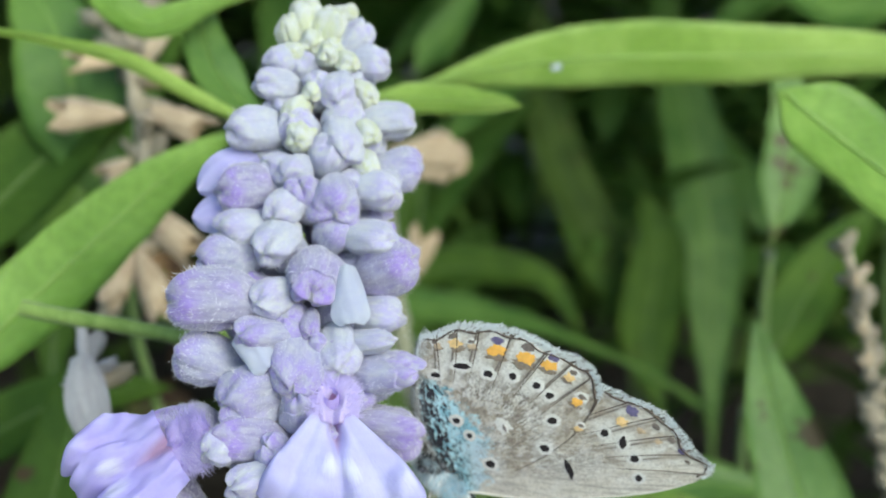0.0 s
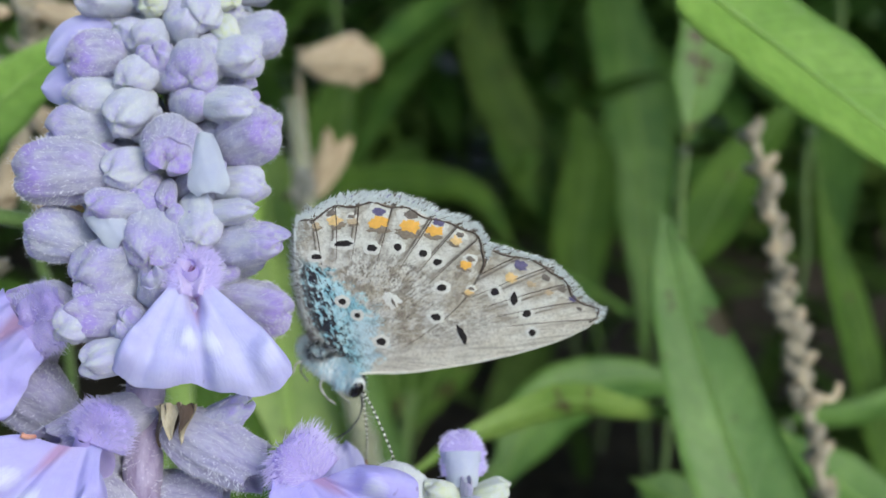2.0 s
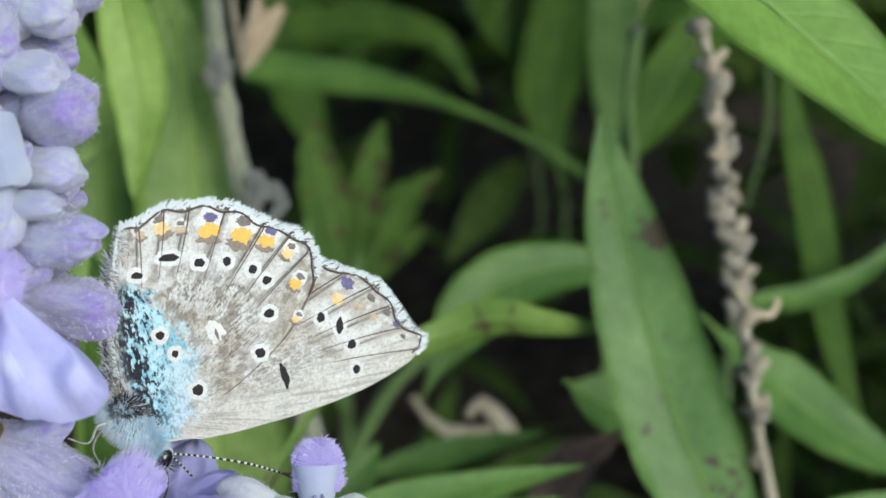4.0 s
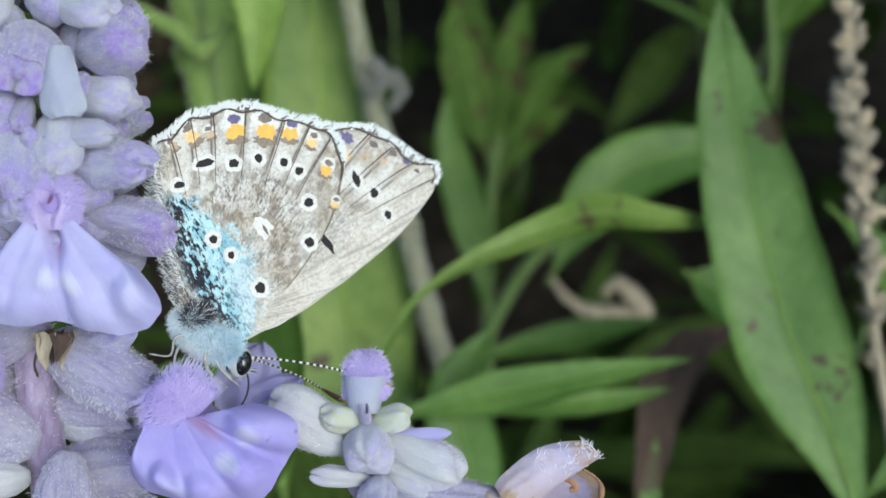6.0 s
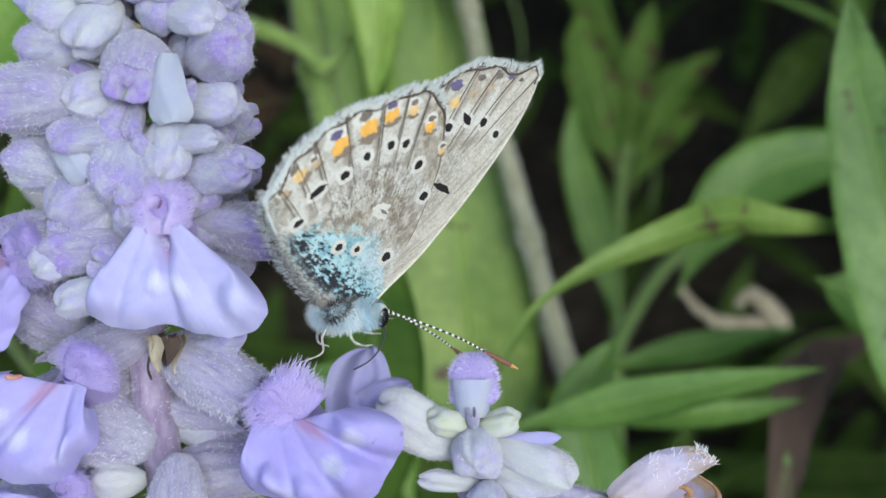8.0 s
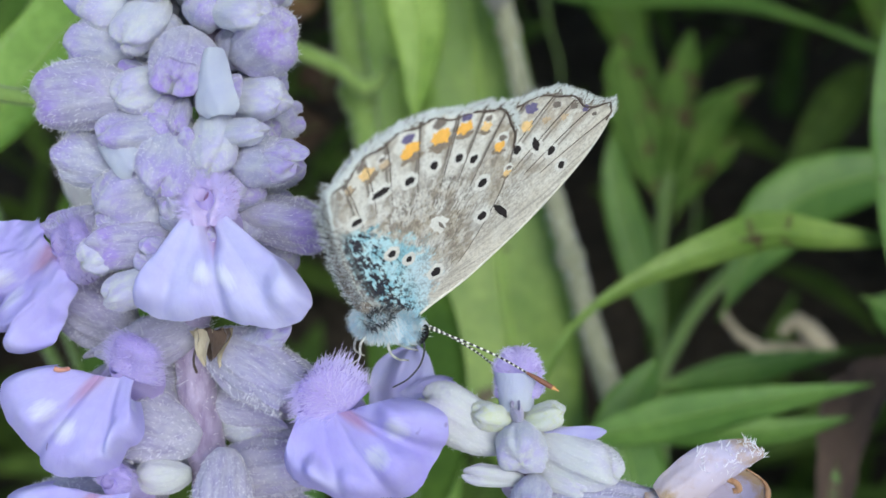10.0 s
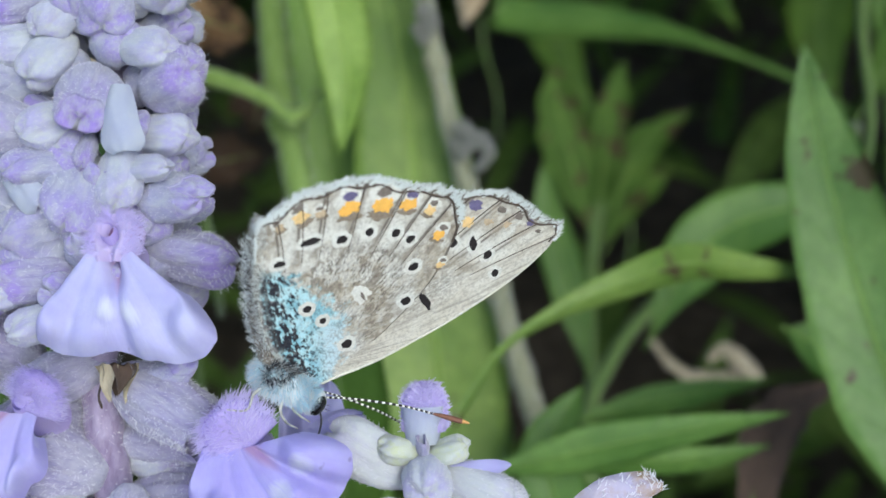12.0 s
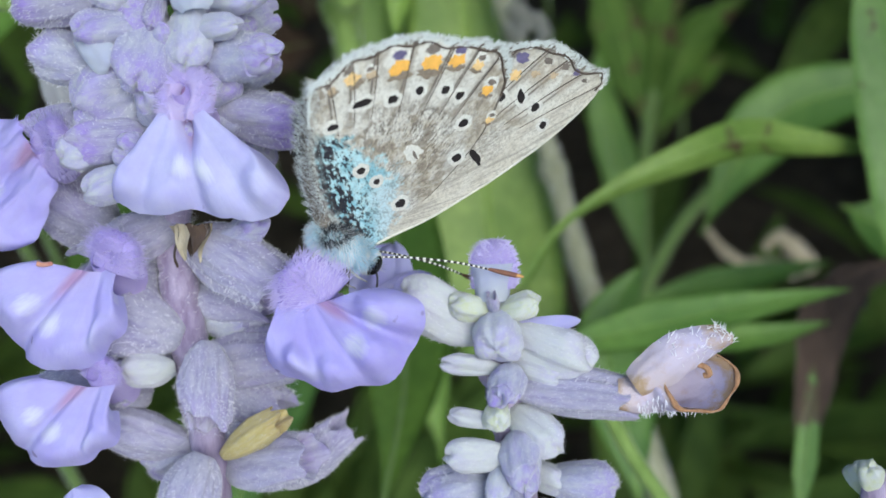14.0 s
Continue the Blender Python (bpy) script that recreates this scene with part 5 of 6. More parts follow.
hooked = dried_stalk("thin dry brown flower stalk with small empty husks", [(42.2, 125.0, 33), (44.1, 125.0, 23.9), (44.7, 125.0, 15.8), (45.4, 125.0, 8.7), (46.5, 125.3, 2.9), (47.3, 125.9, -4.5), (48.6, 126.4, -12.7), (51.5, 127.0, -26)],
            0.65, [0.03, 0.09, 0.14, 0.2, 0.26, 0.31, 0.36, 0.42, 0.47, 0.53, 0.6, 0.65, 0.72, 0.78, 0.84, 0.9], 2.3, (DRIED, DRIED_PALE), 3, 6, 0.85)
bm = bmesh.new()
tube(bm, [mm(46.6, 124.6, 1.0), mm(48.0, 124.2, 0.2), mm(49.4, 124, 0.2), mm(50.2, 124, 1.4), mm(49.9, 124, 1.9)], lambda s: 0.0005 - 0.0002 * s, 7, 16, 0.2)
part("hook", bm, DRIED_PALE, hooked, "curled pale bract")
papery = dried_stalk("dry brown flower stalk with large papery husks", [(-46.0, 125.0, 61.3), (-44.9, 125.0, 53.8), (-44.1, 125.0, 48.7), (-42.4, 125.0, 41.6), (-41.5, 125.0, 34.6), (-42.4, 125.0, 27.8), (-44.0, 125.0, 19.1)],
            1.1, [0.14, 0.22, 0.3, 0.38, 0.46, 0.54, 0.62, 0.7, 0.78, 0.86], 5.0, (DRIED, DRIED_PALE), 11, 4, 0.55)
hidden = dried_stalk("pale papery husks on a thin dry twig behind the spike", [(-10.4, 175.4, 61.9), (-10.7, 177.0, 56.5), (-9.2, 179.2, 45.9), (-7.6, 180.0, 37.5)], 0.5, [], 3.5, (DRIED, DRIED_PALE), 21)


def papery_husk(parent, base, tip, wide):
    """A large dry calyx: a thin crumpled cup, open at its tip."""
    long = math.hypot(tip[0] - base[0], tip[2] - base[2])
    bm = bmesh.new()

    def place(i, j, inner=1.0):
        a = i * math.tau
        r = wide / 2 * (0.25 + 0.75 * math.sin(min(1, j * 1.15) * math.pi / 2) ** 0.9) * inner * (1 + 0.18 * noise.noise(Vector((math.cos(a) * 1.5 + base[0], math.sin(a) * 1.5, j * 2))) + 0.07 * math.cos(5 * a) + 0.16 * noise.noise(Vector((math.cos(a) * 4, math.sin(a) * 4 + base[2], j * 6))))
        z = long * j * (1 + 0.16 * math.cos(2 * a + base[2]) * j ** 3 + 0.07 * noise.noise(Vector((i * 9, base[0], 5))) * j)
        return mm(r * math.cos(a), r * math.sin(a) * 0.6, z)

    grid(bm, 26, 14, place, close=True)
    grid(bm, 26, 14, lambda i, j: place(-i, j, 0.93), close=True)
    ob = part("husk", bm, HUSK, parent, "large pale papery husk")
    ob.matrix_basis = Matrix.Translation(mm(*base)) @ pose(0, 0, 0, 12, math.degrees(math.atan2(tip[0] - base[0], tip[2] - base[2])), 0)


for base, tip, wide in (((-44.2, 124.0, 43.1), (-51.6, 124.0, 41.7), 3.8), ((-41.5, 124.0, 44.0), (-35.0, 124.0, 40.8), 3.8), ((-41.3, 124.0, 32.1), (-34.8, 124.0, 26.0), 3.8), ((-41.2, 124.0, 26.7), (-37.7, 124.0, 19.3), 3.4),
                        ((-42.2, 124.0, 27.6), (-43.5, 124.0, 20.6), 3.4), ((-44.0, 124.0, 50.3), (-50.7, 124.0, 48.4), 2.5), ((-43.1, 124.0, 37.5), (-45.8, 124.0, 34.9), 2.5)):
    papery_husk(papery, base, tip, wide)
for base, tip, wide in (((-10.4, 173.9, 59.3), (0.3, 173.9, 58.4), 8.5), ((-7.3, 180.0, 38.6), (-4.3, 180.0, 47.4), 4.9)):
    papery_husk(hidden, base, tip, wide)
dried_stalk("withered whitish flower on a dry stalk", [(-39.3, 88.0, 10), (-38.6, 88.0, 6), (-38.0, 88.0, 4.3)], 0.5, [0.5, 0.9], 3.2, (WITHERED, DRIED_PALE), 31, 3)
loose = thing("withered_flower", "withered whitish hanging flower among dry husks", "withered flower", G)
loose_petal(loose, (-38.9, 87.4, 7.2), (0, 165, 0), 3.4, 7.4, WITHERED)
curl = thing("curled_leaf", "small curled dry brown leaf", "dry leaf", G)
bm = bmesh.new()
tube(bm, [mm(25.0, 230.0, -13.2), mm(28.7, 230.0, -17.8), mm(33.4, 230.0, -20.2), mm(38.7, 230.0, -20.6), mm(43, 230, -20.1), mm(40, 228, -16), mm(37.4, 228, -14.4), mm(35.4, 228, -17)], lambda s: 0.0007 + 0.0014 * math.sin(s * 3.0) ** 2, 8, 40, 0.8)
part("blade", bm, DRIED, curl)
for u, v, count in ((-11.2, 29.6, 9), (-6.4, 14.8, 8), (-4.2, 13.4, 5)):
    tuft = thing("seed_tuft", "grey downy dry tuft on the flower stalk", "side shoot", G, "stalk tufts")
    for k in range(count):
        shared_part("bud", BUDS["d"][k % 2], tuft, aim(mm(u + 0.6 * math.sin(k * 2.4), 148.6, v + 1.5 * math.cos(k * 1.7)), Vector((0.4 + 0.8 * math.sin(k), -0.4, 1.0))) @ Matrix.Diagonal((0.0014, 0.0014, 0.0023, 1)))
third = thing("flower_spike", "pale green-white tip of another salvia spike", "flower spike", G, "salvia spikes")
for k in range(7):
    shared_part("bud", BUDS["g"][k % 2], third, aim(mm(17.2 + 0.7 * math.cos(k * 2.1), 66 - 0.6 * math.sin(k * 2.1), -20.8 - 0.75 * k), Vector((math.cos(k * 2.1), -math.sin(k * 2.1), 0.9))) @ Matrix.Diagonal((0.0015, 0.0015, 0.002, 1)), "pale green-white bud")
bm = bmesh.new()
tube(bm, [mm(17.2, 66.4, -21), mm(17.2, 66.4, -28), mm(18, 70, -80), mm(20, 80, -200), mm(22, 100, -330)], 0.0008, 8, 40, 0.2)
part("stem", bm, STEM_PURPLE, third)

fleck = thing("fallen_petal", "small white petal scrap lying on a long green leaf", "petal", G)
loose_petal(fleck, (3.9, 113.2, 47.2), (0, 66, 0), 0.7, 1.4, PETAL_WHITE)


# ---- butterfly ----
K = 0.0219  # millimetres of the wing plan
O_X, O_Z = 0.04, 0.505  # the wings' root, millimetres
NAP = np.random.RandomState(5).rand(256, 256)


def smooth_noise(x, y, octaves=4, rough=0.55):
    """Value noise over arrays, 0 to 1, with a period of 256."""
    total, amp, norm = 0.0, 1.0, 0.0
    for k in range(octaves):
        px, py = x * 2 ** k + 17.3 * k, y * 2 ** k + 41.7 * k
        ix, iy = np.floor(px).astype(int), np.floor(py).astype(int)
        fx, fy = px - ix, py - iy
        fx, fy = fx * fx * (3 - 2 * fx), fy * fy * (3 - 2 * fy)
        a = NAP[ix % 256, iy % 256] * (1 - fx) + NAP[(ix + 1) % 256, iy % 256] * fx
        b = NAP[ix % 256, (iy + 1) % 256] * (1 - fx) + NAP[(ix + 1) % 256, (iy + 1) % 256] * fx
        total, norm, amp = total + amp * (a * (1 - fy) + b * fy), norm + amp, amp * rough
    return total / norm


def step(x, a, b):
    q = np.clip((x - a) / (b - a), 0, 1)
    return q * q * (3 - 2 * q)


def scale_material(name):
    """Wing scales: the pigment laid down on the wing, broken up by single scales."""
    m = Mat(name, 0.8, 0.12)
    pigment = m.n("VertexColor")
    pigment.layer_name = "scales"
    fleck = m.noise(6500, 3, rough=0.7)
    dust = m.noise(2600, 3)
    c = m.mix(m.math("MULTIPLY", m.ramp(fleck, (0.48, 0.0), (0.62, 1.0)), 0.30), pigment.outputs[0], (0.12, 0.10, 0.085))
    c = m.mix(m.math("MULTIPLY", m.ramp(dust, (0.55, 0.0), (0.72, 1.0)), 0.22), c, (0.80, 0.80, 0.78))
    m.color(c)
    m.bump(m.math("ADD", fleck, dust), 0.00003, 0.6)
    m.velvet(0.12)
    return m.thin(0.15).m


WING_SCALES = scale_material("wing_underside")


def upper_material():
    m = Mat("wing_upper", 0.6, 0.2)
    fleck, cloud = m.noise(5000, 4, rough=0.7), m.noise(600, 3)
    c = m.mix(m.ramp(cloud, (0.35, 0.0), (0.65, 1.0)), (0.17, 0.14, 0.36), (0.27, 0.24, 0.56))
    c = m.mix(m.math("MULTIPLY", m.ramp(fleck, (0.5, 0.0), (0.7, 1.0)), 0.45), c, (0.07, 0.05, 0.12))
    m.color(c)
    m.velvet(0.15)
    return m.thin(0.15).m


WING_D = upper_material()


def plain(name, c, rough=0.7, speck=0.3, scale=4000, spec=0.25, share=0.0):
    m = Mat(name, rough, spec)
    f = m.noise(scale, 3)
    m.color(m.mix(m.math("MULTIPLY", m.ramp(f, (0.4, 0.0), (0.65, 1.0)), speck), c, tuple(v * 0.5 for v in c)))
    m.bump(f, 0.00004, 0.5)
    return m.thin(share).m if share else m.m


SPOT_WHITE = plain("spot_white", (0.70, 0.69, 0.66), speck=0.35, scale=6000)
SPOT_BLACK = plain("spot_black", (0.022, 0.018, 0.020))
SPOT_ORANGE = plain("spot_orange", (0.86, 0.47, 0.11), speck=0.25, scale=2500)
SPOT_AMBER = plain("spot_amber", (0.80, 0.56, 0.27), speck=0.4, scale=3000)
SPOT_BUFF = plain("spot_buff", (0.55, 0.43, 0.30), speck=0.5, scale=3000)
SPOT_GREY = plain("spot_grey", (0.20, 0.17, 0.155), speck=0.5)
BROWN = plain("wing_brown", (0.27, 0.22, 0.175), speck=0.5, scale=5000)
SPOT_VIOLET = plain("spot_violet", (0.16, 0.14, 0.27), speck=0.6)
VEIN = plain("vein_dark", (0.085, 0.065, 0.055))
COSTA = plain("wing_edge_cream", (0.58, 0.56, 0.50), speck=0.3)
m = Mat("fringe_white", 0.85, 0.1)
m.color((0.80, 0.84, 0.85)).velvet(0.1)
FRINGE = m.thin(0.3).m
FUR_BLUE = plain("fur_blue", (0.66, 0.84, 0.93), speck=0.2, scale=1500, share=0.5)
FUR_WHITE = plain("fur_white", (0.88, 0.90, 0.92), speck=0.1, scale=1500, share=0.5)
FUR_DARK = plain("fur_dark", (0.05, 0.055, 0.07), speck=0.3, scale=1500)
THORAX = plain("thorax_blue_grey", (0.42, 0.55, 0.62), speck=0.5, scale=1500)
BODY_DARK = plain("body_dark", (0.05, 0.05, 0.06))
ABDOMEN = plain("abdomen_grey", (0.30, 0.26, 0.23), speck=0.6, scale=1500)
EYE = plain("eye_black", (0.008, 0.007, 0.008), rough=0.12, speck=0.0, spec=0.6)
m = Mat("antenna_banded", 0.6)
ring = m.math("FRACT", m.math("MULTIPLY", m.xyz(m.coords("UV"))[1], 20.0))
m.color(m.mix(m.ramp(ring, (0.55, 0.0), (0.60, 1.0)), (0.025, 0.02, 0.02), (0.78, 0.77, 0.70)))
ANTENNA = m.m
LEG = plain("leg_pale", (0.50, 0.49, 0.46), speck=0.9, scale=3000)
CLUB = plain("antenna_club", (0.20, 0.09, 0.06))
CLUB_TIP = plain("antenna_tip", (0.62, 0.33, 0.12))

# the membranes' reach from the root: degrees, plan units
HIND = [(3.5, 165), (15, 284), (19, 338), (24, 420), (29.5, 495), (34, 560), (38, 585), (42.5, 597), (47, 592), (51, 574), (57, 570), (63, 567), (68.2, 559), (73.7, 541), (79.5, 528),
        (83.5, 506), (86, 488), (91, 478), (94, 402), (97.5, 320), (102, 228), (108.4, 126)]
FORE = [(-69, 70), (-50, 90), (-30.6, 134), (-16.8, 225), (-9, 310), (-2.8, 430), (3.1, 597), (7.4, 712), (10, 752), (12.4, 757), (14.2, 728), (17.7, 711), (22.7, 695), (27.4, 681), (30.8, 652),
        (34.2, 622), (38.5, 594), (42, 572), (60, 520)]
HIND_VEINS, FORE_VEINS = (40.5, 47, 54, 64, 73.7, 80, 86.5), (10, 15, 20.5, 26.5, 33)


def spread(table, theta):
    return np.interp(theta, [a for a, _ in table], [r for _, r in table]) * K


def rise(x, z, fore):
    """How far the wing bellies towards -y, in millimetres."""
    if fore:
        return 0.06 - 0.2 * np.exp(-((x - 9) ** 2 + (z - 4) ** 2) / 40)
    return -0.16 - 0.3 * np.exp(-((x - 4) ** 2 + (z - 6) ** 2) / 30)


def wing_spot(theta, f, table, fore, lift=0.0):
    """Places on a wing, for numbers or arrays: angle, share of the reach."""
    r = spread(table, theta) * f
    x, z = O_X + r * np.cos(np.radians(theta)), O_Z + r * np.sin(np.radians(theta))
    return x, rise(x, z, fore) + lift, z


def wing_point(theta, f, table, fore, lift=0.0):
    x, y, z = wing_spot(theta, f, table, fore, lift)
    return Vector((float(x) / 1000, float(y) / 1000, float(z) / 1000))


HIND_SPOTS = ((156, 242, 14, 9), (233, 206, 25, 10), (303, 225, 14, 11), (369, 229, 10, 12), (431, 256, 11, 12), (464, 287, 12, 11), (466, 372, 14, 12), (440, 472, 14, 14), (282, 546, 14, 16),
              (199, 394, 11, 11), (232, 445, 9, 10))
FORE_SPOTS = ((587, 374, 11, 14), (637, 399, 10, 22), (672, 451, 12, 14), (687, 520, 10, 13))


def blend(c, other, share):
    return c + (np.array(other) - c) * share[..., None]


def pigment_of(theta, f, x, z, fore, veins):
    """The colours of the underside: mottled grey-beige, pale cells before the margin, brown shade along the veins, blue dust near the body."""
    cx, cy = x / K + 133, 623 - z / K
    radial = smooth_noise(theta * 0.55, f * 7, 4)
    grain = smooth_noise(cx * 0.17 + cy * 0.04, cy * 0.11 - cx * 0.03, 3, 0.7)
    speck = smooth_noise(theta * 1.9 + 3, f * 46, 3, 0.75)
    cloud = smooth_noise(cx * 0.014, cy * 0.014, 4)
    c = np.empty(theta.shape + (3,))
    c[:] = (0.56, 0.515, 0.44) if fore else (0.50, 0.45, 0.375)
    c = blend(c, (0.71, 0.70, 0.665), step(cloud, 0.44, 0.60) * 0.9)
    c = blend(c, (0.36, 0.31, 0.25), step(radial, 0.50, 0.70) * (0.35 if fore else 0.6))
    c = blend(c, (0.09, 0.07, 0.06), step(speck, 0.54, 0.61) * (0.5 if fore else 0.85) * (1 - 0.7 * step(f, 0.72, 0.85)) * step(smooth_noise(cx * 0.02 + 9, cy * 0.02, 3), 0.34, 0.56))
    c = blend(c, (0.24, 0.20, 0.17), step(grain, 0.54, 0.68) * 0.65 * (1 - 0.5 * step(f, 0.75, 0.9)))
    blot = smooth_noise(cx * 0.040 + 5, cy * 0.040, 4, 0.68)
    c = blend(c, (0.23, 0.19, 0.155), step(blot, 0.52, 0.66) * (0.35 if fore else 0.62))
    c = blend(c, (0.74, 0.735, 0.71), step(0.46 - blot, 0.0, 0.14) * (0.35 if fore else 0.5))
    for sx, sy, *_ in FORE_SPOTS if fore else HIND_SPOTS:
        c = blend(c, (0.77, 0.765, 0.74), np.exp(-((cx - sx) ** 2 + (cy - sy) ** 2) / 38.0 ** 2) * (0.35 + 0.6 * step(grain, 0.4, 0.6)) * 0.8)
    gap = np.min(np.abs(theta[..., None] - np.array(veins)), axis=-1)
    mid = np.min(np.abs(theta[..., None] - (np.array(veins)[1:] + np.array(veins)[:-1]) / 2), axis=-1)
    inside = (theta > veins[0] - 6) & (theta < veins[-1] + 7)
    band = step(f, 0.60, 0.72) * (1 - step(f, 0.86, 0.93)) * inside
    c = blend(c, (0.27, 0.22, 0.17), (1 - step(gap, 0.4, 2.4)) * band * step(cloud + 0.3 * radial, 0.40, 0.62) * 0.5)
    c = blend(c, (0.76, 0.755, 0.72), (1 - step(mid, 1.5, 4.2)) * step(f, 0.70, 0.76) * (1 - step(f, 0.955, 0.975)) * inside * 0.55)
    c = blend(c, (0.30, 0.26, 0.22), (1 - step(np.abs(f - 0.945 - 0.02 * np.cos(mid * 0.6)), 0.004, 0.020)) * inside * 0.5 * step(cloud, 0.3, 0.6))
    # veins and the dark line before the fringe
    c = blend(c, (0.10, 0.08, 0.07), (1 - step(gap * f + 0.3 * (radial - 0.5), 0.10, 0.42)) * step(f, 0.58 if fore else 0.66, 0.84) * inside * 0.92)
    c = blend(c, (0.07, 0.055, 0.05), step(f, 0.965, 0.985) * (theta > 8) * (theta < 92) * 0.85)
    if fore:
        c = blend(c, (0.42, 0.36, 0.29), step(f, 0.80, 0.88) * (1 - step(f, 0.93, 0.97)) * step(smooth_noise(theta * 0.4, f * 12, 3), 0.48, 0.60) * (theta > 8) * 0.7)
        low = step(0.33 * x - z, -0.6, 1.8)
        c = blend(c, (0.76, 0.725, 0.655), low * 0.6)
        c = blend(c, (0.38, 0.35, 0.31), low * step(smooth_noise(theta * 0.9, f * 4, 3), 0.56, 0.68) * 0.7)
    # blue dust and black hair scales near the body
    edge = np.interp(cy, [225, 266, 378, 490, 602, 640], [118, 165, 246, 292, 272, 245])
    left = np.interp(cy, [225, 300, 400, 480, 560, 640], [128, 112, 108, 118, 150, 190])
    dust = smooth_noise(cx * 0.06, cy * 0.06, 4, 0.7)
    blue = step(edge - cx + (dust - 0.5) * 130, -14, 26) * step(cy, 232, 285)
    tone = np.empty_like(c)
    tone[:] = (0.27, 0.56, 0.68)
    tone = blend(tone, (0.50, 0.76, 0.84), step(smooth_noise(cx * 0.03, cy * 0.03, 3), 0.36, 0.58))
    tone = blend(tone, (0.56, 0.72, 0.80), step(cx, 180, 250) * step(cy, 420, 500))
    c = c + (tone - c) * (blue * 0.93)[..., None]
    wisp = smooth_noise(cx * 0.17 - cy * 0.05, cy * 0.065 + cx * 0.05, 3, 0.7)
    near = 1 - step(cx - left, 4, 75)
    c = blend(c, (0.02, 0.022, 0.035), step(wisp + 0.17 * near, 0.58, 0.65) * blue * (0.35 + 0.65 * (1 - step(cx, 170, 240))))
    c = blend(c, (0.05, 0.05, 0.055), (1 - step(np.abs(cx - left), 3, 11)) * step(dust, 0.32, 0.5) * step(cy, 240, 300) * (0 if fore else 0.85))
    fold = step(left - cx, 4, 16) * step(cy, 200, 260) * (0 if fore else 1)
    c = blend(c, (0.42, 0.42, 0.41), fold * 0.85)
    c = blend(c, (0.13, 0.12, 0.12), fold * step(wisp, 0.55, 0.64) * 0.8)
    return np.clip(c, 0, 1)


def wing(parent, name, table, fore, material, veins, far=False, label=""):
    lo, hi = table[0][0], table[-1][0]
    rnd = random.Random(len(name) + far)
    nu, nv = (90, 30) if far else (420, 230)
    ii, jj = np.meshgrid(np.linspace(0, 1, nu + 1), np.linspace(0, 1, nv + 1))
    theta = lo + (hi - lo) * ii
    ragged = 1 + 0.010 * (smooth_noise(ii * 60, ii * 0 + 3 + 5 * fore, 3) - 0.5)
    f = (0.02 + 0.98 * jj) * ragged * (0.965 if far else 1)
    x, y, z = wing_spot(theta, f, table, fore)
    for a in veins:
        y = y - 0.035 * np.exp(-((theta - a) / 1.0) ** 2) * f
    verts = np.stack([x, y, z], -1).reshape(-1, 3) / 1000
    under = verts + np.array((0, 0.00005, 0))
    k = (np.arange(nv)[:, None] * (nu + 1) + np.arange(nu)[None, :]).ravel()
    front = np.stack([k, k + 1, k + nu + 2, k + nu + 1], 1)
    me = bpy.data.meshes.new(name)
    me.from_pydata(np.concatenate([verts, under]).tolist(), [], np.concatenate([front, front[:, ::-1] + len(verts)]).tolist())
    me.polygons.foreach_set("use_smooth", [True] * len(me.polygons))
    me.materials.append(material)
    if not far:
        c = pigment_of(theta, f, x, z, fore, veins).reshape(-1, 3)
        c = np.concatenate([c, np.ones((len(c), 1))], 1)
        layer = me.color_attributes.new("scales", "FLOAT_COLOR", "POINT")
        layer.data.foreach_set("color", np.concatenate([c, c]).astype(np.float32).ravel())
    ob = new(name, me)
    ob.parent = parent
    if label:
        ob["label"] = label
    # fringe of long scales round the outer margin, in tufts with gaps
    a0, a1, long = (9, 58, 0.026) if fore else (34, 95, 0.036)
    bm = bmesh.new()
    for _ in range(800 if far else 2200):
        th = a0 + (a1 - a0) * rnd.random()
        tuft = 0.62 + 0.38 * math.sin(th * 2.9 + math.sin(th * 0.9)) + 0.25 * noise.noise(Vector((th * 0.8, fore * 3, far)))
        if tuft < 0.5 and rnd.random() < 0.75:
            continue
        p = wing_point(th, rnd.uniform(0.975, 1.0) * (0.965 if far else 1), table, fore, rnd.uniform(-0.05, 0.05))
        q = wing_point(th + rnd.uniform(-1.2, 1.2) - (0.9 if not fore else 0), (1 + long * rnd.uniform(0.45, 1.0) * max(0.4, tuft)) * (0.97 if far else 1), table, fore, rnd.uniform(-0.15, 0.12))
        strand(bm, p, q, rnd.choice((0.00003, 0.00004, 0.00006)), 0 if rnd.random() < 0.93 else 1, 0.00006)
    if not fore:
        for _ in range(1000):
            th = rnd.uniform(89, 108)
            p = wing_point(th, rnd.uniform(0.86, 0.99), table, fore, rnd.uniform(-0.05, 0.1))
            strand(bm, p, p + mm(rnd.uniform(-0.42, -0.1), rnd.uniform(-0.25, 0.25), rnd.uniform(-0.1, 0.4)), 0.000022, 0 if rnd.random() < 0.66 else 1, 0.0001)
    part("fringe", bm, (FRINGE, SPOT_GREY), ob, "white hairy fringe")
    if far:
        return ob
    for a in veins:
        bm = bmesh.new()
        tube(bm, [wing_point(a + 5.0 * (1 - s) * (1 if fore else -1) + 0.5 * math.sin(a + 7 * s), s, table, fore, -0.020) for s in (0.66, 0.75, 0.85, 0.92, 0.975)], lambda s: 0.000014 + 0.000034 * s, 6, 20)
        part("vein", bm, VEIN, ob)
    bm = bmesh.new()
    b0, b1 = (9, 42) if fore else (31, 90)
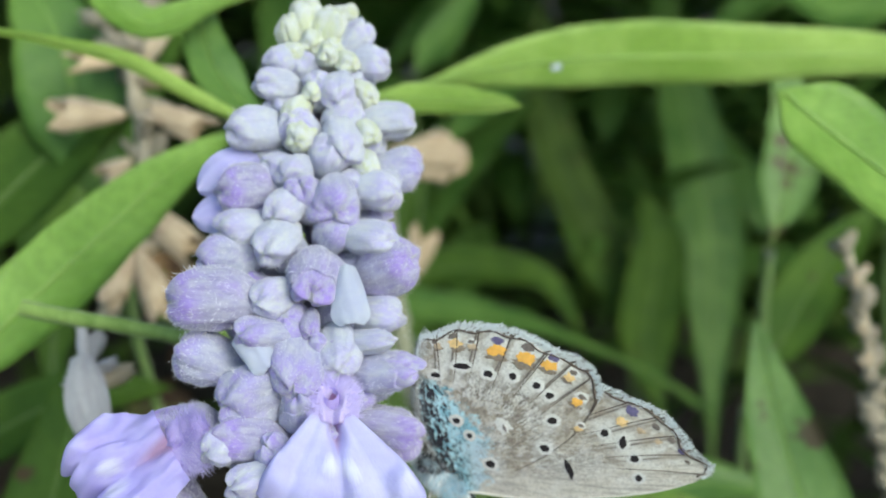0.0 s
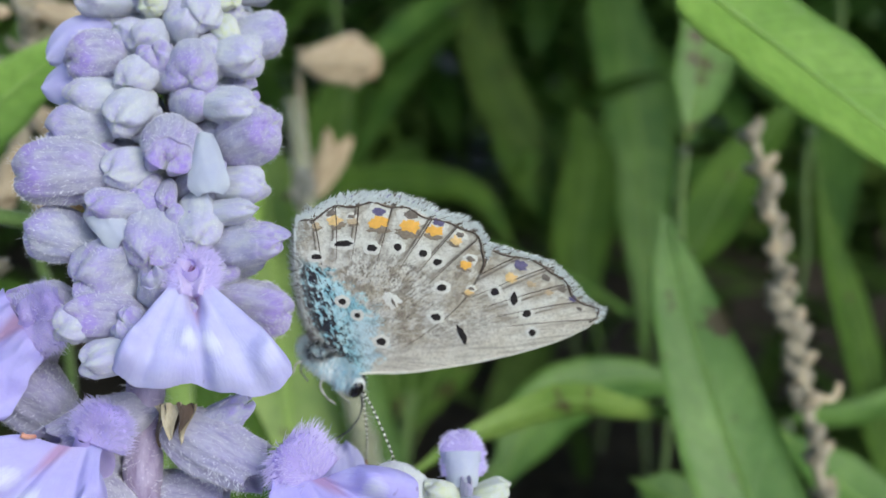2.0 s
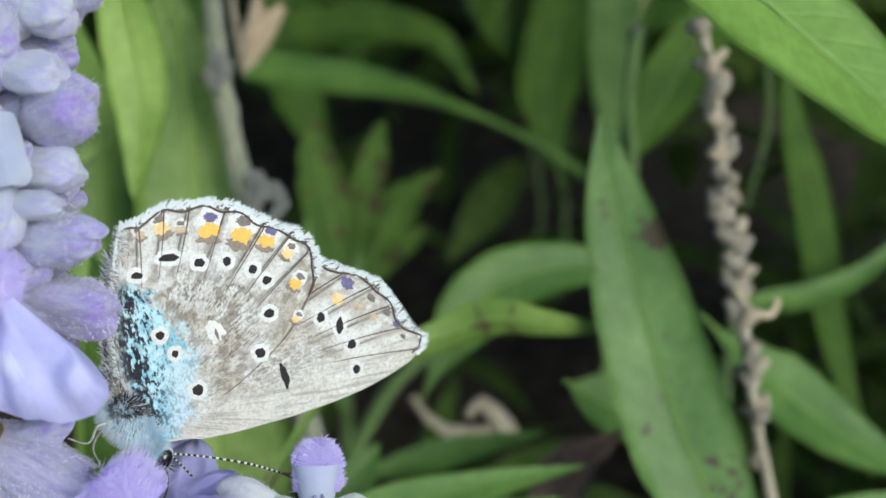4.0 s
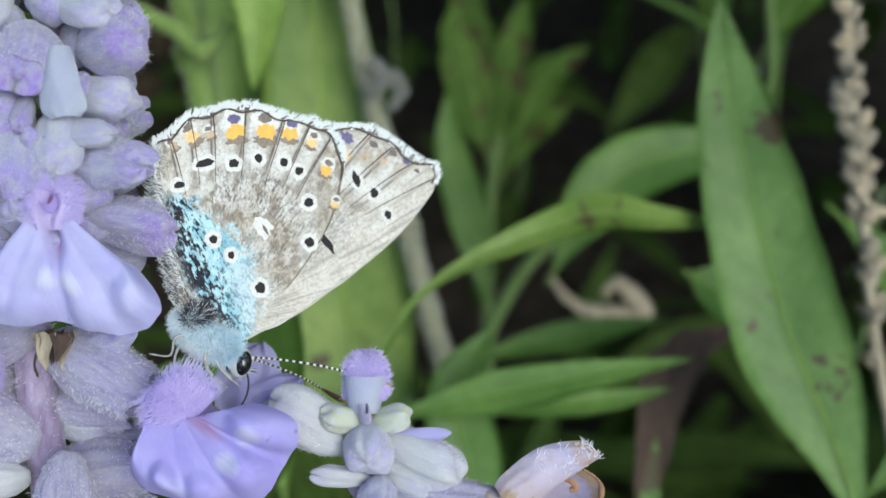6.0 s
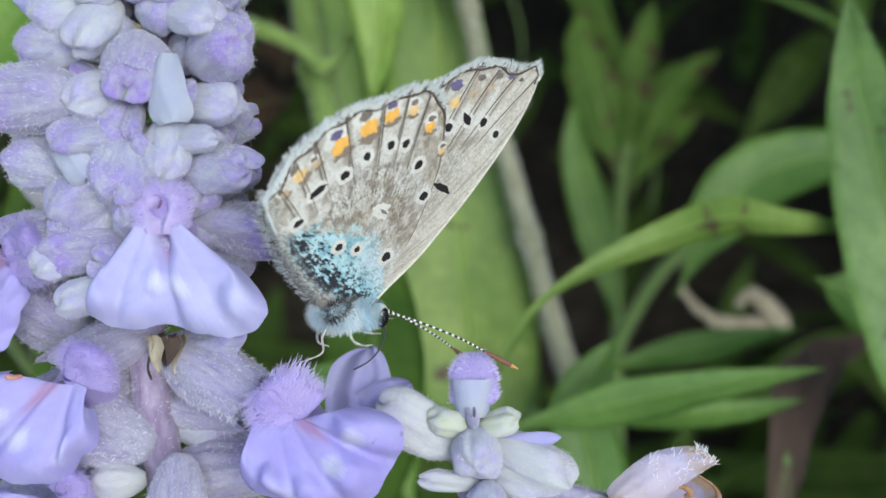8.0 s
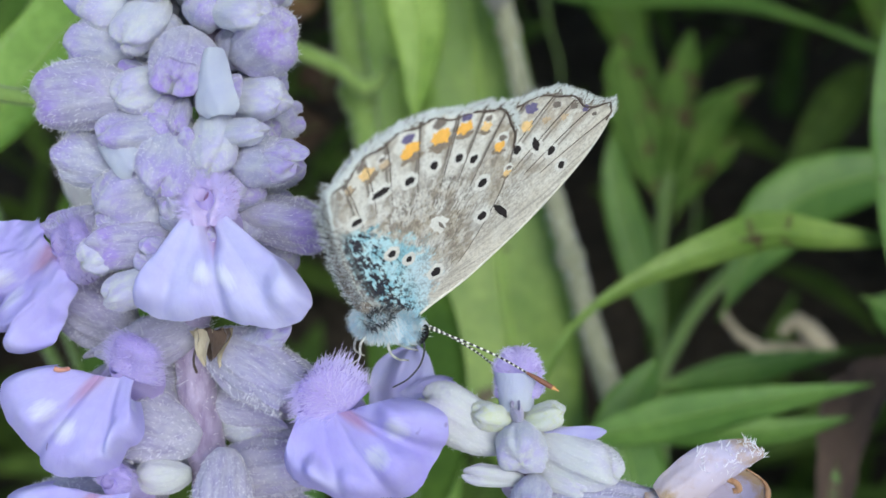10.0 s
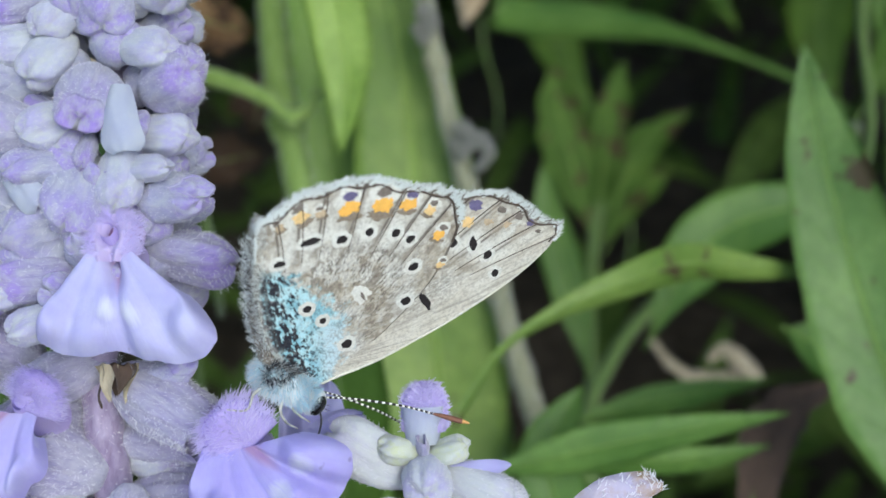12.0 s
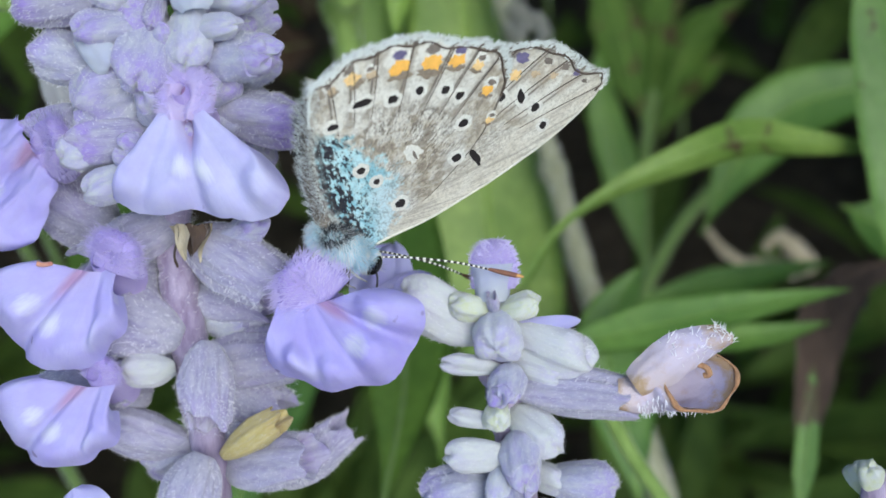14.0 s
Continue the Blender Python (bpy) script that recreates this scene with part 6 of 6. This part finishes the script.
    tube(bm, [wing_point(b0 + (b1 - b0) * k / 30, 0.976 + 0.010 * math.sin((b0 + (b1 - b0) * k / 30) * 0.65), table, fore, -0.014) for k in range(31)], 0.000065, 6, 90)
    part("margin_line", bm, VEIN, ob)
    if fore:
        bm = bmesh.new()
        tube(bm, [wing_point(a, 0.985, table, fore, -0.02) for a in (-45, -30.6, -16.8, -9, -2.8, 3.1, 7.4, 11)], lambda s: 0.00007 - 0.00003 * s, 8, 50)
        part("front_edge", bm, COSTA, ob, "cream-white leading edge")
    return ob


def patch(wing_ob, name, cx, cy, rx, ry, material, fore, lift, turn=0.0, rough=0.16, label="", notch=0.0):
    """A patch of scales lying on the wing: centre and half sizes in plan units; notch hollows its outer side."""
    bm = bmesh.new()
    x0, z0 = (cx - 133) * 0.02197, (623 - cy) * 0.02197
    rows = []
    ca, sa = math.cos(radians(turn)), math.sin(radians(turn))
    for ring_r, up in ((1.0, 0.0), (0.93, 0.005)):
        row = []
        for k in range(32):
            a = k / 32 * math.tau
            w = 1 + rough * (0.8 * noise.noise(Vector((math.cos(a) * 1.7 + cx, math.sin(a) * 1.7 + cy, 2))) + 0.5 * noise.noise(Vector((math.cos(a) * 5 + cy, math.sin(a) * 5 + cx, 6))))
            px, pz = math.cos(a) * rx * K * w * ring_r, math.sin(a) * ry * K * w * ring_r
            pz -= notch * ry * K * math.exp(-(math.cos(a) / 0.45) ** 2) * (math.sin(a) > 0)
            x, z = x0 + px * ca - pz * sa, z0 + px * sa + pz * ca
            row.append(bm.verts.new(Vector((x, float(rise(x, z, fore)) - lift - up, z)) / 1000))
        rows.append(row)
    for k in range(32):
        bm.faces.new((rows[0][k], rows[0][(k + 1) % 32], rows[1][(k + 1) % 32], rows[1][k]))
    bm.faces.new(rows[1])
    return part(name, bm, material, wing_ob, label)


def eyespot(wing_ob, cx, cy, rx, ry, fore=False, halo=10.5, turn=0.0):
    patch(wing_ob, "spot_ring", cx, cy, rx + halo, ry + halo * 1.1, SPOT_WHITE, fore, 0.030, turn, 0.22)
    patch(wing_ob, "spot", cx, cy, rx * 0.96, ry * 0.96, SPOT_BLACK, fore, 0.042, turn, 0.30)


butterfly = thing("butterfly", "small blue butterfly with closed grey-brown wings, black eyespots and orange marks", "butterfly", G)
far_fore = wing(butterfly, "far_forewing", FORE, True, WING_D, (), far=True, label="violet-brown upper side of the far forewing")
far_hind = wing(butterfly, "far_hindwing", HIND, False, WING_D, (), far=True, label="violet-brown upper side of the far hindwing")
fore = wing(butterfly, "forewing", FORE, True, WING_SCALES, FORE_VEINS, label="grey-white forewing underside with black spots")
hind = wing(butterfly, "hindwing", HIND, False, WING_SCALES, HIND_VEINS, label="grey-brown hindwing underside, blue near the body")
for row in HIND_SPOTS:
    eyespot(hind, *row)
patch(hind, "mark", 332, 398, 20, 30, SPOT_WHITE, False, 0.026, 20, 0.6)
patch(hind, "spot", 334, 408, 4, 15, SPOT_GREY, False, 0.045, 15, 0.5)
for cx, cy, r, pigment in ((170, 146, 13, SPOT_BUFF), (222, 134, 21, SPOT_AMBER), (266, 140, 13, SPOT_BUFF), (332, 148, 27, SPOT_ORANGE), (407, 166, 30, SPOT_ORANGE), (470, 188, 23, SPOT_ORANGE),
                           (520, 224, 17, SPOT_AMBER), (538, 304, 18, SPOT_ORANGE), (534, 396, 13, SPOT_AMBER)):
    lean = (300 - cx) * 0.16
    ox, oz = math.cos(radians(90 + lean)), math.sin(radians(90 + lean))
    patch(hind, "spot_ring", cx + ox * r * 0.9, cy - oz * r * 0.9, r * 1.15, r * 1.05, SPOT_WHITE, False, 0.026, lean, 0.4)
    patch(hind, "chevron", cx - ox * r * 0.85, cy + oz * r * 0.85, r * 1.05, r * 0.5, BROWN, False, 0.029, lean, 0.7)
    patch(hind, "orange_spot", cx, cy, r * 0.9, r * 0.76, pigment, False, 0.035, lean, 0.65, "orange crescent", 0.35)
    patch(hind, "margin_spot", cx + ox * r * 1.1, cy - oz * r * 1.1, r * 0.62, r * 0.44, SPOT_GREY if cx not in (332, 470) else SPOT_VIOLET, False, 0.042, lean, 0.6)
for row in FORE_SPOTS:
    eyespot(fore, *row, fore=True, halo=9)
patch(fore, "spot", 497, 520, 9, 35, SPOT_BLACK, True, 0.05, 18, 0.4)
for cx, cy, r, pigment in ((632, 326, 18, SPOT_AMBER), (683, 352, 12, SPOT_BUFF), (730, 380, 11, SPOT_BUFF)):
    patch(fore, "orange_spot", cx, cy, r, r * 0.9, pigment, True, 0.04, -40, 0.7, "orange crescent", 0.3)
for cx, cy, r in ((655, 290, 20), (720, 330, 12), (765, 372, 13), (792, 405, 11), (812, 440, 8)):
    patch(fore, "margin_spot", cx, cy, r, r * 0.75, SPOT_VIOLET if cx in (655, 792) else SPOT_GREY, True, 0.04, -40, 0.6)


def lump(bm, c, rx, ry, rz, mat=0, tilt=0.0):
    q = Matrix.Rotation(radians(tilt), 3, "Y")

    def place(i, j):
        a, b = i * math.tau, (j - 0.5) * math.pi * 0.998
        return (Vector(c) + q @ Vector((math.cos(a) * math.cos(b) * rx, math.sin(a) * math.cos(b) * ry, math.sin(b) * rz))) / 1000

    grid(bm, 16, 10, place, close=True, mat=mat)


def fur(bm, c, rx, ry, rz, count, long, mats, seed, drift=Vector((0, 0, 0)), tilt=0.0):
    rnd = random.Random(seed)
    q = Matrix.Rotation(radians(tilt), 3, "Y")
    for _ in range(count):
        d = Vector((rnd.gauss(0, 1), rnd.gauss(0, 1), rnd.gauss(0, 1))).normalized()
        if d.y > 0.5:
            continue
        p = Vector(c) + q @ Vector((d.x * rx, d.y * ry, d.z * rz))
        w = (q @ d + drift + Vector((rnd.uniform(-0.4, 0.4), rnd.uniform(-0.4, 0.2), rnd.uniform(-0.4, 0.4)))).normalized()
        strand(bm, p / 1000, (p + w * long * rnd.uniform(0.5, 1.2)) / 1000, 0.000024, rnd.choice(mats), 0.00012)


bm = bmesh.new()
lump(bm, (-0.35, 0.45, 0.1), 1.0, 0.9, 1.9, 0, -38)
fur(bm, (-0.35, 0.35, 0.1), 1.0, 0.9, 1.9, 5200, 0.5, (1, 1, 2, 2, 2, 2), 1, Vector((-0.5, -0.1, -0.5)), -38)
fur(bm, (-0.55, -0.30, 1.3), 0.75, 0.4, 0.5, 900, 0.5, (3, 3, 3, 3, 2), 7, Vector((0.6, -0.2, 0.3)))
fur(bm, (0.55, -0.2, -0.9), 0.7, 0.5, 0.8, 1300, 0.55, (1, 1, 1, 2), 8, Vector((0.2, -0.3, 0.2)))
part("thorax", bm, (THORAX, FUR_BLUE, FUR_WHITE, FUR_DARK), butterfly, "blue-grey furry thorax with dark tufts")
bm = bmesh.new()
tube(bm, [mm(-0.5, 0.6, 1.2), mm(-0.75, 0.6, 4), mm(-0.55, 0.55, 7), mm(-0.1, 0.5, 9.2), mm(0.2, 0.5, 10.2)], lambda s: 0.0007 - 0.0003 * s, 12, 24, 0.2)
rnd = random.Random(12)
for _ in range(2200):
    s = rnd.random()
    c, t = curve_at([mm(-0.5, 0.6, 1.2), mm(-0.75, 0.6, 4), mm(-0.55, 0.55, 7), mm(-0.1, 0.5, 9.2)], s)
    a = rnd.uniform(0, math.tau)
    o = Vector((math.cos(a), math.sin(a), 0))
    strand(bm, c + o * 0.0006, c + (o + Vector((0, 0, rnd.uniform(-0.2, 0.8)))) * rnd.uniform(0.0008, 0.0011), 0.00002, 1 if rnd.random() < 0.7 else 2, 0.0001)
part("abdomen", bm, (ABDOMEN, FRINGE, FUR_DARK), butterfly, "grey-brown hairy abdomen")
HX, HZ = 1.0, -2.0
bm = bmesh.new()
lump(bm, (HX, 0.3, HZ), 0.75, 0.8, 0.75)
fur(bm, (HX - 0.1, 0.3, HZ), 0.75, 0.8, 0.75, 260, 0.35, (1, 1, 2), 2)
for k in range(14):
    a = mm(HX + 0.3, -0.3 + 0.07 * k, HZ - 0.5)
    strand(bm, a, a + mm(0.5 + 0.05 * (k % 4), -0.1, -0.5 + 0.12 * (k % 5)), 0.00003, 0 if k % 2 else 1, 0.0001)
head = part("head", bm, (BODY_DARK, FUR_WHITE, FUR_BLUE), butterfly, "white and black head")
bm = bmesh.new()
lump(bm, (HX + 0.06, -0.18, HZ + 0.02), 0.66, 0.45, 0.86, 0, 30)
part("eye_rim", bm, FUR_WHITE, head, "white rim round the eye")
bm = bmesh.new()
lump(bm, (HX + 0.14, -0.30, HZ - 0.02), 0.50, 0.48, 0.72, 0, 30)
part("eye", bm, EYE, head, "glossy black eye")
bm = bmesh.new()
tube(bm, [mm(0, 0, 0), mm(0.15, 0, -0.9), mm(-0.1, 0, -1.8), mm(-0.8, 0.1, -2.6), mm(-1.7, 0.4, -3.1)], lambda s: 0.00006 - 0.00002 * s, 6, 40)
proboscis = part("proboscis", bm, BODY_DARK, butterfly, "thin dark curved tongue")


def antenna():
    bm = bmesh.new()
    pts = [mm(0, 0, 0), mm(2, 0, 0.18), mm(4.5, 0, 0.20), mm(6.4, 0, 0.02)]
    tube(bm, pts, 0.00006, 6, 44)
    ob = part("antenna", bm, ANTENNA, butterfly, "black and white banded antenna")
    bm = bmesh.new()
    tube(bm, [mm(6.3, 0, 0.03), mm(6.8, 0, -0.02), mm(7.3, 0, -0.08), mm(7.9, 0, -0.14)], lambda s: 0.00006 + 0.00009 * math.sin(s * 2.2) ** 0.8, 7, 14)
    club = part("club", bm, CLUB, ob, "dark brown club")
    bm = bmesh.new()
    tube(bm, [mm(7.85, 0, -0.135), mm(8.1, 0, -0.16), mm(8.3, 0, -0.19)], lambda s: 0.00013 - 0.00009 * s, 7, 8)
    part("club_tip", bm, CLUB_TIP, ob, "orange-brown tip of the antenna")
    return ob


antenna_near, antenna_far = antenna(), antenna()
for pts in ([(-0.8, 0.1, 0.2), (-2.0, -0.4, 0.5), (-2.6, -0.6, -0.3), (-3.6, -0.5, 0.1)], [(-0.3, 0.0, -0.5), (-0.9, -0.6, -1.2), (-0.7, -0.7, -2.2), (-0.2, -0.7, -2.9)],
            [(0.3, 0.2, -0.7), (-0.2, -0.2, -1.5), (0.1, -0.3, -2.4), (0.6, -0.3, -3.2)], [(-0.8, 0.8, 0.3), (-1.8, 0.7, -0.2), (-2.3, 0.8, -1.2), (-2.0, 0.8, -2.2)]):
    bm = bmesh.new()
    tube(bm, [mm(*p) for p in pts], lambda s: 0.00010 - 0.00006 * s, 7, 20, 0.2)
    part("leg", bm, LEG, butterfly, "thin pale leg with dark joints")

FLIGHT = [  # seconds, place u w v, roll in the wing's plane, lean, turn, forewing's angle
    (0.0, -12.09, 68.50, -3.13, 7.0, 47.9, -18.0, -4.7),
    (0.5, -11.81, 68.90, -3.12, -1.6, 46.9, -10.3, -5.6),
    (1.0, -11.71, 69.07, -3.04, -3.2, 45.8, -10.6, -5.9),
    (1.5, -11.75, 69.03, -2.93, -0.7, 45.6, -10.9, -5.9),
    (2.0, -11.24, 67.91, -3.72, -3.4, 50.3, -4.9, -4.2),
    (2.2, -11.21, 67.41, -4.15, -3.3, 48.6, -2.3, -4.2),
    (4.3, -13.24, 67.85, -7.50, -4.0, 15.5, 21.0, -3.2),
    (4.5, -13.21, 67.67, -7.62, -0.4, 15.5, 19.1, -2.8),
    (5.0, -13.05, 65.69, -7.69, -1.0, 14.5, 20.1, -2.1),
    (5.5, -12.57, 64.79, -7.49, -0.8, 13.6, 21.3, 1.9),
    (6.0, -12.11, 65.23, -7.06, -16.0, -2.5, 30.4, 5.9),
    (6.5, -11.04, 65.21, -6.25, -28.0, 23.2, 30.0, 5.8),
    (7.0, -10.61, 64.92, -5.81, -42.6, 28.8, 43.6, 5.5),
    (7.5, -10.38, 64.21, -5.55, -51.1, 33.2, 61.0, 4.1),
    (8.0, -10.23, 64.03, -5.46, -50.9, 30.3, 58.8, 1.8),
    (8.2, -10.26, 64.02, -5.48, -50.3, 30.0, 57.6, 2.0),
    (10.3, -10.18, 62.66, -6.66, -40.1, 36.7, 55.8, 1.9),
    (10.5, -10.17, 62.28, -6.83, -37.2, 37.5, 55.3, 2.1),
    (11.0, -10.46, 61.70, -7.45, -29.1, 37.1, 50.8, 2.2),
    (11.5, -10.52, 61.91, -7.65, -24.4, 38.2, 44.4, 2.6),
    (12.0, -10.38, 62.12, -7.67, -22.2, 37.4, 41.5, 3.1),
    (12.5, -10.13, 62.53, -6.99, -26.0, 34.5, 40.0, 3.5),
    (13.0, -10.25, 62.14, -7.08, -24.9, 34.9, 41.6, 3.7),
    (13.5, -10.45, 62.31, -7.29, -25.1, 36.3, 41.9, 3.5),
    (14.0, -11.26, 62.28, -7.93, -26.1, 38.0, 45.6, 3.2),
]
# angles of the antennae against the level line, in the upright plane of the plan
ANTENNA_NEAR = [(0.0, -82), (1.2, -79), (1.5, -76), (2.0, -67), (2.2, -65), (4.3, -5), (5.0, 0), (5.5, -4), (6.0, -9), (6.5, -75), (7.0, -26), (7.5, -31), (8.0, -21.5), (8.2, -21), (10.3, -24), (10.5, -23.5),
                (11.0, -15.5), (11.5, -12), (12.0, -8.5), (12.5, -6), (13.0, -2.5), (13.5, -3), (14.0, -7)]
ANTENNA_FAR = [(0.0, -50), (1.2, -48), (2.2, -90), (4.3, -50), (5.0, -50), (5.5, -45), (6.0, -30), (6.5, -95), (7.0, -45), (8.0, -35), (10.3, -35), (14.0, -20)]
FAR_LEAN = [(0.0, 1), (0.7, 3), (1.0, 9), (1.5, 11), (1.8, 7), (2.2, 2), (4.3, 0.5), (14.0, 0.5)]


def at_time(rows, t, k=1):
    return float(np.interp(t, [r[0] for r in rows], [r[k] for r in rows]))


def motions():
    """Everything that moves: the butterfly on the flower, its wings, antennae and tongue."""
    stand = [(t, pose(u / 1000, w / 1000, v / 1000, 0, 0, turn - 6.7) @ pose(0, 0, 0, lean) @ pose(0, 0, 0, 0, roll)) for t, u, w, v, roll, lean, turn, _ in FLIGHT]
    walk(butterfly, [(t, G @ m) for t, m in stand])
    root = pose(O_X / 1000, 0, O_Z / 1000)
    for ob, back in ((fore, 0.0), (far_fore, 0.45)):
        walk(ob, [(t, pose(0, back / 1000, 0) @ root @ pose(0, 0, 0, 0, -a) @ root.inverted()) for t, _, _, _, _, _, _, a in FLIGHT])
    walk(far_hind, [(t, pose(0, 0.00055, 0) @ root @ pose(0, 0, 0, -a, 1.5 if a > 1 else 0) @ root.inverted()) for t, a in FAR_LEAN])
    for ob, rows, back, swing in ((antenna_near, ANTENNA_NEAR, -0.1, 0), (antenna_far, ANTENNA_FAR, 0.5, 38)):
        walk(ob, [(t, pose((HX + 0.35) / 1000, back / 1000, (HZ + 0.25) / 1000) @ m.to_3x3().inverted().to_4x4() @ pose(0, 0, 0, 0, -at_time(rows, t)) @ pose(0, 0, 0, 0, 0, swing)) for t, m in stand])
    walk(proboscis, [(t, pose((HX + 0.3) / 1000, 0, (HZ - 0.45) / 1000) @ m.to_3x3().inverted().to_4x4()) for t, m in stand])


motions()
